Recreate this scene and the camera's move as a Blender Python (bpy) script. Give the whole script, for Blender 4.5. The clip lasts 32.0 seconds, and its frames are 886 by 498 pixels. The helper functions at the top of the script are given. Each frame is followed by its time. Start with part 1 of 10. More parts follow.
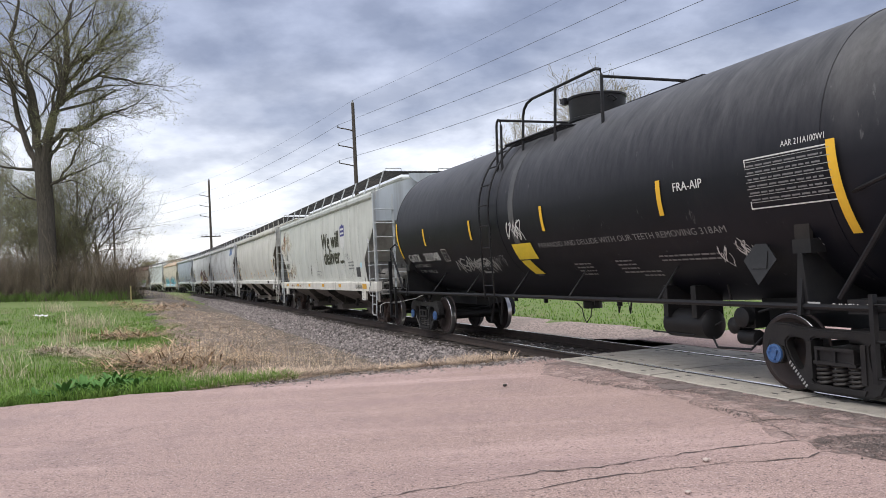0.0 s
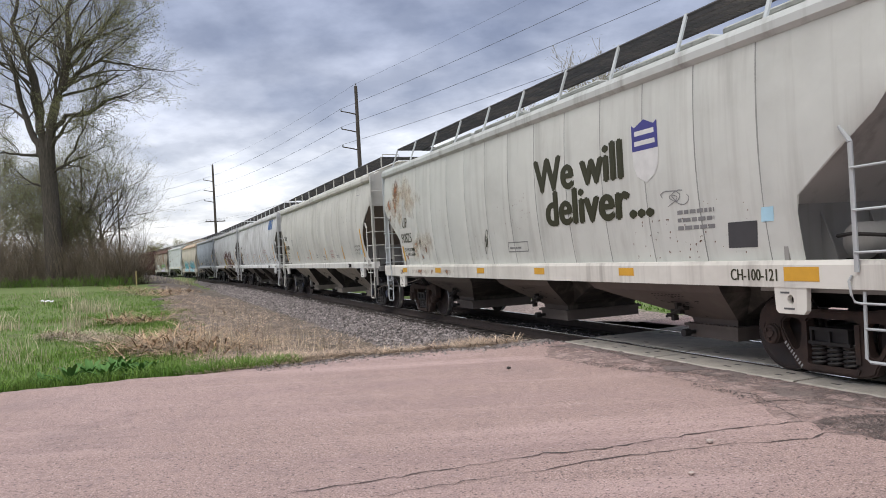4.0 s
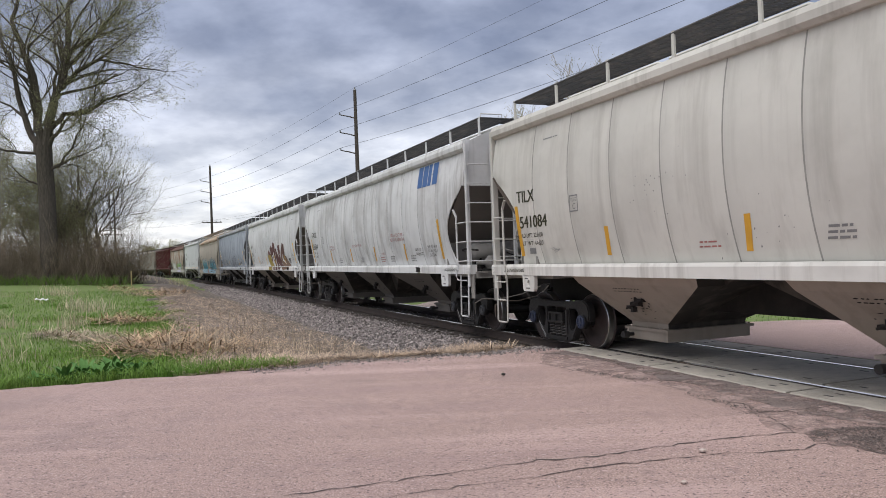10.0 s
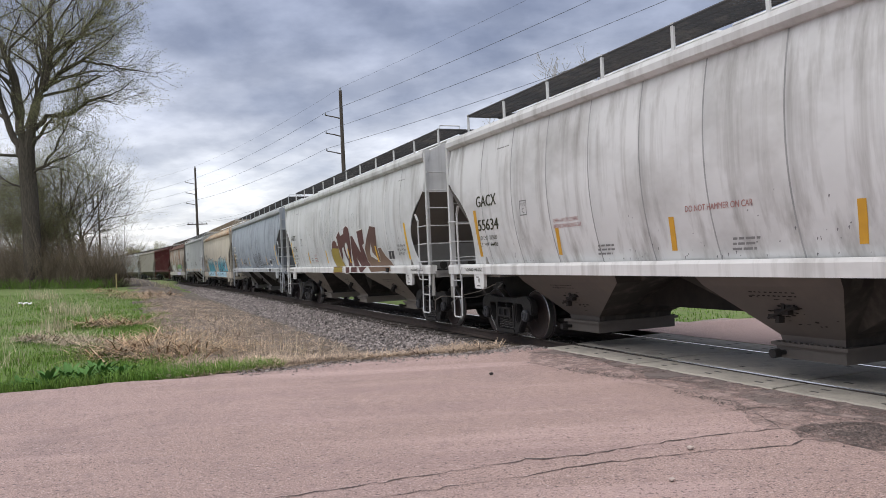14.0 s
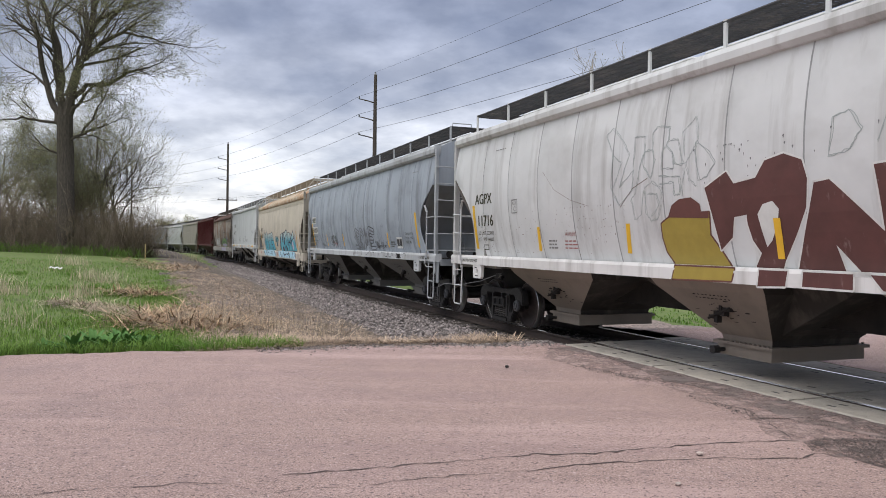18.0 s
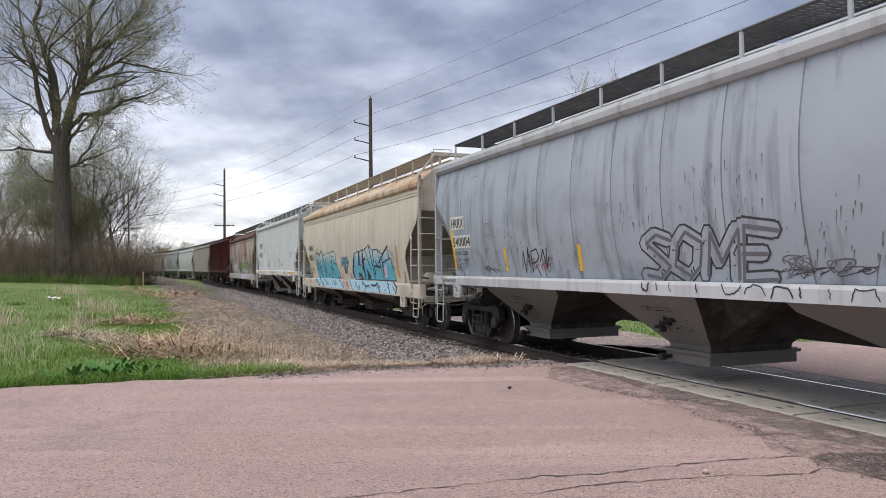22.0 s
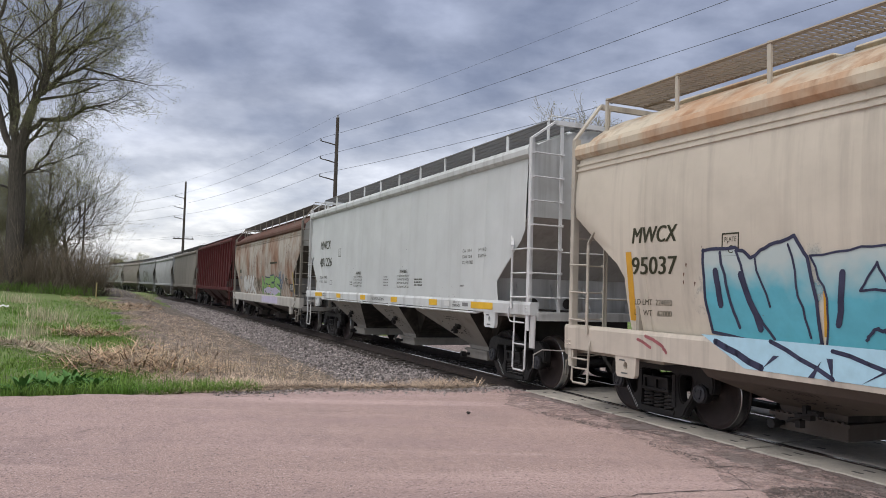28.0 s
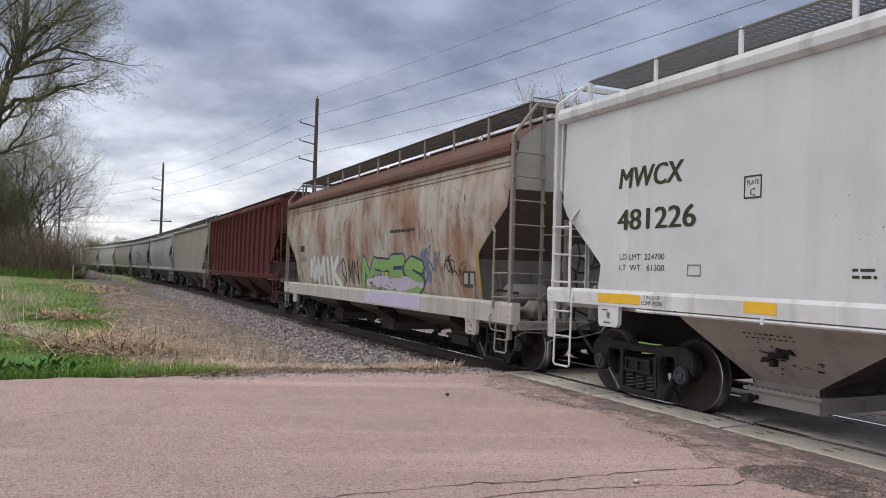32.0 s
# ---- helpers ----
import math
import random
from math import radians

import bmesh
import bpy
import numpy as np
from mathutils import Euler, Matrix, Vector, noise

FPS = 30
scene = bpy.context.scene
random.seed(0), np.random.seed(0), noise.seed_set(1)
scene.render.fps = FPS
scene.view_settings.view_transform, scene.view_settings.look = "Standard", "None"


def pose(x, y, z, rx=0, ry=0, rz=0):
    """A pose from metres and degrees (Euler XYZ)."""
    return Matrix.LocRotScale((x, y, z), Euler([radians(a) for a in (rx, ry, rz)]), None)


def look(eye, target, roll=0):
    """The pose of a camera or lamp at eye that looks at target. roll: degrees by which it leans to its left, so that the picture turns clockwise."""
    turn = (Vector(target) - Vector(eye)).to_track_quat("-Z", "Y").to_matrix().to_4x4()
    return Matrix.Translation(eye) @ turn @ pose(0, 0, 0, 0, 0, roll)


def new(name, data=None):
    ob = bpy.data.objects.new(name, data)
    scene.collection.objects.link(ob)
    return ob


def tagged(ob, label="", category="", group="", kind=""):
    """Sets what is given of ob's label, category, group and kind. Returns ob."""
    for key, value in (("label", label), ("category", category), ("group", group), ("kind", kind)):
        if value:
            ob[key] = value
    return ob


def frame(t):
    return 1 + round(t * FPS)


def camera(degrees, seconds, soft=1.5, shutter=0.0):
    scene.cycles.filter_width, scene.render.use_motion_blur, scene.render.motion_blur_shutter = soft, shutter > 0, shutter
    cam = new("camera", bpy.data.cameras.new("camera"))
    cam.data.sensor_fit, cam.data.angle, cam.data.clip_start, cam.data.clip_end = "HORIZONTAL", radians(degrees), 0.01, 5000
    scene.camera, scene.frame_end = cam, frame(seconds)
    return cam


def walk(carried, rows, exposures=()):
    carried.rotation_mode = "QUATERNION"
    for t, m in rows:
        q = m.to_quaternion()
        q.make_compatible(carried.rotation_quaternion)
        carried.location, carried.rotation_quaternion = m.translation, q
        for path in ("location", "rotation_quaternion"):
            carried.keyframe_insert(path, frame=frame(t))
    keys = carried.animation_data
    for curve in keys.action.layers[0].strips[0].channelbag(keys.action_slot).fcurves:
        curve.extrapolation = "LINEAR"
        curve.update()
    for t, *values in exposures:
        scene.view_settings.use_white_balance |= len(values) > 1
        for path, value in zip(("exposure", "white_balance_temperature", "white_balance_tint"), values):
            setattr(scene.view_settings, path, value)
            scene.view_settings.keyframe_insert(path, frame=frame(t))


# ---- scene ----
# the camera: held by hand beside the crossing
cam = camera(60.29, 32.0, soft=0.9)
PATH = [
    (0.0, pose(-0.006, 0.015, 1.652, 91.41, 2.81, -0.05)),
    (0.5, pose(-0.002, 0.021, 1.657, 91.28, 2.93, 0.12)),
    (1.0, pose(-0.003, 0.015, 1.649, 91.15, 2.94, 0.20)),
    (1.5, pose(0.001, 0.022, 1.651, 90.95, 3.10, 0.20)),
    (2.0, pose(0.005, 0.038, 1.651, 90.73, 3.19, 0.18)),
    (2.5, pose(0.003, 0.043, 1.647, 90.57, 3.19, 0.13)),
    (3.0, pose(0.006, 0.032, 1.648, 90.46, 3.19, 0.16)),
    (3.5, pose(0.008, 0.036, 1.648, 90.33, 3.19, 0.22)),
    (4.0, pose(0.011, 0.045, 1.642, 90.20, 3.13, 0.29)),
    (4.5, pose(0.007, 0.051, 1.641, 90.04, 3.05, 0.35)),
    (6.5, pose(0.011, 0.054, 1.643, 89.94, 2.82, -0.14)),
    (7.0, pose(0.017, 0.033, 1.648, 90.15, 2.73, -0.24)),
    (7.5, pose(0.004, 0.032, 1.645, 90.35, 2.59, -0.23)),
    (8.0, pose(0.005, 0.023, 1.649, 90.42, 2.46, -0.16)),
    (8.5, pose(-0.006, 0.028, 1.645, 90.45, 2.24, -0.06)),
    (9.0, pose(-0.002, 0.020, 1.649, 90.41, 2.18, 0.00)),
    (9.5, pose(-0.009, 0.018, 1.643, 90.46, 2.13, 0.03)),
    (10.0, pose(-0.003, 0.008, 1.651, 90.56, 2.13, -0.02)),
    (10.5, pose(0.001, 0.015, 1.649, 90.70, 2.12, -0.08)),
    (11.0, pose(0.000, 0.007, 1.652, 90.79, 2.08, -0.18)),
    (11.5, pose(-0.004, 0.005, 1.650, 90.80, 2.05, -0.31)),
    (12.0, pose(0.000, 0.002, 1.644, 90.74, 2.10, -0.43)),
    (12.5, pose(0.003, 0.015, 1.647, 90.64, 2.21, -0.51)),
    (13.0, pose(-0.000, 0.024, 1.648, 90.56, 2.34, -0.64)),
    (13.5, pose(0.000, 0.033, 1.647, 90.48, 2.47, -0.80)),
    (15.5, pose(0.011, 0.020, 1.651, 90.80, 2.87, -1.34)),
    (16.0, pose(0.006, 0.003, 1.656, 90.81, 2.70, -0.85)),
    (16.5, pose(0.002, 0.014, 1.647, 90.71, 2.11, -0.24)),
    (17.0, pose(-0.008, 0.016, 1.649, 90.44, 1.17, 0.30)),
    (17.5, pose(0.013, 0.007, 1.656, 90.07, 0.06, 0.72)),
    (18.0, pose(0.040, -0.004, 1.659, 89.73, -0.81, 0.95)),
    (18.5, pose(0.046, -0.006, 1.653, 89.57, -1.30, 1.05)),
    (19.0, pose(0.069, 0.004, 1.653, 89.59, -1.25, 0.95)),
    (19.5, pose(0.068, -0.014, 1.657, 89.93, -0.95, 0.71)),
    (20.0, pose(0.060, -0.014, 1.673, 90.40, -0.45, 0.45)),
    (20.5, pose(0.049, 0.002, 1.683, 90.87, -0.08, 0.37)),
    (21.0, pose(0.046, -0.008, 1.681, 91.19, 0.09, 0.43)),
    (21.5, pose(0.030, -0.036, 1.686, 91.28, 0.22, 0.62)),
    (22.0, pose(0.013, -0.039, 1.684, 91.27, 0.48, 0.78)),
    (22.5, pose(-0.010, -0.029, 1.684, 91.31, 0.67, 0.85)),
    (23.0, pose(-0.005, -0.032, 1.689, 91.47, 0.79, 0.81)),
    (23.5, pose(-0.013, -0.033, 1.691, 91.73, 0.68, 0.65)),
    (24.0, pose(-0.018, -0.045, 1.692, 92.06, 0.39, 0.42)),
    (24.5, pose(-0.016, -0.035, 1.693, 92.40, 0.05, 0.05)),
    (26.5, pose(-0.035, -0.043, 1.692, 93.55, -1.11, -1.31)),
    (27.0, pose(-0.027, -0.052, 1.694, 93.47, -1.36, -1.65)),
    (27.5, pose(-0.031, -0.040, 1.684, 93.27, -1.54, -1.96)),
    (28.0, pose(-0.035, -0.045, 1.684, 93.03, -1.70, -2.21)),
    (28.5, pose(-0.029, -0.060, 1.682, 92.79, -1.59, -2.38)),
    (29.0, pose(-0.028, -0.045, 1.683, 92.55, -1.49, -2.62)),
    (29.5, pose(-0.025, -0.042, 1.677, 92.33, -1.40, -2.95)),
    (30.0, pose(-0.019, -0.042, 1.685, 92.12, -1.42, -3.37)),
    (30.5, pose(-0.018, -0.025, 1.678, 91.96, -1.37, -3.65)),
    (31.0, pose(-0.022, -0.045, 1.681, 91.92, -1.50, -3.76)),
    (31.5, pose(-0.020, -0.063, 1.690, 91.89, -1.61, -3.70)),
    (32.0, pose(-0.014, -0.062, 1.686, 91.75, -1.63, -3.66)),
]
EXPOSURES = [(0.0, 0.42), (1.5, 0.41), (3.0, 0.33), (4.5, 0.28), (8.0, 0.19), (17.0, 0.21), (20.0, 0.26), (21.2, 0.29), (23.0, 0.25), (24.0, 0.25), (27.0, 0.11), (32.0, 0.10)]
walk(cam, PATH, EXPOSURES)

# ---- sky and sun ----
def node(nt, kind, operation="", data_type="", blend_type="", sky_type=""):
    n = nt.nodes.new(kind)
    if operation:
        n.operation = operation
    if data_type:
        n.data_type = data_type
    if blend_type:
        n.blend_type = blend_type
    if sky_type:
        n.sky_type, n.sun_disc = sky_type, False
    return n


def sky_world():
    w = bpy.data.worlds.new("sky")
    scene.world = w
    w.use_nodes = True
    nt = w.node_tree
    nt.nodes.clear()
    N = lambda kind, **kw: node(nt, kind, **kw)
    out = N("ShaderNodeOutputWorld")
    tc = N("ShaderNodeTexCoord")
    sep = N("ShaderNodeSeparateXYZ")
    nt.links.new(tc.outputs["Generated"], sep.inputs[0])
    # cloud sheet: directions laid onto a flat layer overhead
    up = N("ShaderNodeMath", operation="MAXIMUM")
    nt.links.new(sep.outputs["Z"], up.inputs[0]); up.inputs[1].default_value = 0.0
    den = N("ShaderNodeMath", operation="ADD")
    nt.links.new(up.outputs[0], den.inputs[0]); den.inputs[1].default_value = 0.27
    dx = N("ShaderNodeMath", operation="DIVIDE"); dy = N("ShaderNodeMath", operation="DIVIDE")
    nt.links.new(sep.outputs["X"], dx.inputs[0]); nt.links.new(den.outputs[0], dx.inputs[1])
    nt.links.new(sep.outputs["Y"], dy.inputs[0]); nt.links.new(den.outputs[0], dy.inputs[1])
    com = N("ShaderNodeCombineXYZ")
    nt.links.new(dx.outputs[0], com.inputs[0]); nt.links.new(dy.outputs[0], com.inputs[1])
    n1 = N("ShaderNodeTexNoise"); n1.inputs["Scale"].default_value = 2.3
    n1.inputs["Detail"].default_value = 7; n1.inputs["Roughness"].default_value = 0.50
    n1.inputs["Distortion"].default_value = 0.12
    mp = N("ShaderNodeMapping"); mp.inputs["Scale"].default_value = (0.95, 1.0, 1); mp.inputs["Location"].default_value = SKY_SHIFT
    nt.links.new(com.outputs[0], mp.inputs[0]); nt.links.new(mp.outputs[0], n1.inputs["Vector"])
    # elevation: bright towards the horizon, slate higher up
    el = N("ShaderNodeValToRGB")
    e = el.color_ramp.elements
    e[0].position, e[0].color = 0.0, (0.70, 0.70, 0.71, 1)
    e[1].position, e[1].color = 1.0, (0.43, 0.45, 0.50, 1)
    for p, c in ((0.05, (0.725, 0.735, 0.765, 1)), (0.11, (0.63, 0.655, 0.725, 1)), (0.18, (0.445, 0.475, 0.57, 1)), (0.28, (0.272, 0.306, 0.412, 1)), (0.42, (0.25, 0.285, 0.395, 1)), (0.65, (0.31, 0.335, 0.42, 1))):
        q = e.new(p); q.color = c
    nt.links.new(up.outputs[0], el.inputs[0])
    cl = N("ShaderNodeValToRGB")
    e = cl.color_ramp.elements
    e[0].position, e[0].color = 0.36, (0.72, 0.745, 0.80, 1)
    e[1].position, e[1].color = 0.66, (1.42, 1.40, 1.36, 1)
    q = e.new(0.5); q.color = (1, 1, 1, 1)
    nt.links.new(n1.outputs["Fac"], cl.inputs[0])
    # smaller puffs within the sheet
    n2 = N("ShaderNodeTexNoise"); n2.inputs["Scale"].default_value = 6.5
    n2.inputs["Detail"].default_value = 6; n2.inputs["Roughness"].default_value = 0.55
    nt.links.new(mp.outputs[0], n2.inputs["Vector"])
    pf = N("ShaderNodeValToRGB")
    e = pf.color_ramp.elements
    e[0].position, e[0].color = 0.40, (0.88, 0.885, 0.90, 1)
    e[1].position, e[1].color = 0.62, (1.13, 1.12, 1.10, 1)
    nt.links.new(n2.outputs["Fac"], pf.inputs[0])
    both = N("ShaderNodeMix", data_type="RGBA", blend_type="MULTIPLY"); both.inputs[0].default_value = 1
    nt.links.new(cl.outputs[0], both.inputs[6]); nt.links.new(pf.outputs[0], both.inputs[7])
    mul = N("ShaderNodeMix", data_type="RGBA", blend_type="MULTIPLY"); mul.inputs[0].default_value = 1
    nt.links.new(el.outputs[0], mul.inputs[6]); nt.links.new(both.outputs[2], mul.inputs[7])
    bg = N("ShaderNodeBackground"); bg.inputs[1].default_value = SKY_STRENGTH
    nt.links.new(mul.outputs[2], bg.inputs[0])
    # clear-sky part of the daylight behind the cloud
    sk = N("ShaderNodeTexSky", sky_type="NISHITA")
    sk.sun_elevation, sk.sun_rotation = radians(SUN_EL), radians(SUN_ROT)
    bg2 = N("ShaderNodeBackground"); bg2.inputs[1].default_value = 0.012
    nt.links.new(sk.outputs[0], bg2.inputs[0])
    add = N("ShaderNodeAddShader")
    nt.links.new(bg.outputs[0], add.inputs[0]); nt.links.new(bg2.outputs[0], add.inputs[1])
    nt.links.new(add.outputs[0], out.inputs[0])


SUN_EL, SUN_ROT = 66.0, 220.0
SKY_SHIFT, SKY_STRENGTH = (3.1, 0.4, 0.0), 1.0
sky_world()
sun = new("sun", bpy.data.lights.new("sun", "SUN"))
sun.data.energy, sun.data.angle, sun.data.color = 2.85, radians(75), (1.0, 0.962, 0.922)
sun.matrix_world = look((-17, -8, 62), (0, 12, 0))

# ---- materials ----
def mat(name, col, rough=0.7, metal=0.0, col2=None, scale=6.0, amount=0.5, bump=0.0, bump_scale=None, stretch=(1, 1, 1),
        stain=None, stain_scale=1.2, stain_at=(0.5, 0.62), stain_stretch=(1, 1, 1), seed=0.0, random=0.0, spec=0.5, lo=0.35, hi=0.65):
    """Two-scale procedural surface: fine grain from col to col2, larger stains, bump."""
    m = bpy.data.materials.new(name)
    m.use_nodes = True
    nt = m.node_tree
    b = nt.nodes["Principled BSDF"]
    b.inputs["Roughness"].default_value, b.inputs["Metallic"].default_value = rough, metal
    b.inputs["Specular IOR Level"].default_value = spec
    col2 = col2 or tuple(c * 0.7 for c in col)
    tc = node(nt, "ShaderNodeTexCoord")

    def noise_of(sc, st, detail, off):
        mp = node(nt, "ShaderNodeMapping")
        mp.inputs["Scale"].default_value = st
        mp.inputs["Location"].default_value = (off, off * 0.7, off * 0.3)
        nt.links.new(tc.outputs["Object"], mp.inputs[0])
        n = node(nt, "ShaderNodeTexNoise")
        n.inputs["Scale"].default_value, n.inputs["Detail"].default_value, n.inputs["Roughness"].default_value = sc, detail, 0.62
        nt.links.new(mp.outputs[0], n.inputs["Vector"])
        return n

    n1 = noise_of(scale, stretch, 6, seed)
    r1 = node(nt, "ShaderNodeMapRange")
    r1.inputs[1].default_value, r1.inputs[2].default_value, r1.inputs[3].default_value, r1.inputs[4].default_value = lo, hi, 0, amount
    nt.links.new(n1.outputs["Fac"], r1.inputs[0])
    mix = node(nt, "ShaderNodeMix", data_type="RGBA")
    mix.inputs[6].default_value, mix.inputs[7].default_value = (*col, 1), (*col2, 1)
    nt.links.new(r1.outputs[0], mix.inputs[0])
    last = mix.outputs[2]
    for k, (sc_col, sc, at, st) in enumerate(stain if isinstance(stain, list) else ([(stain, stain_scale, stain_at, stain_stretch)] if stain else [])):
        n2 = noise_of(sc, st, 5, seed + 11.3 * (k + 1))
        r2 = node(nt, "ShaderNodeMapRange")
        r2.inputs[1].default_value, r2.inputs[2].default_value = at[:2]
        r2.inputs[4].default_value = at[2] if len(at) > 2 else 0.85
        nt.links.new(n2.outputs["Fac"], r2.inputs[0])
        m2 = node(nt, "ShaderNodeMix", data_type="RGBA")
        m2.inputs[7].default_value = (*sc_col, 1)
        nt.links.new(r2.outputs[0], m2.inputs[0]); nt.links.new(last, m2.inputs[6])
        last = m2.outputs[2]
    if random:
        oi = node(nt, "ShaderNodeObjectInfo")
        hsv = node(nt, "ShaderNodeHueSaturation")
        rr = node(nt, "ShaderNodeMapRange")
        rr.inputs[3].default_value, rr.inputs[4].default_value = 1 - random, 1 + random
        nt.links.new(oi.outputs["Random"], rr.inputs[0]); nt.links.new(rr.outputs[0], hsv.inputs["Value"]); nt.links.new(last, hsv.inputs["Color"])
        last = hsv.outputs[0]
    nt.links.new(last, b.inputs["Base Color"])
    if bump:
        n3 = noise_of(bump_scale or scale * 3, (1, 1, 1), 5, seed + 3)
        bp = node(nt, "ShaderNodeBump")
        bp.inputs["Strength"].default_value, bp.inputs["Distance"].default_value = min(1, bump * 10), 0.02
        nt.links.new(n3.outputs["Fac"], bp.inputs["Height"]); nt.links.new(bp.outputs[0], b.inputs["Normal"])
    return m


def islands(m, spread=0.25):
    """Vary the brightness of each loose piece of a joined mesh."""
    nt = m.node_tree
    b = nt.nodes["Principled BSDF"]
    src = b.inputs["Base Color"].links[0].from_socket
    g = node(nt, "ShaderNodeNewGeometry")
    rr = node(nt, "ShaderNodeMapRange")
    rr.inputs[3].default_value, rr.inputs[4].default_value = 1 - spread, 1 + spread
    hsv = node(nt, "ShaderNodeHueSaturation")
    nt.links.new(g.outputs["Random Per Island"], rr.inputs[0]); nt.links.new(rr.outputs[0], hsv.inputs["Value"])
    nt.links.new(src, hsv.inputs["Color"]); nt.links.new(hsv.outputs[0], b.inputs["Base Color"])
    return m


def lets_light_through(m, share=0.5):
    """Thin leaves and blades: part of the light comes through."""
    nt = m.node_tree
    b = nt.nodes["Principled BSDF"]
    out = nt.nodes["Material Output"]
    t = node(nt, "ShaderNodeBsdfTranslucent")
    mx = node(nt, "ShaderNodeMixShader")
    mx.inputs[0].default_value = share
    nt.links.new(b.inputs["Base Color"].links[0].from_socket, t.inputs[0])
    nt.links.new(b.outputs[0], mx.inputs[1]); nt.links.new(t.outputs[0], mx.inputs[2]); nt.links.new(mx.outputs[0], out.inputs[0])
    return m


def paint(name, col, seed, grime=(0.16, 0.14, 0.12), dirt=0.5, rust=None, rough=0.75, streak=(3.6, 3.6, 0.16)):
    """Rail-car paint: soft mottling, vertical grime streaks, optional rust."""
    st = [(grime, 1.0, (0.50, 0.78, dirt), streak), (grime, 0.55, (0.50, 0.85, dirt * 0.8), (1, 1, 1.3))]
    if rust:
        st.append((rust, 0.85, (0.47, 0.66, 0.8), (1.0, 1.0, 0.6)))
        st.append((tuple(c * 0.6 for c in rust), 2.6, (0.52, 0.68, 0.7), (1, 1, 0.45)))
        st.append((rust, 1.6, (0.55, 0.70, 0.5), (2.2, 2.2, 0.22)))
    return mat(name, col, rough, 0.0, tuple(c * 0.86 for c in col), 0.9, 0.7, 0.01, 3.0, stain=st, seed=seed, spec=0.22)


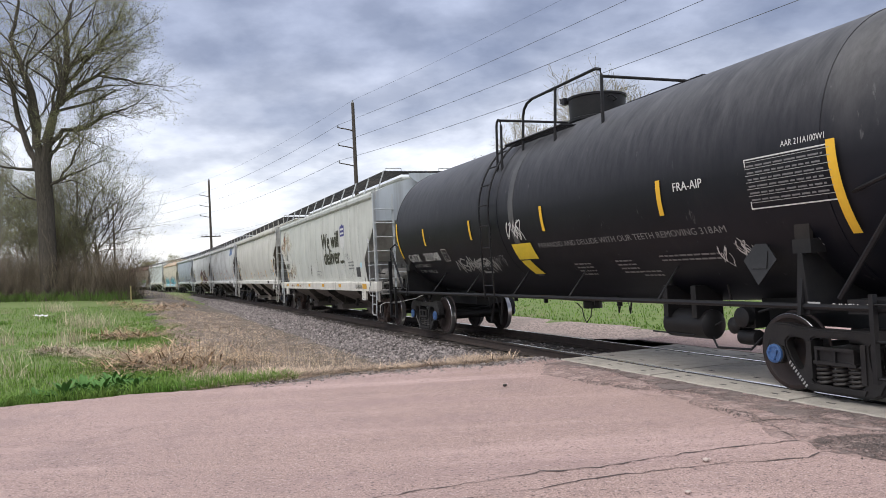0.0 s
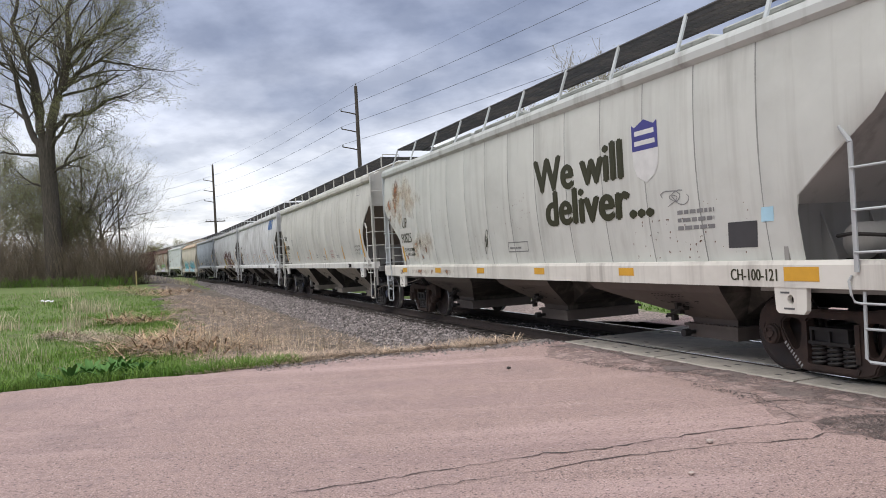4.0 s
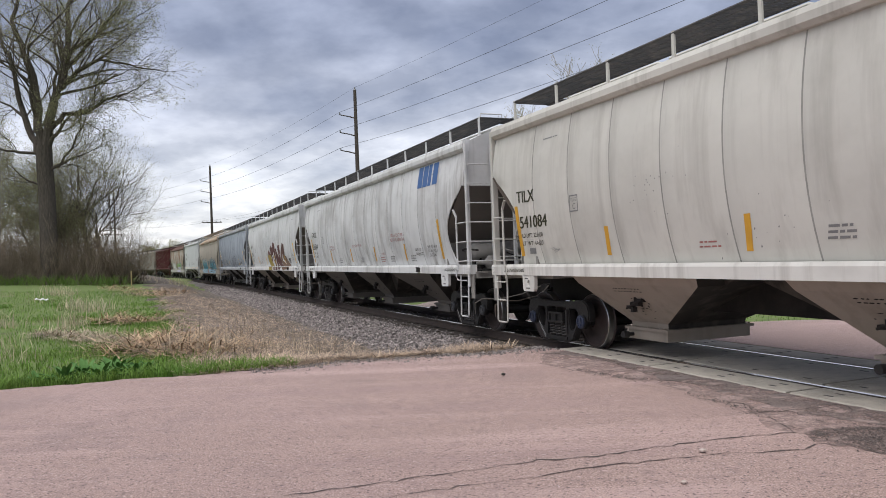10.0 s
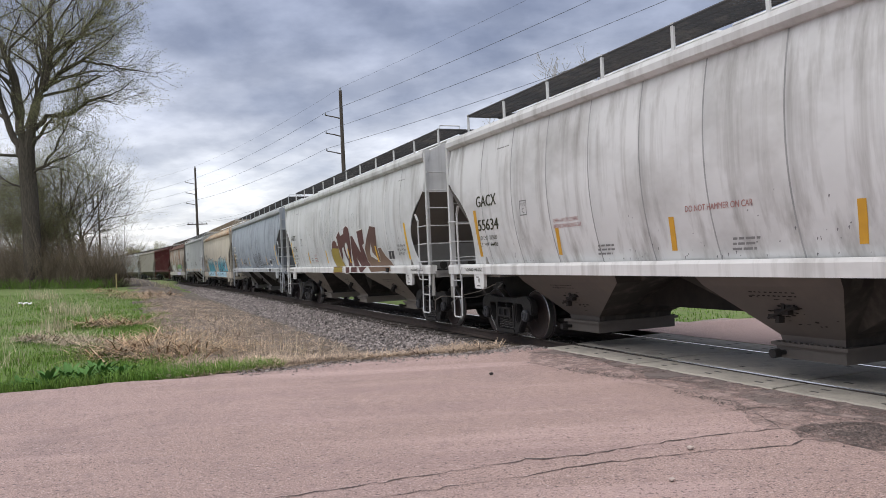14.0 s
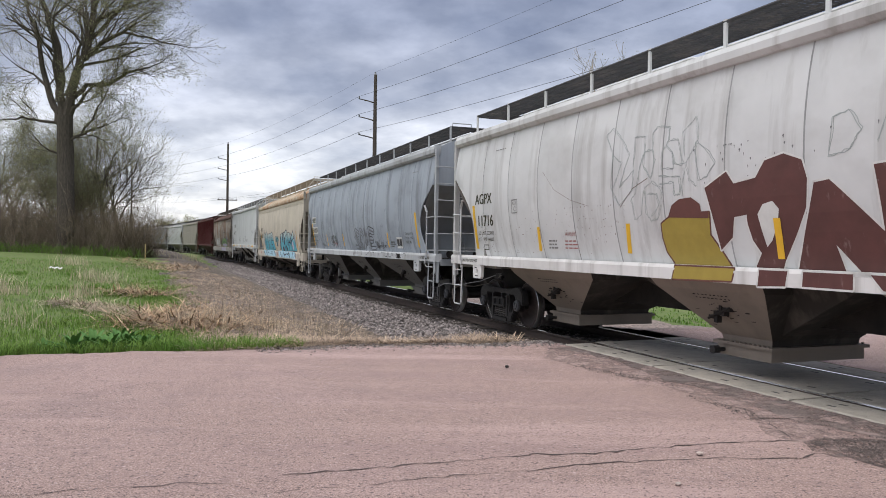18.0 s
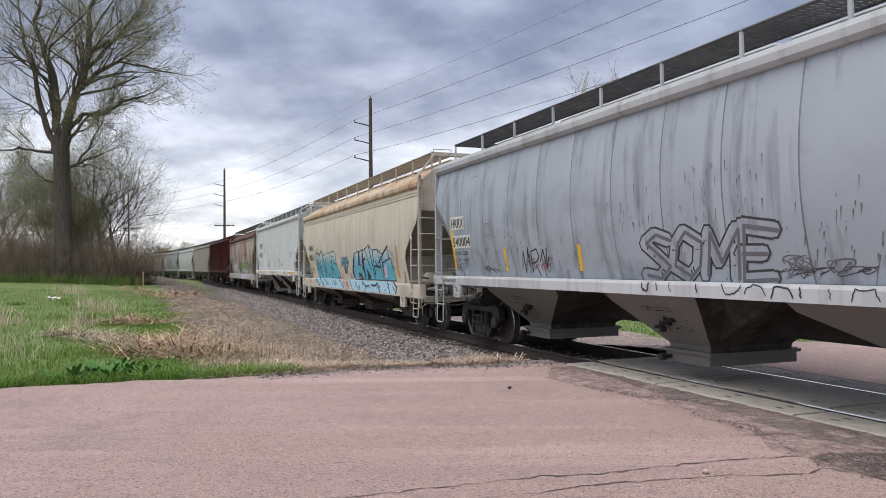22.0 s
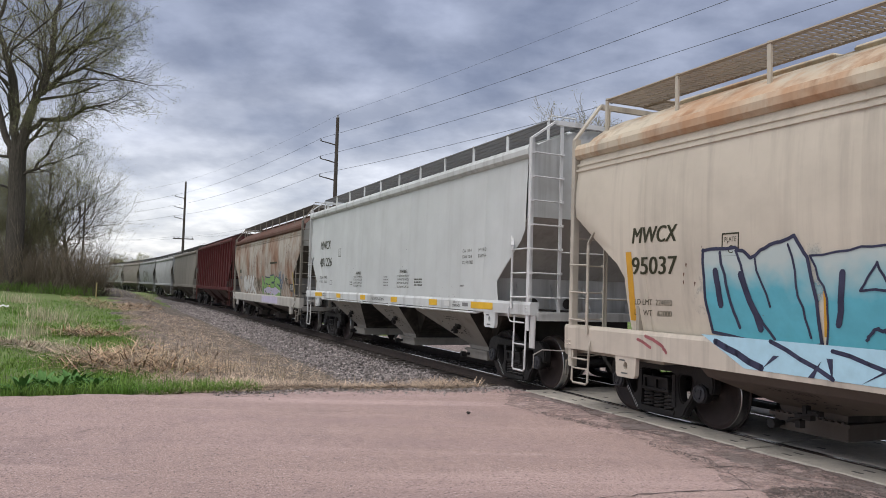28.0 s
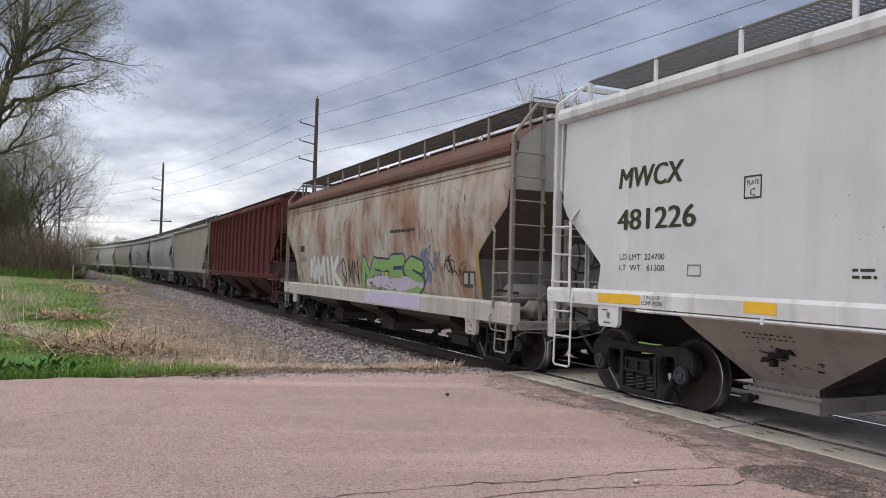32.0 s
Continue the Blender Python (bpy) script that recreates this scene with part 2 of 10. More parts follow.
M = dict(
    steel_dark=mat("dark truck steel", (0.020, 0.0195, 0.020), 0.55, 0.1, (0.036, 0.033, 0.032), 5, 0.6, 0.03, 40, stain=[((0.055, 0.048, 0.042), 2.2, (0.55, 0.75, 0.5), (1, 1, 1))], spec=0.3),
    wheel=mat("wheel steel", (0.030, 0.022, 0.021), 0.60, 0.0, (0.050, 0.032, 0.028), 4, 0.6, 0.02, 25, spec=0.35, stain=[((0.020, 0.018, 0.018), 1.6, (0.5, 0.68, 0.7), (1, 1, 1))]),
    tread=mat("polished wheel tread", (0.52, 0.51, 0.51), 0.28, 1.0, (0.34, 0.33, 0.325), 8, 0.5),
    spring=mat("spring steel", (0.050, 0.045, 0.042), 0.55, 0.3, (0.028, 0.025, 0.024), 9, 0.6),
    cap_navy=mat("navy bearing cap", (0.030, 0.042, 0.085), 0.5, 0.0, (0.018, 0.020, 0.030), 20, 0.6),
    steel_rust=mat("rust-brown truck steel", (0.060, 0.040, 0.033), 0.75, 0.0, (0.030, 0.024, 0.022), 5, 0.7, 0.03, 40, stain=[((0.095, 0.055, 0.038), 3.0, (0.55, 0.72, 0.6), (1, 1, 1))], spec=0.25),
    cap_grey=mat("grey bearing cap", (0.055, 0.058, 0.066), 0.5, 0.0, (0.025, 0.025, 0.028), 20, 0.6),
    stencil=mat("worn white stencil", (0.42, 0.42, 0.41), 0.8, 0.0, (0.16, 0.16, 0.16), 40, 0.8),
    cap_blue=mat("blue bearing cap", (0.06, 0.15, 0.36), 0.5, 0.0, (0.04, 0.07, 0.14), 20, 0.6),
    under=mat("dark underframe", (0.017, 0.016, 0.016), 0.75, 0.0, (0.038, 0.033, 0.029), 3, 0.7, 0.02, 12, spec=0.2),
    rail=mat("rusty rail side", (0.062, 0.044, 0.036), 0.8, 0.1, (0.036, 0.028, 0.025), 7, 0.8, 0.03, 30),
    railhead=mat("polished rail head", (0.78, 0.76, 0.73), 0.22, 1.0, (0.5, 0.48, 0.46), 6, 0.5),
    tie=mat("weathered timber tie", (0.048, 0.040, 0.034), 0.9, 0, (0.085, 0.070, 0.058), 4, 0.7, 0.06, 18, stretch=(1, 8, 4)),
    concrete=mat("crossing concrete", (0.485, 0.442, 0.378), 0.92, 0, (0.36, 0.328, 0.282), 5, 0.7, 0.04, 40, stain=[((0.20, 0.19, 0.165), 1.6, (0.50, 0.74, 0.7), (1, 1, 1)), ((0.50, 0.45, 0.41), 30, (0.58, 0.66), (1, 1, 1)), ((0.16, 0.15, 0.135), 26, (0.60, 0.68, 0.6), (1, 1, 1))], random=0.10),
    flange=mat("flangeway filler", (0.07, 0.064, 0.06), 0.95, 0, (0.11, 0.10, 0.09), 6, 0.6),
    pole=mat("weathered pole timber", (0.085, 0.068, 0.058), 0.9, 0, (0.05, 0.042, 0.038), 3, 0.8, 0.05, 10, stretch=(6, 6, 0.5)),
    wire=mat("weathered wire", (0.10, 0.10, 0.11), 0.6, 0.4),
    insul=mat("grey insulator", (0.22, 0.22, 0.23), 0.4),
    bark=mat("cottonwood bark", (0.095, 0.080, 0.066), 0.95, 0, (0.040, 0.033, 0.028), 5, 0.8, 0.25, 9, stretch=(3, 3, 0.5)),
    twig=mat("bare twigs", (0.17, 0.145, 0.108), 0.9, 0, (0.105, 0.088, 0.066), 3, 0.7),
    pale_twig=mat("pale bare twigs", (0.36, 0.32, 0.26), 0.9, 0, (0.22, 0.19, 0.155), 3, 0.7),
    brush=islands(mat("dry brush stems", (0.215, 0.172, 0.125), 0.9, 0, (0.13, 0.103, 0.073), 2, 0.7), 0.5),
    leaf=lets_light_through(islands(mat("young spring leaves", (0.31, 0.315, 0.165), 0.8, 0, (0.24, 0.235, 0.125), 1.5, 0.7), 0.3)),
    grass=lets_light_through(islands(mat("spring grass", (0.115, 0.232, 0.034), 0.8, 0, (0.195, 0.275, 0.066), 0.8, 0.8), 0.45), 0.35),
    pale_straw=lets_light_through(islands(mat("bleached dry grass", (0.62, 0.55, 0.40), 0.9, 0, (0.42, 0.36, 0.25), 1.2, 0.9), 0.35), 0.4),
    straw=islands(mat("dry straw", (0.50, 0.415, 0.305), 0.9, 0, (0.25, 0.195, 0.145), 1.2, 0.9), 0.55),
    weed=islands(mat("broad-leaf weed", (0.07, 0.185, 0.035), 0.8, 0, (0.11, 0.23, 0.055), 2, 0.7), 0.3),
    thatch=islands(mat("grey dead thatch", (0.50, 0.385, 0.285), 0.9, 0, (0.20, 0.145, 0.108), 1.2, 0.9), 0.6),
    reed=islands(mat("broken dry reeds", (0.52, 0.40, 0.26), 0.85, 0, (0.21, 0.115, 0.06), 2.2, 1.0), 0.6),
    stone=islands(mat("ballast stone", (0.30, 0.265, 0.253), 0.9, 0, (0.14, 0.120, 0.114), 5, 0.8), 0.65),
)
# ---- mesh helpers ----
def keep_edges(me, angle=0.7):
    """Smooth shading that stops at hard edges."""
    if len(me.polygons) and any(p.use_smooth for p in me.polygons):
        me.set_sharp_from_angle(angle=angle)


def ob_of(name, bm, material, parent=None, label="", smooth=False, recalc=True):
    if recalc:
        bmesh.ops.recalc_face_normals(bm, faces=bm.faces)
    me = bpy.data.meshes.new(name)
    bm.to_mesh(me)
    bm.free()
    for mm in (material if isinstance(material, (list, tuple)) else [material]):
        me.materials.append(mm)
    if smooth:
        me.shade_smooth()
    keep_edges(me)
    ob = new(name, me)
    if parent:
        ob.parent = parent
    if label:
        ob["label"] = label
    return ob


part = ob_of


def shared(name, me, parent, m=None, label=""):
    ob = new(name, me)
    ob.parent = parent
    if m is not None:
        ob.matrix_basis = m
    if label:
        ob["label"] = label
    return ob


def box(bm, x0, x1, y0, y1, z0, z1, m=None, mi=0):
    v = [bm.verts.new((x, y, z)) for x in (x0, x1) for y in (y0, y1) for z in (z0, z1)]
    if m is not None:
        for q in v:
            q.co = m @ q.co
    for f in ((0, 1, 3, 2), (4, 6, 7, 5), (0, 4, 5, 1), (2, 3, 7, 6), (0, 2, 6, 4), (1, 5, 7, 3)):
        bm.faces.new([v[i] for i in f]).material_index = mi
    return v


def prism(bm, pts, a, b, axis="y", mi=0):
    """Outline pts extruded from a to b along an axis."""
    def at(p, w):
        return {"y": (p[0], w, p[1]), "x": (w, p[0], p[1]), "z": (p[0], p[1], w)}[axis]
    va, vb = [bm.verts.new(at(p, a)) for p in pts], [bm.verts.new(at(p, b)) for p in pts]
    n = len(pts)
    bm.faces.new(va).material_index = mi
    bm.faces.new(vb[::-1]).material_index = mi
    for i in range(n):
        bm.faces.new((va[i], vb[i], vb[(i + 1) % n], va[(i + 1) % n])).material_index = mi


def tube(bm, pts, r, sides=6, r2=None, mi=0, cap=True):
    """A round bar through points, from radius r to r2."""
    pts = [Vector(p) for p in pts]
    rings = []
    for i, p in enumerate(pts):
        d = (pts[min(i + 1, len(pts) - 1)] - pts[max(i - 1, 0)]).normalized()
        a = d.cross(Vector((0, 0, 1)) if abs(d.z) < 0.9 else Vector((1, 0, 0))).normalized()
        b = d.cross(a)
        rr = r if r2 is None else r + (r2 - r) * i / (len(pts) - 1)
        rings.append([bm.verts.new(p + (a * math.cos(t) + b * math.sin(t)) * rr) for t in (2 * math.pi * k / sides for k in range(sides))])
    for q, w in zip(rings, rings[1:]):
        for k in range(sides):
            bm.faces.new((q[k], q[(k + 1) % sides], w[(k + 1) % sides], w[k])).material_index = mi
    if cap:
        bm.faces.new(rings[0][::-1]).material_index = mi
        bm.faces.new(rings[-1]).material_index = mi


def lathe(bm, prof, axis="y", steps=28, at=(0, 0, 0), mi=None):
    """Profile of (along, radius) turned about an axis."""
    rings = []
    for w, r in prof:
        ring = []
        for k in range(steps):
            t = 2 * math.pi * k / steps
            c, s_ = math.cos(t) * r, math.sin(t) * r
            ring.append(bm.verts.new(Vector({"y": (c, w, s_), "x": (w, c, s_), "z": (c, s_, w)}[axis]) + Vector(at)))
        rings.append(ring)
    for i, (q, w) in enumerate(zip(rings, rings[1:])):
        for k in range(steps):
            f = bm.faces.new((q[k], q[(k + 1) % steps], w[(k + 1) % steps], w[k]))
            f.material_index = mi[i] if mi else 0
            f.smooth = True
    for ring in (rings[0][::-1], rings[-1]):
        bm.faces.new(ring)


def quads(name, verts, faces, material, parent=None, smooth=False):
    me = bpy.data.meshes.new(name)
    me.from_pydata(verts, [], faces)
    me.materials.append(material)
    if smooth:
        me.shade_smooth()
    ob = new(name, me)
    if parent:
        ob.parent = parent
    return ob


# ---- the line of the track: s in metres, growing away from the crossing ----
TRACK_S = np.arange(-80.0, 460.0, 0.1)
_u = np.clip(TRACK_S - 40, 0, 220) / 100
_head = 1.1749 + 0.0377 * TRACK_S / 100 - 0.1009 * _u ** 2 - 0.2018 * 2.2 * np.maximum(TRACK_S - 260, 0) / 100
_dir = np.stack([-np.cos(_head), np.sin(_head)], 1)
_pos = np.cumsum(_dir, 0) * 0.1
_pos = _pos - _pos[np.argmin(abs(TRACK_S))] + [19.0715, -25.2701]


def on_track(s, off=0.0):
    """Place and direction at s; off: metres towards the camera's side."""
    x, y = np.interp(s, TRACK_S, _pos[:, 0]), np.interp(s, TRACK_S, _pos[:, 1])
    dx, dy = np.interp(s, TRACK_S, _dir[:, 0]), np.interp(s, TRACK_S, _dir[:, 1])
    return x - dy * off, y + dx * off, dx, dy


def rail_space(s, off, z=0.0):
    x, y, dx, dy = on_track(s, off)
    return Matrix(((dx, -dy, 0, x), (dy, dx, 0, y), (0, 0, 1, z), (0, 0, 0, 1)))


SPEED = 4.10   # metres a second, towards smaller s

# ---- ground, road, track ----
rng = np.random.default_rng(7)


def smooth01(v, a, b):
    q = np.clip((v - a) / (b - a), 0, 1)
    return q * q * (3 - 2 * q)


def offs(x, y):
    """Track offset and s for arrays of places."""
    x, y = np.asarray(x, float), np.asarray(y, float)
    o, s_ = np.empty(x.shape), np.empty(x.shape)
    P, S_, D = _pos[::5], TRACK_S[::5], _dir[::5]
    flat = np.stack([x.ravel(), y.ravel()], 1)
    for k in range(0, len(flat), 2000):
        c = flat[k:k + 2000]
        i = np.argmin(((c[:, None, :] - P[None]) ** 2).sum(-1), 1)
        d = c - P[i]
        o.ravel()[k:k + 2000] = -d[:, 0] * D[i, 1] + d[:, 1] * D[i, 0]
        s_.ravel()[k:k + 2000] = S_[i] + (d * D[i]).sum(1)
    return o, s_


def road_edge(o):
    """s at which the road ends towards the meadow."""
    return 42.2 + 0.10 * np.clip(o, -8, 30) + 0.10 * np.sin(o * 1.7) + 0.05 * np.sin(o * 4.1) + np.where(o < -0.9, 1.8 * smooth01(o, -7.4, -4.6), 0)


def height(o, s_):
    edge = road_edge(o)
    bed = -0.22 - 0.40 * smooth01(np.abs(o), 1.7, 3.9)
    land = np.where(o > 0, -0.10 - 0.30 * np.exp(-((o - 4.2) / 1.3) ** 2) + 0.85 * smooth01(o + 0.35 * (s_ - 42), 10, 42), -0.35 * smooth01(-o, 2, 6) + 0.30 * smooth01(-o, 15, 60))
    t = smooth01(np.abs(o), 2.6, 4.6)
    out = bed * (1 - t) + land * t
    near_road = smooth01(s_ - edge, -0.1, 2.2)
    return np.where(s_ < edge, -0.07, -0.07 * (1 - near_road) + out * near_road)


def build_ground():
    a = np.concatenate([-np.geomspace(900, 26, 26), np.linspace(-25, 25, 101), np.geomspace(26, 900, 26)])
    xs, ys = a - 4, a + 22
    X, Y = np.meshgrid(xs, ys, indexing="ij")
    o, s_ = offs(X, Y)
    Z = height(o, s_)
    far = smooth01(np.hypot(X, Y - 20), 60, 160)
    Z = Z * (1 - far) + (0.3 * (o > 0)) * far
    Z += 0.03 * np.sin(X * 1.9 + Y) * np.sin(Y * 1.3) * (s_ > 44) * (np.abs(o) > 4)
    Z -= np.where(s_ > road_edge(o), 0.03, 0) + 0.30 * (1 - smooth01(np.abs(o), 2.7, 3.5)) * (s_ > 41)
    n, m = X.shape
    idx = np.arange(n * m).reshape(n, m)
    f = np.stack([idx[:-1, :-1], idx[1:, :-1], idx[1:, 1:], idx[:-1, 1:]], -1).reshape(-1, 4)
    m_ = mat("meadow soil and grass", (0.092, 0.150, 0.033), 0.95, 0, (0.155, 0.195, 0.06), 2.2, 0.8, 0.15, 14,
             stain=[((0.20, 0.17, 0.10), 0.5, (0.56, 0.72, 0.6), (1, 1, 1)), ((0.085, 0.065, 0.045), 1.1, (0.56, 0.72, 0.7), (1, 1, 1))])
    g = quads("ground", np.stack([X, Y, Z], -1).reshape(-1, 3).tolist(), f.tolist(), m_, smooth=True)
    return tagged(g, "spring meadow with patches of dry grass", "ground", kind="structure")


def strip(name, inner, outer, s0, s1, z, m, step=0.5, wob=0.0, thick=0.12):
    """A slab between two offsets along the track, with an underside."""
    S_ = np.arange(s0, s1 + step * 0.5, step)
    top = []
    for s_ in S_:
        for o in (inner, outer):
            x, y, _, _ = on_track(s_, o + wob * math.sin(s_ * 2.3 + o))
            top.append((x, y, z))
    n = len(top)
    v = top + [(x, y, z - thick) for x, y, z in top]
    f = [(2 * i, 2 * i + 1, 2 * i + 3, 2 * i + 2) for i in range(len(S_) - 1)]
    f += [tuple(n + k for k in q[::-1]) for q in f]
    for i in range(len(S_) - 1):
        f += [(2 * i + 1, n + 2 * i + 1, n + 2 * i + 3, 2 * i + 3), (2 * i, 2 * i + 2, n + 2 * i + 2, n + 2 * i)]
    f += [(0, n, n + 1, 1), (2 * len(S_) - 2, 2 * len(S_) - 1, n + 2 * len(S_) - 1, n + 2 * len(S_) - 2)]
    return quads(name, v, f, m)


def road_slab(name, o0, o1, m, label):
    """Road on one side of the track, its meadow edge ragged."""
    n = max(8, int(abs(o1 - o0) / 0.12))
    os_ = np.linspace(o0, o1, n)
    us = np.linspace(0, 1, 24) ** 2
    v, f = [], []
    r = np.random.default_rng(3)
    jag = np.convolve(r.normal(0, 0.12, n + 8), np.ones(5) / 5, "same")[4:4 + n]
    for i, o in enumerate(os_):
        e = float(road_edge(np.array(o))) + jag[i] * min(1, abs(o - o0) / 1.0)
        for u in us:
            x, y, _, _ = on_track(e + (14.0 - e) * u, o)
            v.append((x, y, 0.0 - 0.05 * (1 - smooth01(u, 0, 0.006))))
    k = len(us)
    for i in range(n - 1):
        for j in range(k - 1):
            f.append((i * k + j, i * k + j + 1, (i + 1) * k + j + 1, (i + 1) * k + j))
    return tagged(quads(name, v, f, m, smooth=True), label, "road", kind="structure")


def road_mat():
    m = mat("pink quartzite asphalt", (0.618, 0.441, 0.390), 0.78, 0, (0.184, 0.124, 0.113), 78, 1.0, 0.10, 100, lo=0.41, hi=0.61,
            stain=[((0.52, 0.370, 0.346), 0.35, (0.47, 0.70, 0.5), (1, 1, 1)), ((0.247, 0.186, 0.184), 0.55, (0.58, 0.80, 0.55), (1, 1, 1)),
                   ((0.263, 0.186, 0.179), 7.0, (0.52, 0.66, 0.45), (1, 1, 1)), ((0.378, 0.263, 0.252), 1.0, (0.50, 0.66, 0.55), (0.14, 1.3, 1)), ((0.651, 0.467, 0.446), 1.0, (0.54, 0.70, 0.5), (0.10, 0.9, 1)), ((0.116, 0.084, 0.084), 32.0, (0.57, 0.62, 0.9), (1, 1, 1)), ((0.693, 0.553, 0.536), 38.0, (0.60, 0.65, 0.85), (1, 1, 1))])
    return m


def crack(name, pts, width, parent, m):
    """A ragged open joint in the road through places of the plan."""
    r = np.random.default_rng(len(pts) * 17 + int(pts[0][0] * 10))
    fine = []
    for (o0, a0), (o1, a1) in zip(pts, pts[1:]):
        k = max(3, int(math.hypot(o1 - o0, a1 - a0) / 0.10))
        for q in range(k):
            fine.append((o0 + (o1 - o0) * q / k + r.normal(0, 0.018), a0 + (a1 - a0) * q / k + r.normal(0, 0.018)))
    fine.append(pts[-1])
    v, f = [], []
    for i, (o, a) in enumerate(fine):
        p0, p1 = fine[max(0, i - 1)], fine[min(len(fine) - 1, i + 1)]
        t = Vector((p1[0] - p0[0], p1[1] - p0[1])).normalized()
        w = width * (0.12 + 0.75 * r.random() ** 1.6) * (0.25 if i in (0, len(fine) - 1) else 1)
        for sg in (-1, 1):
            x, y = o - t.y * w * sg, a + t.x * w * sg
            v.append((x, y, 0.0046))
        if i:
            f.append((2 * i - 2, 2 * i - 1, 2 * i + 1, 2 * i))
    return quads(name, v, f, m, parent)


def build_track():
    """Rails with base, web and head; ties; ballast bed."""
    prof = [(-0.07, -0.18), (0.07, -0.18), (0.07, -0.165), (0.012, -0.145), (0.010, -0.05), (0.036, -0.038), (0.036, -0.006), (0.030, 0.0), (-0.030, 0.0), (-0.036, -0.006), (-0.036, -0.038), (-0.010, -0.05), (-0.012, -0.145), (-0.07, -0.165)]
    S_ = np.concatenate([np.arange(-60, 130, 1.0), np.arange(130, 330, 4.0)])
    for side in (1, -1):
        v, f, mi = [], [], []
        for s_ in S_:
            for o, z in prof:
                x, y, _, _ = on_track(s_, side * 0.745 + o)
                v.append((x, y, z))
        k = len(prof)
        for i in range(len(S_) - 1):
            for j in range(k):
                f.append((i * k + j, i * k + (j + 1) % k, (i + 1) * k + (j + 1) % k, (i + 1) * k + j))
                mi.append(1 if j in (6, 7, 8) else 0)
        e = tagged(new("rail"), "rusty steel rail with a polished head", "rail", "rails of the track")
        quads("rail_web", v, [q for q, w in zip(f, mi) if not w], M["rail"], e)
        used = sorted({i for q, w in zip(f, mi) if w for i in q})
        at = {i: k for k, i in enumerate(used)}
        quads("rail_head", [v[i] for i in used], [tuple(at[i] for i in q) for q, w in zip(f, mi) if w], M["railhead"], e)
    bm = bmesh.new()
    box(bm, -0.11, 0.11, -1.3, 1.3, -0.36, -0.19)
    bmesh.ops.bevel(bm, geom=list(bm.edges), offset=0.012, segments=1, affect="EDGES")
    first = None
    tie_me = None
    for i, s_ in enumerate(np.arange(42.9, 120, 0.5)):
        mtx = rail_space(s_ + rng.normal(0, 0.02), rng.normal(0, 0.03), rng.normal(0, 0.006))
        if first is None:
            first = tagged(ob_of("railway_tie", bm, M["tie"]), "weathered timber tie bedded in ballast", "tie", "ties of the track")
            first.matrix_basis = mtx
            tie_me = first.data
        else:
            t = tagged(new("railway_tie", tie_me), "weathered timber tie bedded in ballast", "tie", "ties of the track")
            t.matrix_basis = mtx


def build_bed():
    """Ballast shoulder as one rough sheet."""
    S_ = np.concatenate([np.arange(42.4, 80, 0.35), np.arange(80, 330, 2.0)])
    O_ = np.array([-4.6, -3.6, -3.0, -2.4, -2.0, -1.6, -1.2, -0.5, 0.3, 1.0, 1.5, 1.9, 2.3, 2.7, 3.1, 3.6, 4.4])
    v, f = [], []
    for s_ in S_:
        for o in O_:
            x, y, _, _ = on_track(s_, o)
            z = -0.24 - 0.42 * float(smooth01(abs(o), 1.5, 4.1)) + rng.normal(0, 0.012)
            lift = 0.12 * (1 - smooth01(s_, 42.4, 43.4))
            v.append((x, y, z + lift))
    k = len(O_)
    for i in range(len(S_) - 1):
        for j in range(k - 1):
            f.append((i * k + j, (i + 1) * k + j, (i + 1) * k + j + 1, i * k + j + 1))
    m = mat("ballast bed", (0.19, 0.168, 0.162), 0.95, 0, (0.06, 0.053, 0.052), 15, 1.0, 0.2, 18, stain=[((0.34, 0.305, 0.29), 13, (0.55, 0.62), (1, 1, 1)), ((0.05, 0.043, 0.042), 10, (0.57, 0.63), (1, 1, 1))], lo=0.42, hi=0.58)
    return tagged(quads("ballast_bed", v, f, m, smooth=False), "grey-brown crushed stone bed under the rails", "ballast", kind="structure")


def far_shoulder():
    """Pinkish gravel between the far rail and the grass beyond."""
    r = np.random.default_rng(31)
    S_ = np.arange(41.8, 62, 0.3)
    v, f = [], []
    O_ = np.linspace(0, 1, 8)
    for s_ in S_:
        wide = 5.0 + 0.5 * math.sin(s_ * 1.3) + 0.3 * math.sin(s_ * 3.1)
        for u in O_:
            o = -1.46 - (wide - 1.46) * u
            bed = -0.24 - 0.42 * float(smooth01(abs(o), 1.5, 4.1))
            z = -0.03 + (bed + 0.03 + 0.03) * float(smooth01(s_, 43.6, 47.0)) + r.normal(0, 0.010)
            land = float(height(np.array(o), np.array(s_)))
            x, y, _, _ = on_track(s_, o)
            v.append((x, y, max(z, land + 0.02) if u < 1 else land - 0.06))
    k = len(O_)
    for i in range(len(S_) - 1):
        for j in range(k - 1):
            f.append((i * k + j, i * k + j + 1, (i + 1) * k + j + 1, (i + 1) * k + j))
    m = mat("pinkish gravel", (0.42, 0.335, 0.30), 0.95, 0, (0.17, 0.135, 0.125), 14, 1.0, 0.15, 24, stain=[((0.24, 0.20, 0.18), 0.9, (0.48, 0.66, 0.7), (1, 1, 1))], lo=0.42, hi=0.60)
    return tagged(quads("gravel_shoulder", v, f, m), "pinkish gravel shoulder beyond the far rail", "gravel", kind="structure")


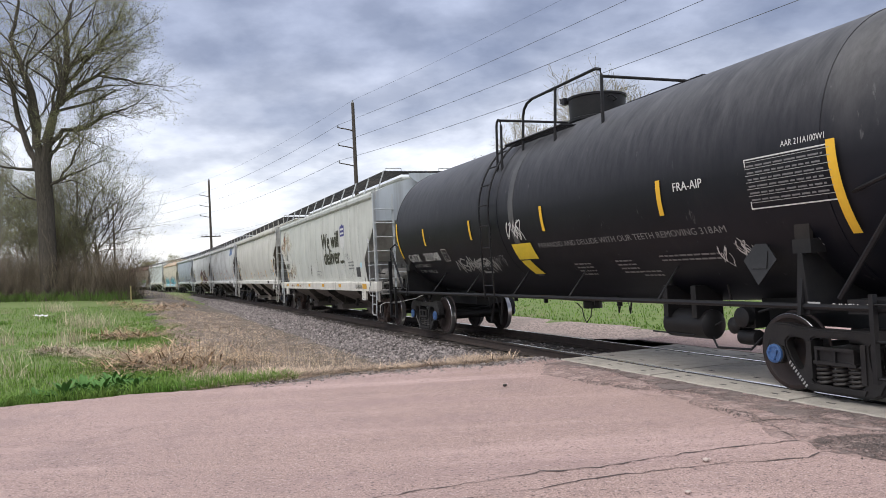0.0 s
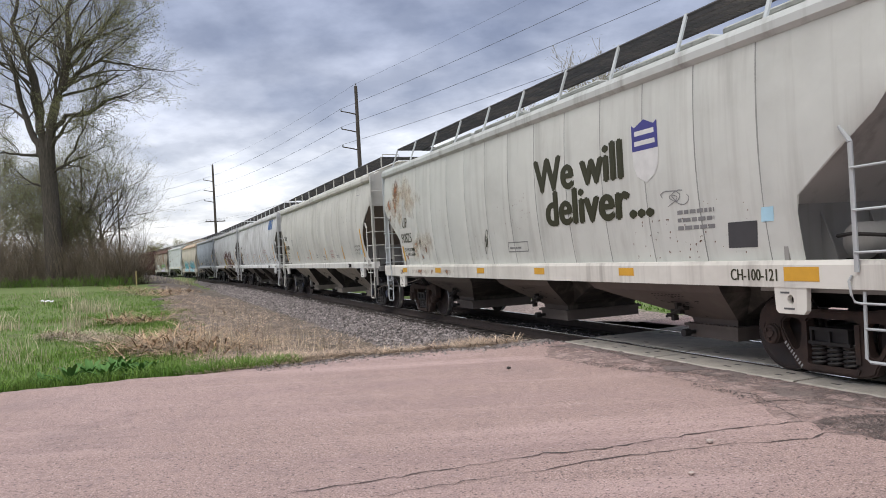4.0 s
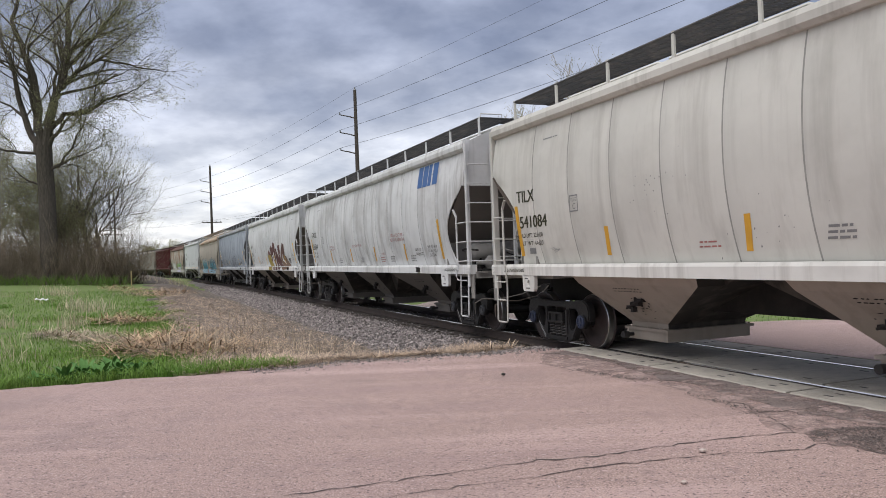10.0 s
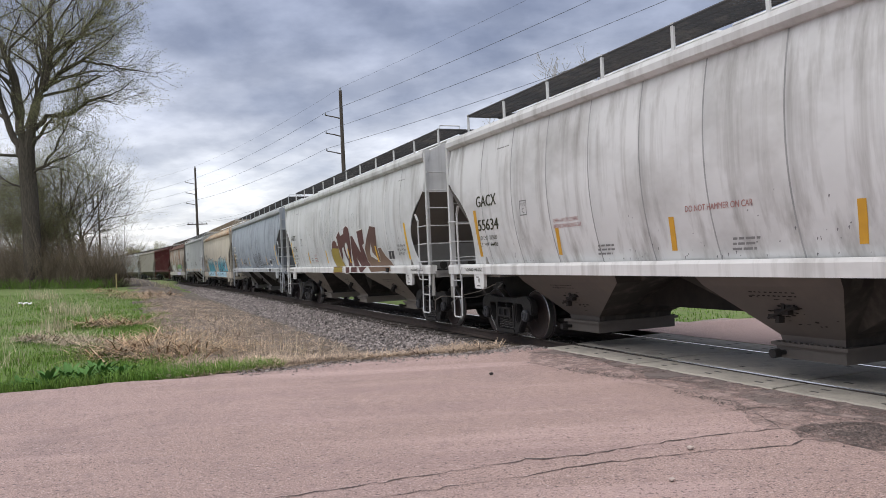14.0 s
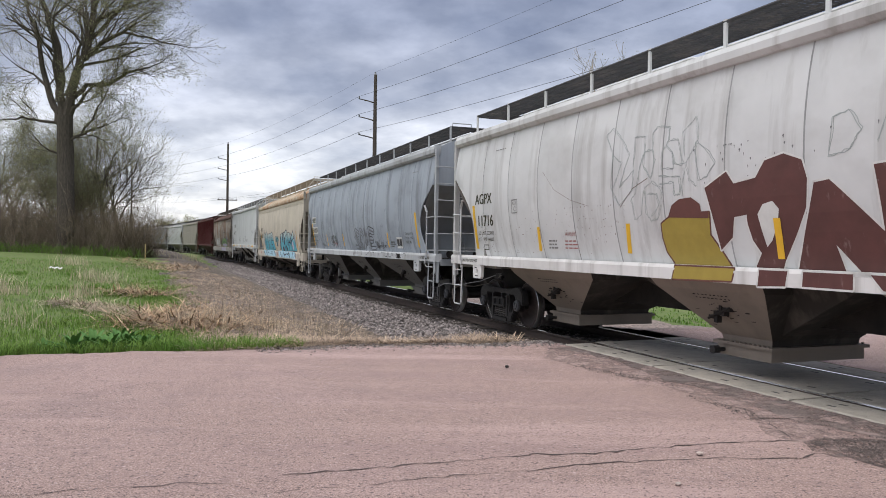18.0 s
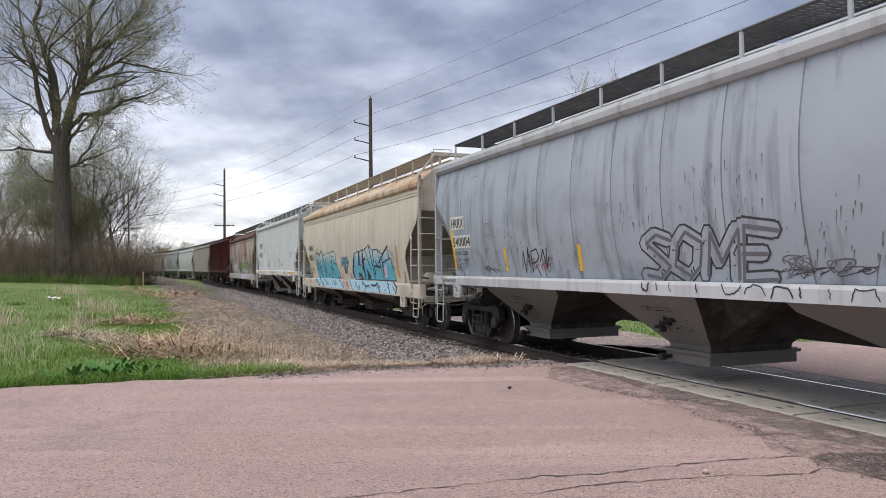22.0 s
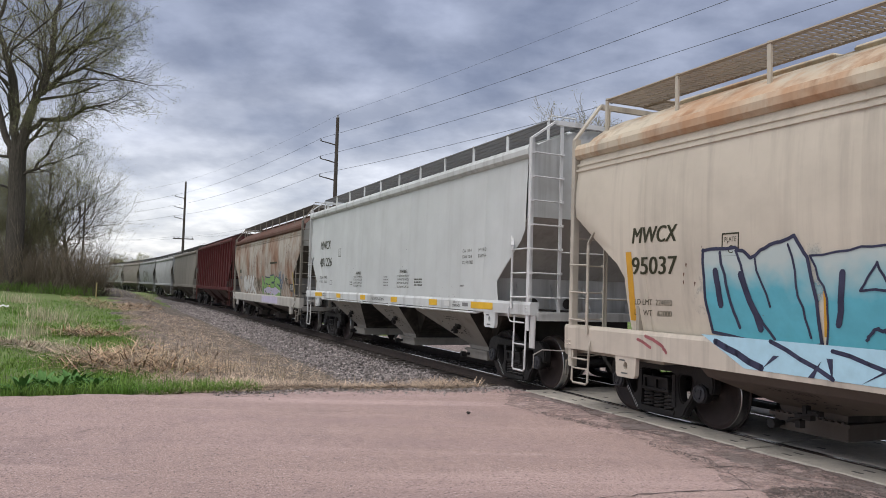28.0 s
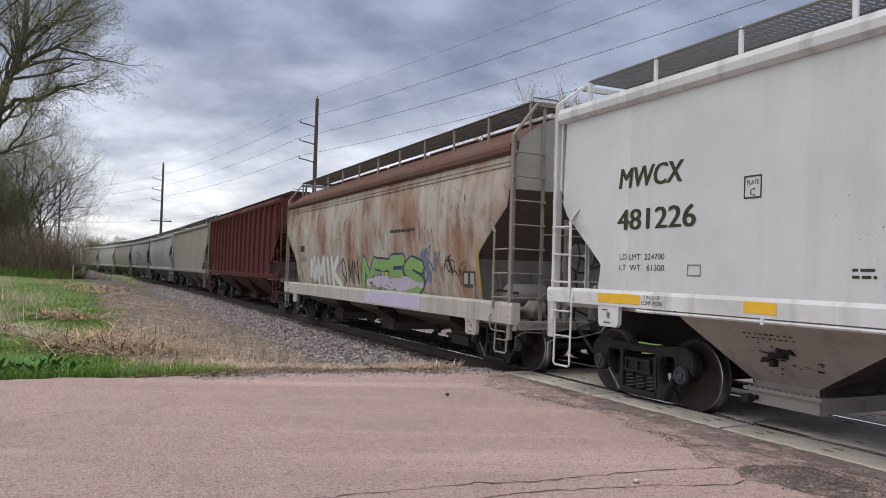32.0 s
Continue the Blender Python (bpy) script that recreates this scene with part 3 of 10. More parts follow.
def crossing_panels():
    """Concrete panels beside and between the rails, each one a piece."""
    base = tagged(strip("crossing", -1.43, 1.43, 14.0, 42.35, -0.045, M["flange"], 1.0, thick=0.2), "concrete panel level crossing with dark flangeways", "crossing", kind="structure")
    for a, b, first in ((0.835, 1.365, 41.95), (-0.66, 0.66, 42.1), (-1.365, -0.835, 42.3)):
        s1 = first
        while s1 > 14.5:
            s0 = s1 - 2.42
            bm = bmesh.new()
            n = 6
            rings = []
            for k in range(n + 1):
                s_ = s0 + (s1 - s0) * k / n
                ring = []
                for o, z in ((a, -0.12), (a, -0.012), (a + 0.02, 0.0), (b - 0.02, 0.0), (b, -0.012), (b, -0.12)):
                    x, y, _, _ = on_track(s_, o)
                    ring.append(bm.verts.new((x, y, z + 0.003)))
                rings.append(ring)
            for r0, r1 in zip(rings, rings[1:]):
                for q in range(5):
                    bm.faces.new((r0[q], r0[q + 1], r1[q + 1], r1[q]))
            bm.faces.new(rings[0][::-1]); bm.faces.new(rings[-1])
            panel = part("concrete_panel", bm, M["concrete"], base)
            # lag-screw pockets
            for o in (a + 0.18, b - 0.18):
                for f_ in (0.15, 0.5, 0.85):
                    bm = bmesh.new()
                    x, y, dx, dy = on_track(s0 + (s1 - s0) * f_, o)
                    box(bm, -0.055, 0.055, -0.02, 0.02, 0.0, 0.005, Matrix.Translation((x, y, 0)) @ Matrix.Rotation(math.atan2(dy, dx), 4, "Z"))
                    part("lag_pocket", bm, M["flange"], panel)
            s1 = s0 - 0.05
    return base


def patch(name, pts, m, parent, z=0.008):
    """Thin irregular repair on the road between corners of the plan."""
    r = np.random.default_rng(int(abs(pts[0][0]) * 31))
    loop = []
    for (o0, a0), (o1, a1) in zip(pts, pts[1:] + pts[:1]):
        k = max(2, int(math.hypot(o1 - o0, a1 - a0) / 0.12))
        loop += [(o0 + (o1 - o0) * q / k + r.normal(0, 0.022), a0 + (a1 - a0) * q / k + r.normal(0, 0.022)) for q in range(k)]
    bm = bmesh.new()
    vs = []
    for x, y in loop:
        vs.append(bm.verts.new((x, y, z)))
    bmesh.ops.triangulate(bm, faces=[bm.faces.new(vs)])
    for f in bm.faces:
        if f.normal.z < 0:
            f.normal_flip()
    return part(name, bm, m, parent, recalc=False)


def pebble(name, x, y, r, m, label):
    bm = bmesh.new()
    bmesh.ops.create_icosphere(bm, subdivisions=1, radius=r)
    for v in bm.verts:
        v.co *= 0.7 + 0.6 * random.random()
        v.co.z = v.co.z * 0.6 + r * 0.45
    ob = part(name, bm, m)
    ob.location = (x, y, 0.004)
    return tagged(ob, label, "stone")


def litter_bed():
    """Bare brown soil and dead thatch between meadow and ballast."""
    S_ = np.concatenate([np.arange(42.3, 80, 0.3), np.arange(80, 130, 1.0)])
    O_ = np.linspace(2.9, 7.2, 15)
    v, f = [], []
    for s_ in S_:
        for j, o in enumerate(O_):
            oo = o + (0.45 * math.sin(s_ * 0.9) + 0.3 * math.sin(s_ * 2.3 + 1)) * smooth01(o, 5, 7)
            ss = max(s_, float(road_edge(np.array(oo))) + 0.02)
            x, y, _, _ = on_track(ss, oo)
            h = float(height(np.array(oo), np.array(ss)))
            edge = 0.045 if 0 < j < len(O_) - 1 else -0.05
            v.append((x, y, h + edge + rng.normal(0, 0.012)))
    k = len(O_)
    for i in range(len(S_) - 1):
        for j in range(k - 1):
            f.append((i * k + j, (i + 1) * k + j, (i + 1) * k + j + 1, i * k + j + 1))
    m = mat("dead thatch and soil", (0.125, 0.10, 0.082), 0.95, 0, (0.045, 0.036, 0.031), 14, 0.9, 0.15, 30, stain=[((0.31, 0.265, 0.21), 9.0, (0.53, 0.63, 0.8), (1, 1, 1)), ((0.17, 0.15, 0.14), 0.6, (0.5, 0.65, 0.7), (1, 1, 1))])
    return tagged(quads("thatch", v, f, m), "brown dead thatch and bare soil beside the ballast", "soil", kind="structure")


def worn_thin(m, scale=2.6, lo=0.40, hi=0.56):
    """A thin layer worn through in places, so that the road shows."""
    nt = m.node_tree
    tc, no, rg = node(nt, "ShaderNodeTexCoord"), node(nt, "ShaderNodeTexNoise"), node(nt, "ShaderNodeMapRange")
    no.inputs["Scale"].default_value, no.inputs["Detail"].default_value, no.inputs["Roughness"].default_value = scale, 9, 0.72
    rg.inputs[1].default_value, rg.inputs[2].default_value = lo, hi
    nt.links.new(tc.outputs["Object"], no.inputs["Vector"]); nt.links.new(no.outputs["Fac"], rg.inputs[0])
    nt.links.new(rg.outputs[0], nt.nodes["Principled BSDF"].inputs["Alpha"])
    return m


ROAD = road_mat()
CRACK = mat("dark open crack", (0.055, 0.043, 0.040), 0.95, 0, (0.13, 0.10, 0.092), 9, 0.7)
PATCH = mat("worn dark asphalt patch", (0.13, 0.10, 0.092), 0.95, 0, (0.055, 0.045, 0.042), 34, 0.9, 0.08, 45, stain=[((0.30, 0.225, 0.205), 4.0, (0.48, 0.60), (1, 1, 1)), ((0.5, 0.4, 0.37), 40.0, (0.6, 0.66), (1, 1, 1))])
worn_thin(PATCH, 6.0, 0.40, 0.60)
build_ground()
road = road_slab("road", 1.415, 34.0, ROAD, "pink quartzite asphalt road with open cracks")
road_far = road_slab("road_far", -1.40, -40.0, ROAD, "pink asphalt road beyond the crossing")
build_track()
build_bed()
litter_bed()
# oily strip, coloured darker still to carry the shade under the train
tagged(strip("oily_bed", -1.02, 1.02, 42.4, 150.0, -0.212, mat("oily ballast with train shade", (0.045, 0.039, 0.036), 0.9, 0, (0.016, 0.014, 0.014), 18, 1.0, 0.2, 22), 0.7, 0.06, 0.02), "oil-stained ballast between the rails, darkened with painted shade", "ballast", kind="structure")
far_shoulder()
crossing_panels()
OLD = mat("worn greyish asphalt", (0.49, 0.365, 0.333), 0.95, 0, (0.18, 0.128, 0.118), 46, 0.9, 0.06, 60, stain=[((0.26, 0.19, 0.175), 1.3, (0.45, 0.70, 0.65), (1, 1, 1)), ((0.12, 0.095, 0.09), 24.0, (0.57, 0.63, 0.8), (1, 1, 1))])
worn_thin(OLD)
patch("asphalt_patch", [(1.62, 12.75), (1.42, 11.4), (1.65, 10.77), (2.01, 10.17), (2.52, 9.33), (2.93, 8.19), (2.99, 7.45), (2.85, 6.86), (3.04, 6.61), (3.5, 5.4), (4.6, 2.5), (5.5, 0.5), (6.4, 0.9), (5.2, 4.0), (4.22, 6.9), (3.5, 8.8), (2.79, 10.72), (2.0, 12.75)], OLD, road, 0.0022)
patch("asphalt_patch", [(3.04, 6.61), (3.39, 6.84), (3.84, 6.76), (4.0, 6.2), (3.7, 5.6), (3.35, 5.85), (3.2, 6.1), (2.99, 6.32)], PATCH, road, 0.0062)
crack("crack", [(3.01, 6.68), (2.43, 6.57), (1.64, 6.34), (1.18, 6.14), (0.72, 6.09), (-0.2, 5.75), (-1.2, 5.4)], 0.020, road, CRACK)
crack("crack", [(3.18, 6.33), (2.7, 6.09), (2.06, 6.06), (1.31, 5.91), (0.85, 5.75), (0.41, 5.58), (-0.04, 5.45), (-0.47, 5.27), (-1.2, 5.0)], 0.014, road, CRACK)
crack("crack", [(3.01, 6.68), (3.04, 7.06), (3.1, 7.85), (2.92, 8.16)], 0.016, road, CRACK)
crack("crack", [(2.05, 10.4), (2.24, 9.88), (2.57, 9.49), (2.91, 9.58)], 0.022, road, CRACK)
crack("crack", [(1.63, 10.88), (1.9, 11.2), (2.31, 11.65)], 0.020, road, CRACK)
crack("crack", [(-6.5, 7.9), (-4.75, 8.09), (-3.9, 8.19), (-3.57, 8.72), (-3.08, 8.98), (-2.47, 9.47), (-1.5, 10.1)], 0.008, road, CRACK)
crack("crack", [(2.89, 7.47), (3.69, 7.64), (3.98, 7.76), (3.93, 6.9)], 0.014, road, CRACK)
crack("crack", [(-2.27, 9.82), (-1.17, 10.36), (-0.25, 10.33)], 0.005, road, CRACK)
crack("crack", [(-4.2, 4.6), (-2.83, 4.86), (-2.36, 5.02), (-1.74, 5.2), (-1.49, 5.19)], 0.008, road, CRACK)
# darker worn asphalt along the panels
BAND = mat("dirty asphalt beside the panels", (0.25, 0.195, 0.178), 0.95, 0, (0.10, 0.078, 0.072), 46, 0.9, 0.09, 70, stain=[((0.20, 0.165, 0.155), 1.8, (0.45, 0.66, 0.8), (1, 1, 1)), ((0.46, 0.345, 0.315), 2.6, (0.54, 0.66, 0.7), (1, 1, 1))])
worn_thin(BAND, 2.2, 0.38, 0.54)
rb = random.Random(12)
inner = [on_track(s_, 1.42)[:2] for s_ in np.arange(41.6, 20.0, -0.9)]
outer = [on_track(s_, 1.86 + 0.16 * math.sin(s_ * 0.9) + 0.10 * math.sin(s_ * 2.3) + rb.gauss(0, 0.05))[:2] for s_ in np.arange(20.0, 41.9, 0.45)]
patch("asphalt_patch", [tuple(p) for p in inner + outer], BAND, road, 0.0034)
rc = random.Random(4)
for k in range(16):
    u = rc.random()
    a, b = (1.7 + 1.5 * u + rc.uniform(-0.15, 0.45)), (11.6 - 5.0 * u + rc.uniform(-0.3, 0.3))
    d = Vector((0.42, -0.9)) if k % 3 else Vector((0.9, 0.35))
    n_ = 0.25 + 0.45 * rc.random()
    crack("crack", [(a, b), (a + d.x * n_ * 0.5 + rc.gauss(0, 0.05), b + d.y * n_ * 0.5), (a + d.x * n_, b + d.y * n_ + rc.gauss(0, 0.08))], 0.010, road, CRACK)
DARKP = mat("dark pebble", (0.04, 0.035, 0.032), 0.9)
PALEP = mat("pale pebble", (0.5, 0.42, 0.38), 0.9)
pebble("pebble", 0.76, 10.42, 0.032, DARKP, "small dark stone lying on the asphalt")
pebble("pebble", 2.02, 6.15, 0.03, PALEP, "small pale stone lying on the asphalt")
pebble("pebble", 1.62, 5.35, 0.025, PALEP, "small pale stone lying on the asphalt")
def broken_gravel():
    """Small dark and pale stones loosened from the worn hollow and the cracks."""
    r = random.Random(31)
    v, f = [], []
    spots = [(3.62 + r.gauss(0, 0.22), 6.35 + r.gauss(0, 0.20)) for _ in range(1500)] + [(3.9 + r.gauss(0, 0.20), 6.0 + r.gauss(0, 0.3)) for _ in range(700)]
    spots += [(2.75 + 0.3 * u + r.gauss(0, 0.06), 8.6 - 1.1 * u + r.gauss(0, 0.1)) for u in [r.random() for _ in range(260)]]
    spots += [(1.75 + 0.9 * u + r.gauss(0, 0.08), 10.7 - 1.3 * u + r.gauss(0, 0.12)) for u in [r.random() for _ in range(260)]]
    for x, y in spots:
        q, k = 0.004 + 0.009 * r.random() ** 2, len(v)
        a = r.random() * 6.28
        for c in range(4):
            w = q * r.uniform(0.7, 1.3)
            v.append((x + w * math.cos(a + 1.57 * c), y + w * math.sin(a + 1.57 * c), 0.007))
        v.append((x + r.gauss(0, q * 0.3), y + r.gauss(0, q * 0.3), 0.007 + q * 0.9))
        f += [(k, k + 1, k + 4), (k + 1, k + 2, k + 4), (k + 2, k + 3, k + 4), (k + 3, k, k + 4)]
    m = islands(mat("broken asphalt gravel", (0.16, 0.125, 0.115), 0.95, 0, (0.05, 0.042, 0.040), 30, 0.9), 0.6)
    tagged(quads("gravel", v, f, m), "small broken gravel in the worn asphalt", "gravel", kind="stuff")


broken_gravel()

# ---- poles and wires ----
def utility_pole(p, h, arms, facing, cross=None):
    e = tagged(new("utility_pole"), "tall dark timber pole with stand-off arms", "utility pole", "poles along the line")
    e.matrix_basis = pose(p[0], p[1], p[2], 0, 0, facing)
    bm = bmesh.new()
    tube(bm, [(0, 0, -0.5), (0, 0, h * 0.5), (0, 0, h)], 0.21, 10, 0.125)
    part("shaft", bm, M["pole"], e, smooth=True)
    for z in arms:
        bm = bmesh.new()
        tube(bm, [(0.05, 0, z - 0.28), (-0.6, 0, z - 0.12), (-1.25, 0, z)], 0.055, 6, 0.04)
        a = part("arm", bm, M["pole"], e)
        bm = bmesh.new()
        lathe(bm, [(z - 0.02, 0.03), (z + 0.03, 0.07), (z + 0.06, 0.03), (z + 0.10, 0.07), (z + 0.14, 0.03), (z + 0.17, 0.05)], "z", 8, (-1.25, 0, 0))
        part("insulator", bm, M["insul"], a)
    if cross:
        bm = bmesh.new()
        box(bm, -1.3, 1.3, -0.16, -0.05, cross - 0.06, cross + 0.06)
        c = part("crossarm", bm, M["pole"], e)
        for x in (-1.15, -0.6, 0.6, 1.15):
            bm = bmesh.new()
            lathe(bm, [(cross + 0.06, 0.03), (cross + 0.10, 0.06), (cross + 0.20, 0.045)], "z", 8, (x, -0.1, 0))
            part("insulator", bm, M["insul"], c)
    bm = bmesh.new()
    lathe(bm, [(h - 0.02, 0.135), (h + 0.02, 0.135), (h + 0.10, 0.05), (h + 0.22, 0.06)], "z", 8)
    part("pole_cap", bm, M["insul"], e)
    return e


def wire(a, b, sag, r=0.012, name="power_line"):
    pts = []
    for k in range(25):
        t = k / 24
        p = Vector(a).lerp(Vector(b), t)
        p.z -= sag * 4 * t * (1 - t)
        pts.append(p)
    bm = bmesh.new()
    tube(bm, pts, r, 4)
    return tagged(part(name, bm, M["wire"]), "thin dark overhead wire between poles", "wire", "overhead wires")


POLES = [((23.0, 12.5, 0.0), 15.6), ((-6.45, 60.0, 0.0), 15.0), ((-31.0, 103.0, 0.0), 15.0), ((-62.5, 146.0, 0.0), 17.0)]
POLE_FACING = 14.0
for (p, h) in POLES:
    utility_pole(p, h, [h - 1.95, h - 3.35, h - 4.75], POLE_FACING, cross=(h - 7.6 if p[1] > 61 else None))
for (p, h), (q, k) in zip(POLES, POLES[1:]):
    c, s_ = math.cos(radians(POLE_FACING)), math.sin(radians(POLE_FACING))
    for dz in (1.85, 3.25, 4.65):
        wire((p[0] - 1.25 * c, p[1] - 1.25 * s_, h - dz + 0.1), (q[0] - 1.25 * c, q[1] - 1.25 * s_, k - dz + 0.1), 0.55)
    wire((p[0], p[1], h + 0.22), (q[0], q[1], k + 0.22), 0.45, 0.007)
    if q[1] > 61:
        for dx in (-1.15, 1.15):
            wire((p[0] + dx * c, p[1], h - 7.3), (q[0] + dx * c, q[1], k - 7.3), 0.6, 0.008)

# places of the couplers along the track at the start
GAPS = [34.8, 51.2, 68.2, 85.5, 103.4, 121.0, 138.5, 155.7, 172.0, 188.6, 206.3, 224.5, 242.6, 261.0, 279.5, 298.0, 316.0]

# ---- rail cars: shared running gear ----
WHEEL_R = 0.457
AXLE_AT = 0.83


def filled(bm, loops, y0, y1):
    """Plate with holes: loops of (x, z), first one outer, between y0 and y1."""
    edges = []
    for lp in loops:
        vs = [bm.verts.new((x, y0, z)) for x, z in lp]
        edges += [bm.edges.new((vs[i], vs[(i + 1) % len(vs)])) for i in range(len(vs))]
    r = bmesh.ops.triangle_fill(bm, edges=edges, use_beauty=True, use_dissolve=False)
    faces = [g for g in r["geom"] if isinstance(g, bmesh.types.BMFace)]
    e = bmesh.ops.extrude_face_region(bm, geom=faces)
    bmesh.ops.translate(bm, vec=(0, y1 - y0, 0), verts=[g for g in e["geom"] if isinstance(g, bmesh.types.BMVert)])


def mesh_of(name, bm, *mats, smooth=False):
    bmesh.ops.recalc_face_normals(bm, faces=bm.faces)
    me = bpy.data.meshes.new(name)
    bm.to_mesh(me)
    bm.free()
    for m in mats:
        me.materials.append(m)
    if smooth:
        me.shade_smooth()
    keep_edges(me)
    return me


def side_frame_mesh():
    """Cast truck side: bowed top chord, jaws over the bearings, rounded windows."""
    bm = bmesh.new()
    half = [(0.0, 0.775), (0.30, 0.775), (0.52, 0.79), (0.72, 0.815), (0.88, 0.82), (0.99, 0.795), (1.06, 0.735), (1.10, 0.65), (1.105, 0.56), (1.09, 0.485), (1.05, 0.455),
            (1.015, 0.47), (1.0, 0.54), (0.97, 0.585), (0.90, 0.60), (0.82, 0.585), (0.785, 0.54), (0.77, 0.45), (0.745, 0.385), (0.69, 0.30), (0.61, 0.20), (0.52, 0.125), (0.42, 0.085), (0.30, 0.07), (0.0, 0.07)]
    half = [(x if x < 0.6 else x - 0.059, z) for x, z in half]
    outer = half + [(-x, z) for x, z in half[-2:0:-1]]
    win = [(0.45, 0.655), (0.56, 0.665), (0.64, 0.655), (0.685, 0.61), (0.68, 0.545), (0.63, 0.44), (0.565, 0.335), (0.52, 0.30), (0.475, 0.31), (0.445, 0.36), (0.42, 0.48), (0.415, 0.61)]
    mid = [(-0.27, 0.675), (0.27, 0.675), (0.315, 0.655), (0.33, 0.61), (0.33, 0.24), (0.315, 0.19), (0.27, 0.165), (-0.27, 0.165), (-0.315, 0.19), (-0.33, 0.24), (-0.33, 0.61), (-0.315, 0.655)]
    filled(bm, [outer, win, [(-x, z) for x, z in win[::-1]], mid], 0.925, 1.065)
    bmesh.ops.recalc_face_normals(bm, faces=bm.faces)
    sharp = [e for e in bm.edges if len(e.link_faces) == 2 and e.calc_face_angle(0) > 0.9]
    bmesh.ops.bevel(bm, geom=sharp, offset=0.022, segments=2, affect="EDGES", clamp_overlap=True)
    for f in bm.faces:
        f.smooth = True
    # column guides, spring seat and bearing adapters
    for s_ in (-1, 1):
        box(bm, s_ * 0.31, s_ * 0.37, 0.90, 1.085, 0.22, 0.64)
        box(bm, s_ * AXLE_AT - 0.13, s_ * AXLE_AT + 0.13, 0.93, 1.06, 0.545, 0.635)
    prism(bm, [(-0.33, 0.105), (0.33, 0.105), (0.36, 0.165), (-0.36, 0.165)], 0.90, 1.085)
    return mesh_of("side_frame", bm, M["steel_dark"])


def stencil_mesh():
    """White stencilled marks down one leg of a side frame."""
    bm = bmesh.new()
    for k in range(9):
        u = k / 8
        c = Vector((0.635 - 0.215 * u, 1.0675, 0.37 - 0.245 * u))
        box(bm, -0.010, 0.010, -0.001, 0.001, -0.022, 0.022, Matrix.Translation(c) @ Matrix.Rotation(-0.72, 4, "Y"))
    return mesh_of("stencil", bm, M["stencil"])


def spring_mesh():
    bm = bmesh.new()
    pts = [(0.080 * math.cos(k * 0.785), 0.080 * math.sin(k * 0.785), 0.01 + 0.215 * k / 36) for k in range(37)]
    tube(bm, pts, 0.020, 6)
    pts = [(0.045 * math.cos(k * 0.785), -0.045 * math.sin(k * 0.785), 0.01 + 0.215 * k / 44) for k in range(45)]
    tube(bm, pts, 0.013, 5)
    return mesh_of("spring", bm, M["spring"], smooth=True)


def wheel_mesh():
    bm = bmesh.new()
    R = WHEEL_R
    prof = [(0.03, 0.02), (0.10, 0.02), (0.10, 0.105), (0.075, 0.13), (0.045, 0.20), (0.050, 0.30), (0.066, 0.355), (0.070, 0.385), (0.084, R - 0.058), (0.084, R - 0.010), (0.078, R - 0.002), (0.070, R), (-0.030, R + 0.004), (-0.040, R + 0.026), (-0.050, R + 0.028), (-0.058, R + 0.005), (-0.058, R - 0.07), (-0.025, R - 0.09), (-0.01, 0.20), (-0.06, 0.11), (-0.06, 0.02)]
    mi = [0] * (len(prof) - 1)
    for k in (9, 10, 11):
        mi[k] = 1
    lathe(bm, prof, "y", 56, mi=mi)
    return mesh_of("wheel", bm, M["wheel"], M["tread"])


def cap_mesh(material, rim):
    """Bearing end: dark housing, flat painted cap with a ring and three bolts."""
    bm = bmesh.new()
    lathe(bm, [(-0.13, 0.10), (-0.10, 0.125), (-0.005, 0.125), (0.0, 0.115), (0.0, 0.02)], "y", 24)
    n = len(bm.faces)
    lathe(bm, [(0.001, 0.112), (0.026, 0.110), (0.032, 0.102), (0.032, 0.080), (0.022, 0.076), (0.022, 0.045), (0.034, 0.042), (0.034, 0.01)], "y", 24)
    for k in range(3):
        a = k * 2.094 + 0.4
        lathe(bm, [(0.02, 0.017), (0.046, 0.017), (0.048, 0.010)], "y", 6, (0.061 * math.cos(a), 0, 0.061 * math.sin(a)))
    bm.faces.ensure_lookup_table()
    for f in bm.faces[n:]:
        f.material_index = 1
    return mesh_of("bearing_cap", bm, rim, material)


def axle_mesh():
    bm = bmesh.new()
    lathe(bm, [(-1.0, 0.075), (-0.62, 0.095), (-0.3, 0.08), (0.3, 0.08), (0.62, 0.095), (1.0, 0.075)], "y", 14)
    return mesh_of("axle", bm, M["steel_dark"])


def bolster_mesh():
    bm = bmesh.new()
    box(bm, -0.235, 0.235, -1.07, 1.07, 0.405, 0.57)
    box(bm, -0.16, 0.16, -0.7, 0.7, 0.58, 0.74)
    bmesh.ops.bevel(bm, geom=list(bm.edges), offset=0.02, segments=1, affect="EDGES")
    for s_ in (-1, 1):
        # flanges round the open end pockets, wedges beside them
        box(bm, -0.25, 0.25, s_ * 1.06, s_ * 1.11, 0.55, 0.585)
        box(bm, -0.27, 0.27, s_ * 1.06, s_ * 1.11, 0.395, 0.43)
        for x in (-0.235, 0.0, 0.235):
            box(bm, x - 0.015, x + 0.015, s_ * 1.06, s_ * 1.105, 0.42, 0.56)
    return mesh_of("bolster", bm, M["steel_dark"])


def brake_beam_mesh():
    bm = bmesh.new()
    tube(bm, [(0, -0.72, 0.34), (0, 0.72, 0.34)], 0.04, 6)
    for y in (-0.745, 0.745):
        box(bm, -0.09, 0.02, y - 0.05, y + 0.05, 0.24, 0.52)
    return mesh_of("brake_beam", bm, M["steel_dark"])


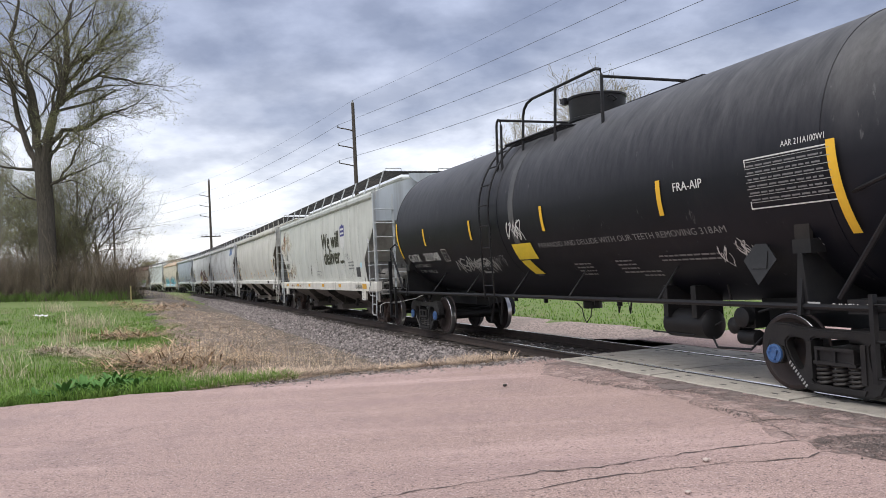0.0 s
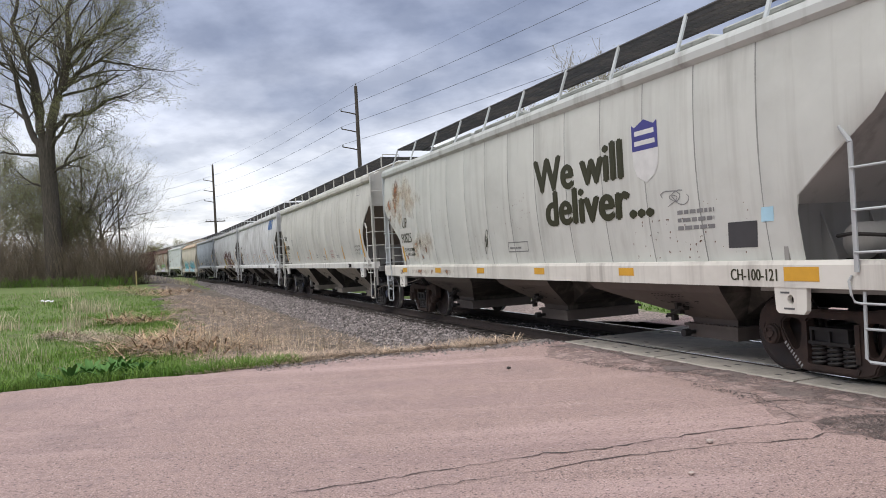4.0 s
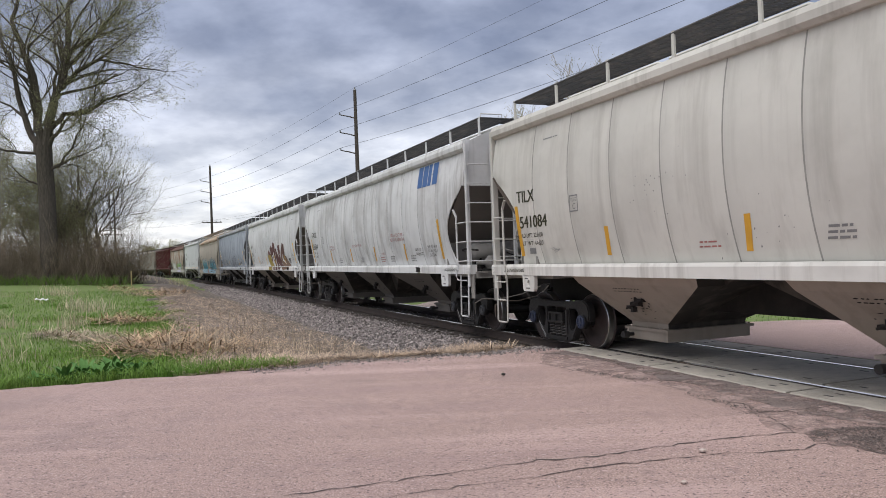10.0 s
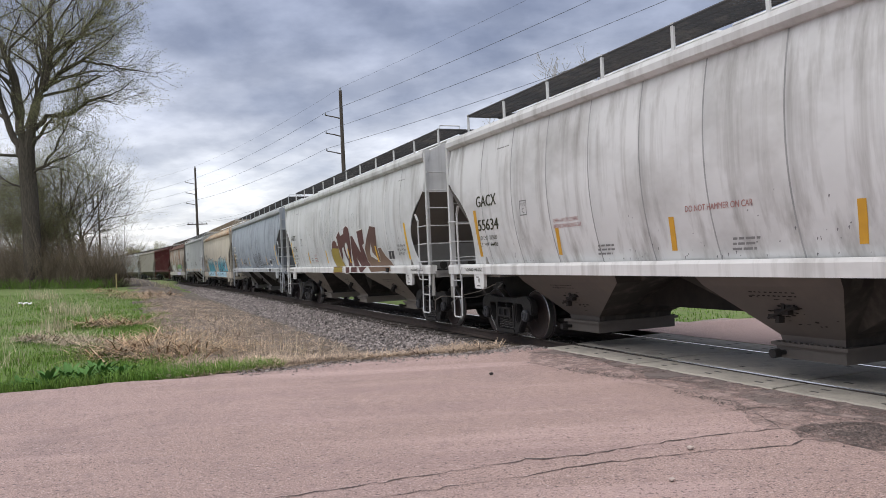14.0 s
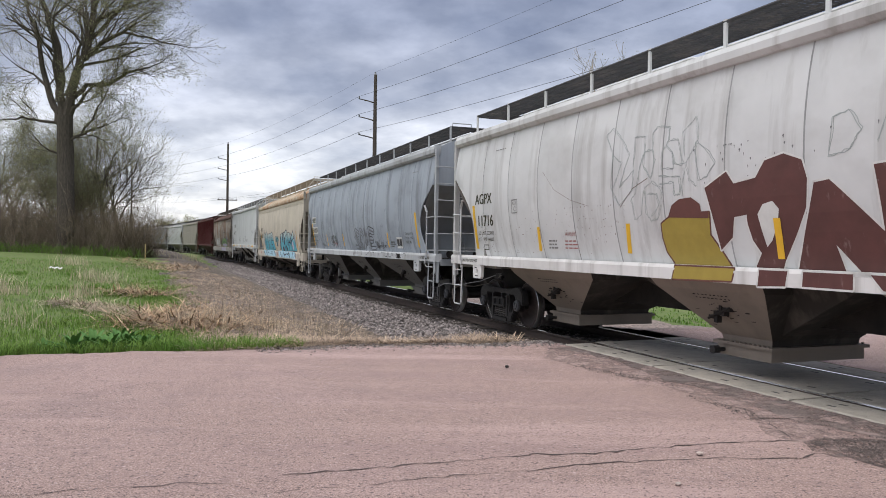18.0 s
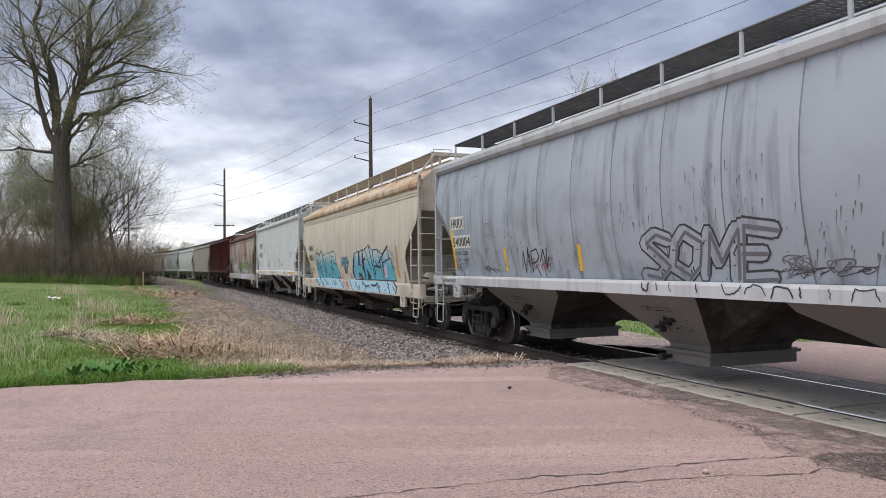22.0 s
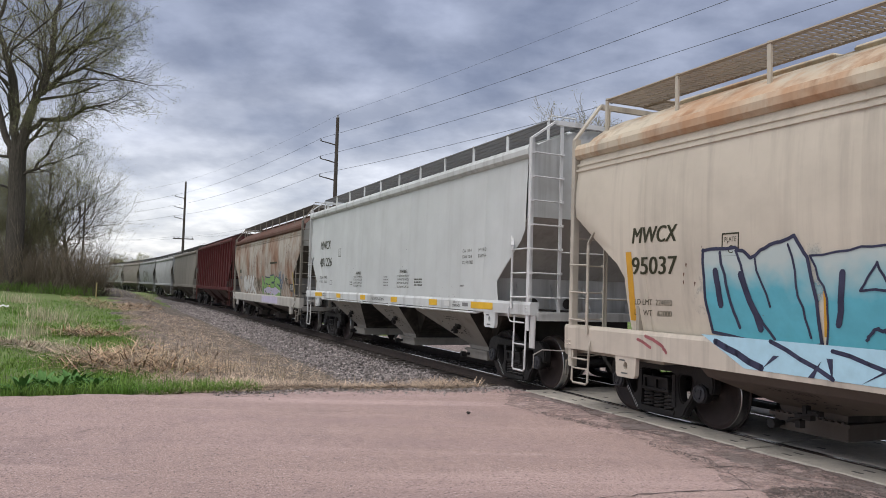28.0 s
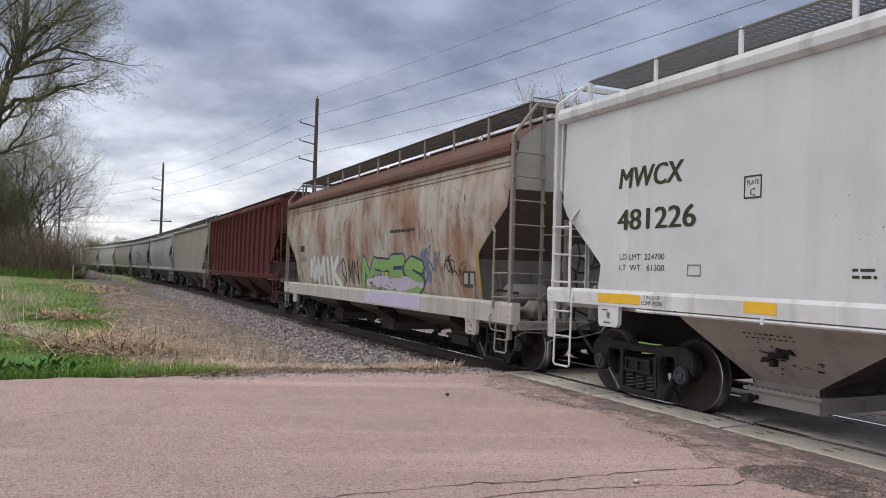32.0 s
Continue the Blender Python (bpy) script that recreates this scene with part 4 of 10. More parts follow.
SIDE_FRAME, SPRING, WHEEL, AXLE, BOLSTER, BEAM = side_frame_mesh(), spring_mesh(), wheel_mesh(), axle_mesh(), bolster_mesh(), brake_beam_mesh()
CAP_DARK, CAP_BLUE = cap_mesh(M["cap_grey"], M["steel_dark"]), cap_mesh(M["cap_blue"], M["steel_dark"])
CAP_NAVY, CAP_RUST = cap_mesh(M["cap_navy"], M["steel_dark"]), cap_mesh(M["steel_rust"], M["steel_rust"])
SIDE_FRAME_RUST = SIDE_FRAME.copy()
SIDE_FRAME_RUST.materials[0] = M["steel_rust"]
STENCIL = stencil_mesh()
WHEELSETS, CARS = [], []
INK_GREY = mat("dark stencil print", (0.10, 0.10, 0.10), 0.7)


def truck(car, x, cap):
    """One four-wheel truck at x: frames with springs, bolster, rolling wheelsets."""
    for s_ in (1, -1):
        f = shared("side_frame", SIDE_FRAME_RUST if cap == CAP_RUST else SIDE_FRAME, car, pose(x, 0, 0, 0, 0, 0 if s_ > 0 else 180))
        if s_ > 0:
            for dx in (-0.205, 0.0, 0.205):
                shared("spring", SPRING, f, pose(dx, 0.995, 0.168))
            shared("stencil", STENCIL, f, pose(0, 0, 0), "small white stencilled marks")
    shared("bolster", BOLSTER, car, pose(x, 0, 0))
    for d in (-AXLE_AT, AXLE_AT):
        w = shared("wheelset", AXLE, car, pose(x + d, 0, WHEEL_R), "rolling steel axle with two wheels")
        for s_ in (1, -1):
            shared("wheel", WHEEL, w, pose(0, s_ * 0.755, 0, 0, 0, 0 if s_ > 0 else 180))
            shared("bearing_cap", cap, w, pose(0, s_ * 1.085, 0, 0, 0, 0 if s_ > 0 else 180), "blue painted bearing cap" if cap == CAP_BLUE else "")
        shared("brake_beam", BEAM, car, pose(x + d * 0.46, 0, 0, 0, 0, 0 if d < 0 else 180))
        WHEELSETS.append((w, x + d))


def coupler(car, x, sg):
    bm = bmesh.new()
    box(bm, x - sg * 0.55, x - sg * 0.10, -0.09, 0.09, 0.76, 0.94)
    prism(bm, [(x - sg * 0.16, -0.15), (x + sg * 0.02, -0.20), (x + sg * 0.10, -0.10), (x + sg * 0.02, 0.02), (x + sg * 0.06, 0.16), (x - sg * 0.14, 0.19)], 0.71, 1.0, "z")
    part("coupler", bm, M["steel_dark"], car)
    bm = bmesh.new()
    tube(bm, [(x - sg * 0.6, 0.35, 0.95), (x - sg * 0.3, 0.36, 0.70), (x - sg * 0.05, 0.30, 0.42), (x + sg * 0.02, 0.2, 0.40)], 0.028, 6)
    part("air_hose", bm, M["under"], car)


# ---- hopper cars ----
class Side:
    """The shape of a car's side: half-width by height, and how far the sheet reaches by height."""

    def __init__(self, L, ze, zt, half, bulge, cut, xe_in=0.72, barrel=None):
        self.barrel = barrel
        self.L, self.ze, self.zt, self.half, self.bulge, self.cut, self.Xe = L, ze, zt, half, bulge, cut, L / 2 - xe_in

    def y(self, z):
        u = (z - self.zt) / (self.ze - self.zt)
        if self.barrel:
            # barrel side: tucked in at the sill and under the eave
            out, low, high = self.barrel
            return self.half + out - (low * ((2.75 - z) / 1.25) ** 2 if z < 2.75 else high * ((z - 2.75) / 1.1) ** 2)
        return self.half - 0.05 * u * u + self.bulge * 4 * u * (1 - u) * 0.9

    def xe(self, z):
        if self.cut == "arc":
            if z > 3.12:
                return self.Xe
            if z > 2.1:
                return self.Xe - 1.0 * math.sin(math.pi / 2 * (3.12 - z) / 1.02) ** 0.9
            return self.Xe - 1.0 + 0.22 * ((2.1 - z) / (2.1 - self.zt)) ** 2
        if self.cut == "angle":
            return self.Xe - 1.15 * min(1, max(0, (2.85 - z) / 0.85))
        if self.cut == "knee":
            return self.Xe - 0.10 - (0.95 * min(1, max(0, (2.66 - z) / 0.80)) - 0.06 * min(1, max(0, (1.80 - z) / 0.3)))
        return self.Xe - 1.5 * max(0, (2.9 - z) / (2.9 - self.zt))

    def at(self, x, z, lift=0.0):
        if self.barrel:
            x += 1.3 * (self.half + 0.02 - self.y(z))
        return Vector((x, self.y(z) + lift, z))


def side_panels(car, sd, n, m, pillow=0.013, name="side_panel", seam=None):
    zs = [sd.zt + (sd.ze - sd.zt) * k / 14 for k in range(15)]
    w = (2 * sd.Xe - 3.2) / (n - 2)
    xs = [-sd.Xe] + [-sd.Xe + 1.6 + w * k for k in range(n - 1)] + [sd.Xe]
    us = (0, 0.022, 0.3, 0.7, 0.978, 1)
    for a, b in zip(xs, xs[1:]):
        bm = bmesh.new()
        grid = []
        for z in zs:
            x0 = -sd.xe(z) if a == -sd.Xe else a
            x1 = sd.xe(z) if b == sd.Xe else b
            grid.append([bm.verts.new((x0 + (x1 - x0) * u, sd.y(z) - (pillow if u in (0, 1) else 0), z)) for u in us])
        for r0, r1 in zip(grid, grid[1:]):
            for k in range(len(us) - 1):
                bm.faces.new((r0[k], r0[k + 1], r1[k + 1], r1[k])).smooth = True
        part(name, bm, m, car, recalc=False)
    # dark strips paint the shadow line and the grime of each seam
    if seam:
        for x in xs[1:-1]:
            bm = bmesh.new()
            col = [[bm.verts.new((x + d, sd.y(z) - pillow + 0.006, z)) for d in (-0.013, 0.013)] for z in zs if sd.xe(z) > abs(x) + 0.02]
            for r0, r1 in zip(col, col[1:]):
                bm.faces.new((r0[0], r0[1], r1[1], r1[0]))
            part("weld_seam", bm, seam, car, recalc=False)
    # the other side, in one sheet
    bm = bmesh.new()
    grid = [[bm.verts.new((x, -sd.y(z), z)) for x in (-sd.xe(z), -sd.Xe * 0.5, 0, sd.Xe * 0.5, sd.xe(z))] for z in zs]
    for r0, r1 in zip(grid, grid[1:]):
        for k in range(4):
            bm.faces.new((r0[k + 1], r0[k], r1[k], r1[k + 1]))
    part("far_side_sheet", bm, m, car, recalc=False, smooth=True)


def ladder(car, pts0, pts1, zs, r, m, name="ladder", thick=0.024):
    """Two stiles from (foot, head) pairs and rungs at heights zs, each rung its own piece."""
    bm = bmesh.new()
    for p, q in (pts0, pts1):
        p, q = Vector(p), Vector(q)
        box(bm, -thick, thick, -thick * 1.3, thick * 1.3, 0, (q - p).length, Matrix.Translation(p) @ (q - p).to_track_quat("Z", "Y").to_matrix().to_4x4())
    lad = part(name, bm, m, car)
    for z in zs:
        ends = []
        for p, q in (pts0, pts1):
            t = (z - p[2]) / (q[2] - p[2])
            ends.append(Vector(p).lerp(Vector(q), t))
        bm = bmesh.new()
        tube(bm, ends, r, 6)
        part("rung", bm, m, lad)




def grating(car, x0, x1, y0, y1, z, m, frame_m):
    """Open steel walkway: frame bars and many cross bars."""
    bm = bmesh.new()
    tube(bm, [(x0, y0, z), (x1, y0, z), (x1, y1, z), (x0, y1, z), (x0, y0, z)], 0.024, 4)
    board = part("running_board", bm, frame_m, car)
    key = (round(x1 - x0, 2), round(y1 - y0, 2))
    v, f = [], []
    n = int((x1 - x0) / 0.085)
    for k in range(n):
        x = x0 + (k + 0.5) * (x1 - x0) / n
        b = len(v)
        sk = 0.05
        v += [(x - 0.007, y0, z - 0.015), (x + 0.007, y0, z - 0.015), (x + sk + 0.007, y1, z - 0.015), (x + sk - 0.007, y1, z - 0.015),
              (x - 0.007, y0, z + 0.012), (x + 0.007, y0, z + 0.012), (x + sk + 0.007, y1, z + 0.012), (x + sk - 0.007, y1, z + 0.012)]
        f += [(b, b + 3, b + 2, b + 1), (b + 4, b + 5, b + 6, b + 7), (b, b + 1, b + 5, b + 4), (b + 2, b + 3, b + 7, b + 6), (b + 1, b + 2, b + 6, b + 5), (b + 3, b, b + 4, b + 7)]
    for k in range(1, 4):
        y = y0 + (y1 - y0) * k / 4
        b = len(v)
        v += [(x0, y - 0.006, z - 0.02), (x1, y - 0.006, z - 0.02), (x1, y + 0.006, z - 0.02), (x0, y + 0.006, z - 0.02), (x0, y - 0.006, z), (x1, y - 0.006, z), (x1, y + 0.006, z), (x0, y + 0.006, z)]
        f += [(b, b + 3, b + 2, b + 1), (b + 4, b + 5, b + 6, b + 7), (b, b + 1, b + 5, b + 4), (b + 2, b + 3, b + 7, b + 6)]
    g = quads("grating", v, f, m, board)
    g["kind"] = "stuff"


def bent(car, name, m, pts, r, sides=6, parent=None):
    """One bent bar as a part."""
    bm = bmesh.new()
    tube(bm, pts, r, sides)
    return part(name, bm, m, parent or car, smooth=True)


def end_ladders(car, sd, P, sg, zt, zb, ze, half, board_z, tall):
    """Corner post shared by the end ladder and the short side ladder, steps and grab irons."""
    Xe, m = sd.Xe, P["metal"]
    xo, yc = sg * (Xe + 0.075), half - 0.005
    top = ze + 0.30 if tall else ze + 0.13
    bm = bmesh.new()
    box(bm, xo - 0.042, xo + 0.042, yc - 0.012, yc + 0.014, zb - 0.26, top)
    box(bm, xo - sg * 0.042, xo - sg * 0.022, yc - 0.085, yc - 0.012, zb - 0.26, top)
    post = part("corner_post", bm, m, car)
    ye = yc - 0.60
    bm = bmesh.new()
    box(bm, xo - 0.012, xo + 0.012, ye - 0.030, ye + 0.030, zb - 0.02, board_z - 0.06 if tall else ze + 0.10)
    box(bm, xo - sg * 0.030, xo - sg * 0.010, ye - 0.030, ye - 0.014, zb - 0.02, board_z - 0.06 if tall else ze + 0.10)
    part("end_stile", bm, m, car)
    if tall:
        # the posts bend in under the walkway
        bm = bmesh.new()
        d = Vector((0, 1.13 - yc, board_z - 0.03 - top))
        box(bm, -0.042, 0.042, -0.016, 0.016, 0, d.length, Matrix.Translation((xo, yc, top - 0.012)) @ d.to_track_quat("Z", "Y").to_matrix().to_4x4())
        part("post_brace", bm, m, post)
        bm = bmesh.new()
        box(bm, xo - 0.03, xo + 0.03, -1.13, 1.13, board_z - 0.10, board_z - 0.02)
        part("walkway_bearer", bm, m, car)
    z = zt + 0.10
    k = 0
    while z < top - 0.06:
        rung = bent(car, "rung", m, [(xo + sg * 0.045, yc - 0.01, z), (xo + sg * 0.045, ye, z - 0.01)], 0.014)
        for y in (yc - 0.02, ye):
            bm = bmesh.new()
            box(bm, xo + sg * 0.012, xo + sg * 0.066, y - 0.024, y + 0.024, z - 0.024, z + 0.020)
            part("rung_bolt", bm, m, rung)
        z += 0.405
        k += 1
    # short ladder on the side
    x1 = sg * (Xe - 0.40)
    hi = 2.48 if zt > 1.3 else 2.40
    bm = bmesh.new()
    for p, q in (((x1, half + 0.045, zt - 0.10), (x1, half + 0.045, hi)), ((x1, half + 0.045, hi), (x1 - sg * 0.13, max(half - 0.02, sd.y(hi + 0.17)), hi + 0.17))):
        p, q = Vector(p), Vector(q)
        box(bm, -0.024, 0.024, -0.010, 0.010, 0, (q - p).length, Matrix.Translation(p) @ (q - p).to_track_quat("Z", "Y").to_matrix().to_4x4())
    side = part("side_ladder", bm, m, car)
    z = zt + 0.09
    while z < hi + 0.03:
        bent(car, "rung", m, [(x1, half + 0.062, z), (xo, half + 0.030, z + 0.01)], 0.014, parent=side)
        z += 0.405
    # steps below the sill
    xa, xb_ = sg * (Xe - 0.47), sg * (Xe + 0.03)
    low = 0.37
    bm = bmesh.new()
    yb = half + 0.035
    tube(bm, [(xa, yb, zb + 0.14), (xa - sg * 0.02, yb + 0.02, zb + 0.08), (xa, yb + 0.02, zb - 0.05), (xa + sg * 0.02, yb, zb - 0.12), (xa + sg * 0.10, yb, zb - 0.13), (xb_, yb, zb - 0.13)], 0.013, 6)
    part("grab_iron", bm, m, car)
    bm = bmesh.new()
    tube(bm, [(xa + sg * 0.09, yb - 0.05, zb - 0.02), (xa + sg * 0.09, yb - 0.03, low + 0.03), (xa + sg * 0.13, yb - 0.03, low), (xb_ - sg * 0.05, yb - 0.03, low), (xb_ - sg * 0.01, yb - 0.03, low + 0.03), (xb_ - sg * 0.01, yb - 0.05, zb - 0.02)], 0.017, 6)
    step = part("sill_step", bm, m, car)
    bent(car, "step_rung", m, [(xa + sg * 0.09, yb - 0.035, (zb + low) / 2 - 0.03), (xb_ - sg * 0.01, yb - 0.035, (zb + low) / 2 - 0.03)], 0.014, parent=step)


def car_end(car, sd, P, sg, zr, ys, zt, zb, ze, half, L, board_z, barrel, far, tall, brake):
    """One end of a hopper car: end wall, slope sheet, bulkhead, platform, ladders, brake gear."""
    Xe = sd.Xe
    zk = 3.12 if sd.cut not in ("slant", "knee") else 2.95
    run = 1.72 if sd.cut == "slant" else 1.34
    bm = bmesh.new()
    eh = sd.y(ze) - 0.02 if barrel else half - 0.03
    top = [(eh - 0.005, ze + 0.06)] + [(y, zr(y)) for y in ys[-2:0:-1]] + [(-eh + 0.005, ze + 0.06)]
    flank = [(sd.y(z) - 0.012, z) for z in np.linspace(zk, ze, 6)] if barrel else [(eh, zk)]
    prism(bm, [(-y, z) for y, z in flank[::-1]] + flank + top, sg * (Xe - 0.04), sg * Xe, "x")
    part("end_wall", bm, P["end"], car)
    bm = bmesh.new()
    if barrel:
        rows = [[[bm.verts.new((sg * (Xe - run * (1 - u)) + dx, q * (sd.y(1.95 + (zk - 1.95) * u) - 0.014), 1.95 + (zk - 1.95) * u + dz)) for q in (1, 0.3, -0.3, -1)] for u in (0, 0.2, 0.4, 0.6, 0.8, 1)] for dx, dz in ((0, 0), (-sg * 0.03, 0.035))]
        for side in rows:
            for r0, r1 in zip(side, side[1:]):
                for q in range(3):
                    bm.faces.new((r0[q], r0[q + 1], r1[q + 1], r1[q]))
    else:
        prism(bm, [(sg * Xe, zk), (sg * (Xe - 0.05), zk + 0.03), (sg * (Xe - run - 0.03), 1.98), (sg * (Xe - run + 0.02), 1.93)], -half + 0.05, half - 0.05)
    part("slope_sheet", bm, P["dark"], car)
    wb = sd.y(1.7) - 0.03
    bm = bmesh.new()
    box(bm, sg * (Xe - run - 0.06), sg * (Xe - run), -wb, wb, zb, 1.97)
    bulk = part("bulkhead", bm, P["bulk"], car)
    bm = bmesh.new()
    box(bm, sg * (Xe - run - 0.5), sg * (Xe + 0.25), -1.45, 1.45, zb - 0.06, zb + 0.02)
    box(bm, sg * (Xe + 0.17), sg * (Xe + 0.25), -1.5, 1.5, zb - 0.09, zb + 0.05)
    part("end_platform", bm, P["bulk"], car)
    coupler(car, sg * L / 2, sg)
    if far:
        yl = 1.50
        ladder(car, ((sg * (Xe + 0.06), yl, 0.95), (sg * (Xe + 0.06), yl, ze + 0.05)), ((sg * (Xe + 0.06), yl - 0.55, 0.95), (sg * (Xe + 0.06), yl - 0.55, ze + 0.02)), [1.15 + 0.42 * k for k in range(7)], 0.014, P["metal"])
        ladder(car, ((sg * (Xe + 0.03), half + 0.02, 0.40), (sg * (Xe + 0.03), half + 0.02, 2.42)), ((sg * (Xe - 0.47), half + 0.03, 0.40), (sg * (Xe - 0.47), half + 0.03, 2.35)), [0.42, 0.80, 1.12, 1.50, 1.90, 2.30], 0.013, P["metal"], "side_ladder", 0.014)
        return
    end_ladders(car, sd, P, sg, zt, zb, ze, half, board_z, tall)
    yl = 1.50
    ladder(car, ((sg * (Xe + 0.06), -yl, 0.95), (sg * (Xe + 0.06), -yl, ze)), ((sg * (Xe + 0.06), -yl + 0.5, 0.95), (sg * (Xe + 0.06), -yl + 0.5, ze)), [1.3 + 0.5 * k for k in range(5)], 0.014, P["metal"], "far_ladder")
    for z in (1.60, 2.37):
        bent(car, "end_handrail", P["metal"], [(sg * (Xe + 0.07), 1.0, z), (sg * (Xe + 0.07), -1.0, z)], 0.014)
    # uncoupling lever: handle by the corner, rod to the coupler
    bent(car, "uncoupling_lever", P["dark"], [(sg * (Xe + 0.24), half - 0.04, 0.44), (sg * (Xe + 0.24), half - 0.04, 0.66), (sg * (Xe + 0.25), half - 0.20, 0.74), (sg * (Xe + 0.30), 1.0, 0.72), (sg * (Xe + 0.34), 0.5, 0.80), (sg * (L / 2 - 0.12), 0.14, 0.98)], 0.012)
    bm = bmesh.new()
    filled(bm, [[(sg * (Xe + 0.08), zb + 0.0), (sg * (Xe + 0.27), zb + 0.0), (sg * (Xe + 0.25), 0.76), (sg * (Xe + 0.10), 0.76)]], half - 0.055, half - 0.035)
    part("lever_bracket", bm, P["bulk"], car)
    # gussets between bulkhead and platform; round lightening holes are discs painted as dark as their shade
    for y in (1.02, 0.28, -0.45):
        bm = bmesh.new()
        prism(bm, [(sg * (Xe - run), zb + 0.02), (sg * (Xe - run + 0.30), zb + 0.02), (sg * (Xe - run), 1.86)], y - 0.012, y + 0.012)
        part("bulkhead_gusset", bm, P["bulk"], bulk)
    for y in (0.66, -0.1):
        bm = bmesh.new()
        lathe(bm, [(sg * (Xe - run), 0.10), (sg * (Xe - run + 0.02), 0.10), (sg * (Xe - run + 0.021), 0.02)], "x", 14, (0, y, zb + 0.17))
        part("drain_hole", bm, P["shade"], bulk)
    bent(car, "brake_pipe", M["under"], [(sg * (Xe - run + 0.1), 1.30, zb + 0.06), (sg * (Xe - 0.3), 1.15, zb + 0.08), (sg * (Xe + 0.1), 0.7, zb + 0.07)], 0.020)
    if brake:
        xw = sg * (Xe + 0.02)
        bm = bmesh.new()
        tube(bm, [(xw + sg * 0.10, 0.20 + 0.28 * math.cos(q * 0.3927), 2.02 + 0.28 * math.sin(q * 0.3927)) for q in range(17)], 0.017, 6)
        for q in range(5):
            tube(bm, [(xw + sg * 0.06, 0.20, 2.02), (xw + sg * 0.10, 0.20 + 0.27 * math.cos(q * 1.257), 2.02 + 0.27 * math.sin(q * 1.257))], 0.013, 5)
        part("brake_wheel", bm, M["under"] if sd.cut == "angle" else P["bulk"], car)
        bm = bmesh.new()
        prism(bm, [(-0.10, 1.72), (0.46, 1.72), (0.46, 2.0), (0.34, 2.24), (0.05, 2.24), (-0.10, 2.05)], xw - sg * 0.14, xw + sg * 0.03, "x")
        bmesh.ops.bevel(bm, geom=list(bm.edges), offset=0.03, segments=2, affect="EDGES")
        part("brake_gear_box", bm, P["bulk"], car)
        bm = bmesh.new()
        box(bm, xw - 0.04, xw + 0.04, -0.14, -0.06, zb, 2.65)
        box(bm, xw - 0.04, xw + 0.04, 0.42, 0.48, zb, 2.65)
        part("brake_stand", bm, P["metal"], car)
        bent(car, "brake_chain", M["under"], [(xw, 0.25, 1.74), (xw, 0.22, 1.5), (xw - sg * 0.1, 0.20, zb + 0.05)], 0.018)
        bm = bmesh.new()
        lathe(bm, [(-0.42, 0.05), (-0.40, 0.15), (-0.34, 0.20), (0.34, 0.20), (0.40, 0.15), (0.42, 0.05)], "y", 18, (sg * (Xe - 0.85), 0.72, zb + 0.46))
        tank_ = part("air_reservoir", bm, P["bulk"], car)
        for y in (0.48, 0.96):
            bm = bmesh.new()
            box(bm, sg * (Xe - 0.85) - 0.16, sg * (Xe - 0.85) + 0.16, y - 0.02, y + 0.02, zb, zb + 0.32)
            part("reservoir_hanger", bm, M["under"], tank_)
        bm = bmesh.new()
        lathe(bm, [(-0.16, 0.04), (-0.14, 0.15), (0.10, 0.16), (0.14, 0.12), (0.22, 0.05), (0.40, 0.03)], "y", 14, (sg * (Xe - 0.40), 0.80, zb + 0.22))
        part("brake_cylinder", bm, P["bulk"], car)
        bent(car, "brake_rod", M["under"], [(sg * (Xe - 0.9), 1.30, zb + 0.52), (sg * (Xe - 0.7), 1.34, zb + 0.54), (sg * (Xe - 0.3), 1.20, zb + 0.50)], 0.022)
        bent(car, "air_pipe", P["bulk"], [(sg * (Xe - 0.4), 0.8, zb + 0.36), (sg * (Xe - 0.15), 0.7, zb + 0.52), (sg * (Xe - 0.05), 0.3, zb + 0.40), (sg * Xe, -0.4, zb + 0.42)], 0.018)
        bent(car, "air_pipe", M["under"], [(sg * (Xe - 0.85), 0.3, zb + 0.46), (sg * (Xe - 0.5), 0.1, zb + 0.30), (sg * (Xe - 0.2), -0.2, zb + 0.12)], 0.016)
    # bolster gusset with its jacking hole
    bm = bmesh.new()
    xb = sg * (L / 2 - 1.98)
    filled(bm, [[(xb - 0.17, zb - 0.28), (xb + 0.17, zb - 0.28), (xb + 0.205, zb - 0.24), (xb + 0.22, zb + 0.02), (xb - 0.22, zb + 0.02), (xb - 0.205, zb - 0.24)], [(xb + 0.045 * math.cos(a), zb - 0.13 + 0.055 * math.sin(a)) for a in np.linspace(5.5, 0.0, 9)]], half - 0.05, half + 0.012)
    pad = part("jacking_pad", bm, P["sill"], car)
    for dx, dz, w in ((-0.07, -0.055, 0.12), (-0.02, -0.225, 0.14)):
        bm = bmesh.new()
        box(bm, xb - dx - w / 2, xb - dx + w / 2, half + 0.013, half + 0.015, zb + dz - 0.010, zb + dz + 0.010)
        part("small_print", bm, INK_GREY, pad)
    bm = bmesh.new()
    for q in range(4):
        lathe(bm, [(half + 0.02, 0.014), (half + 0.034, 0.012)], "y", 6, (sg * (Xe + 0.13 - 0.07 * (q % 2)), 0, zb + 0.06 + 0.06 * (q // 2)))
    part("sill_bolts", bm, P["sill"], car)


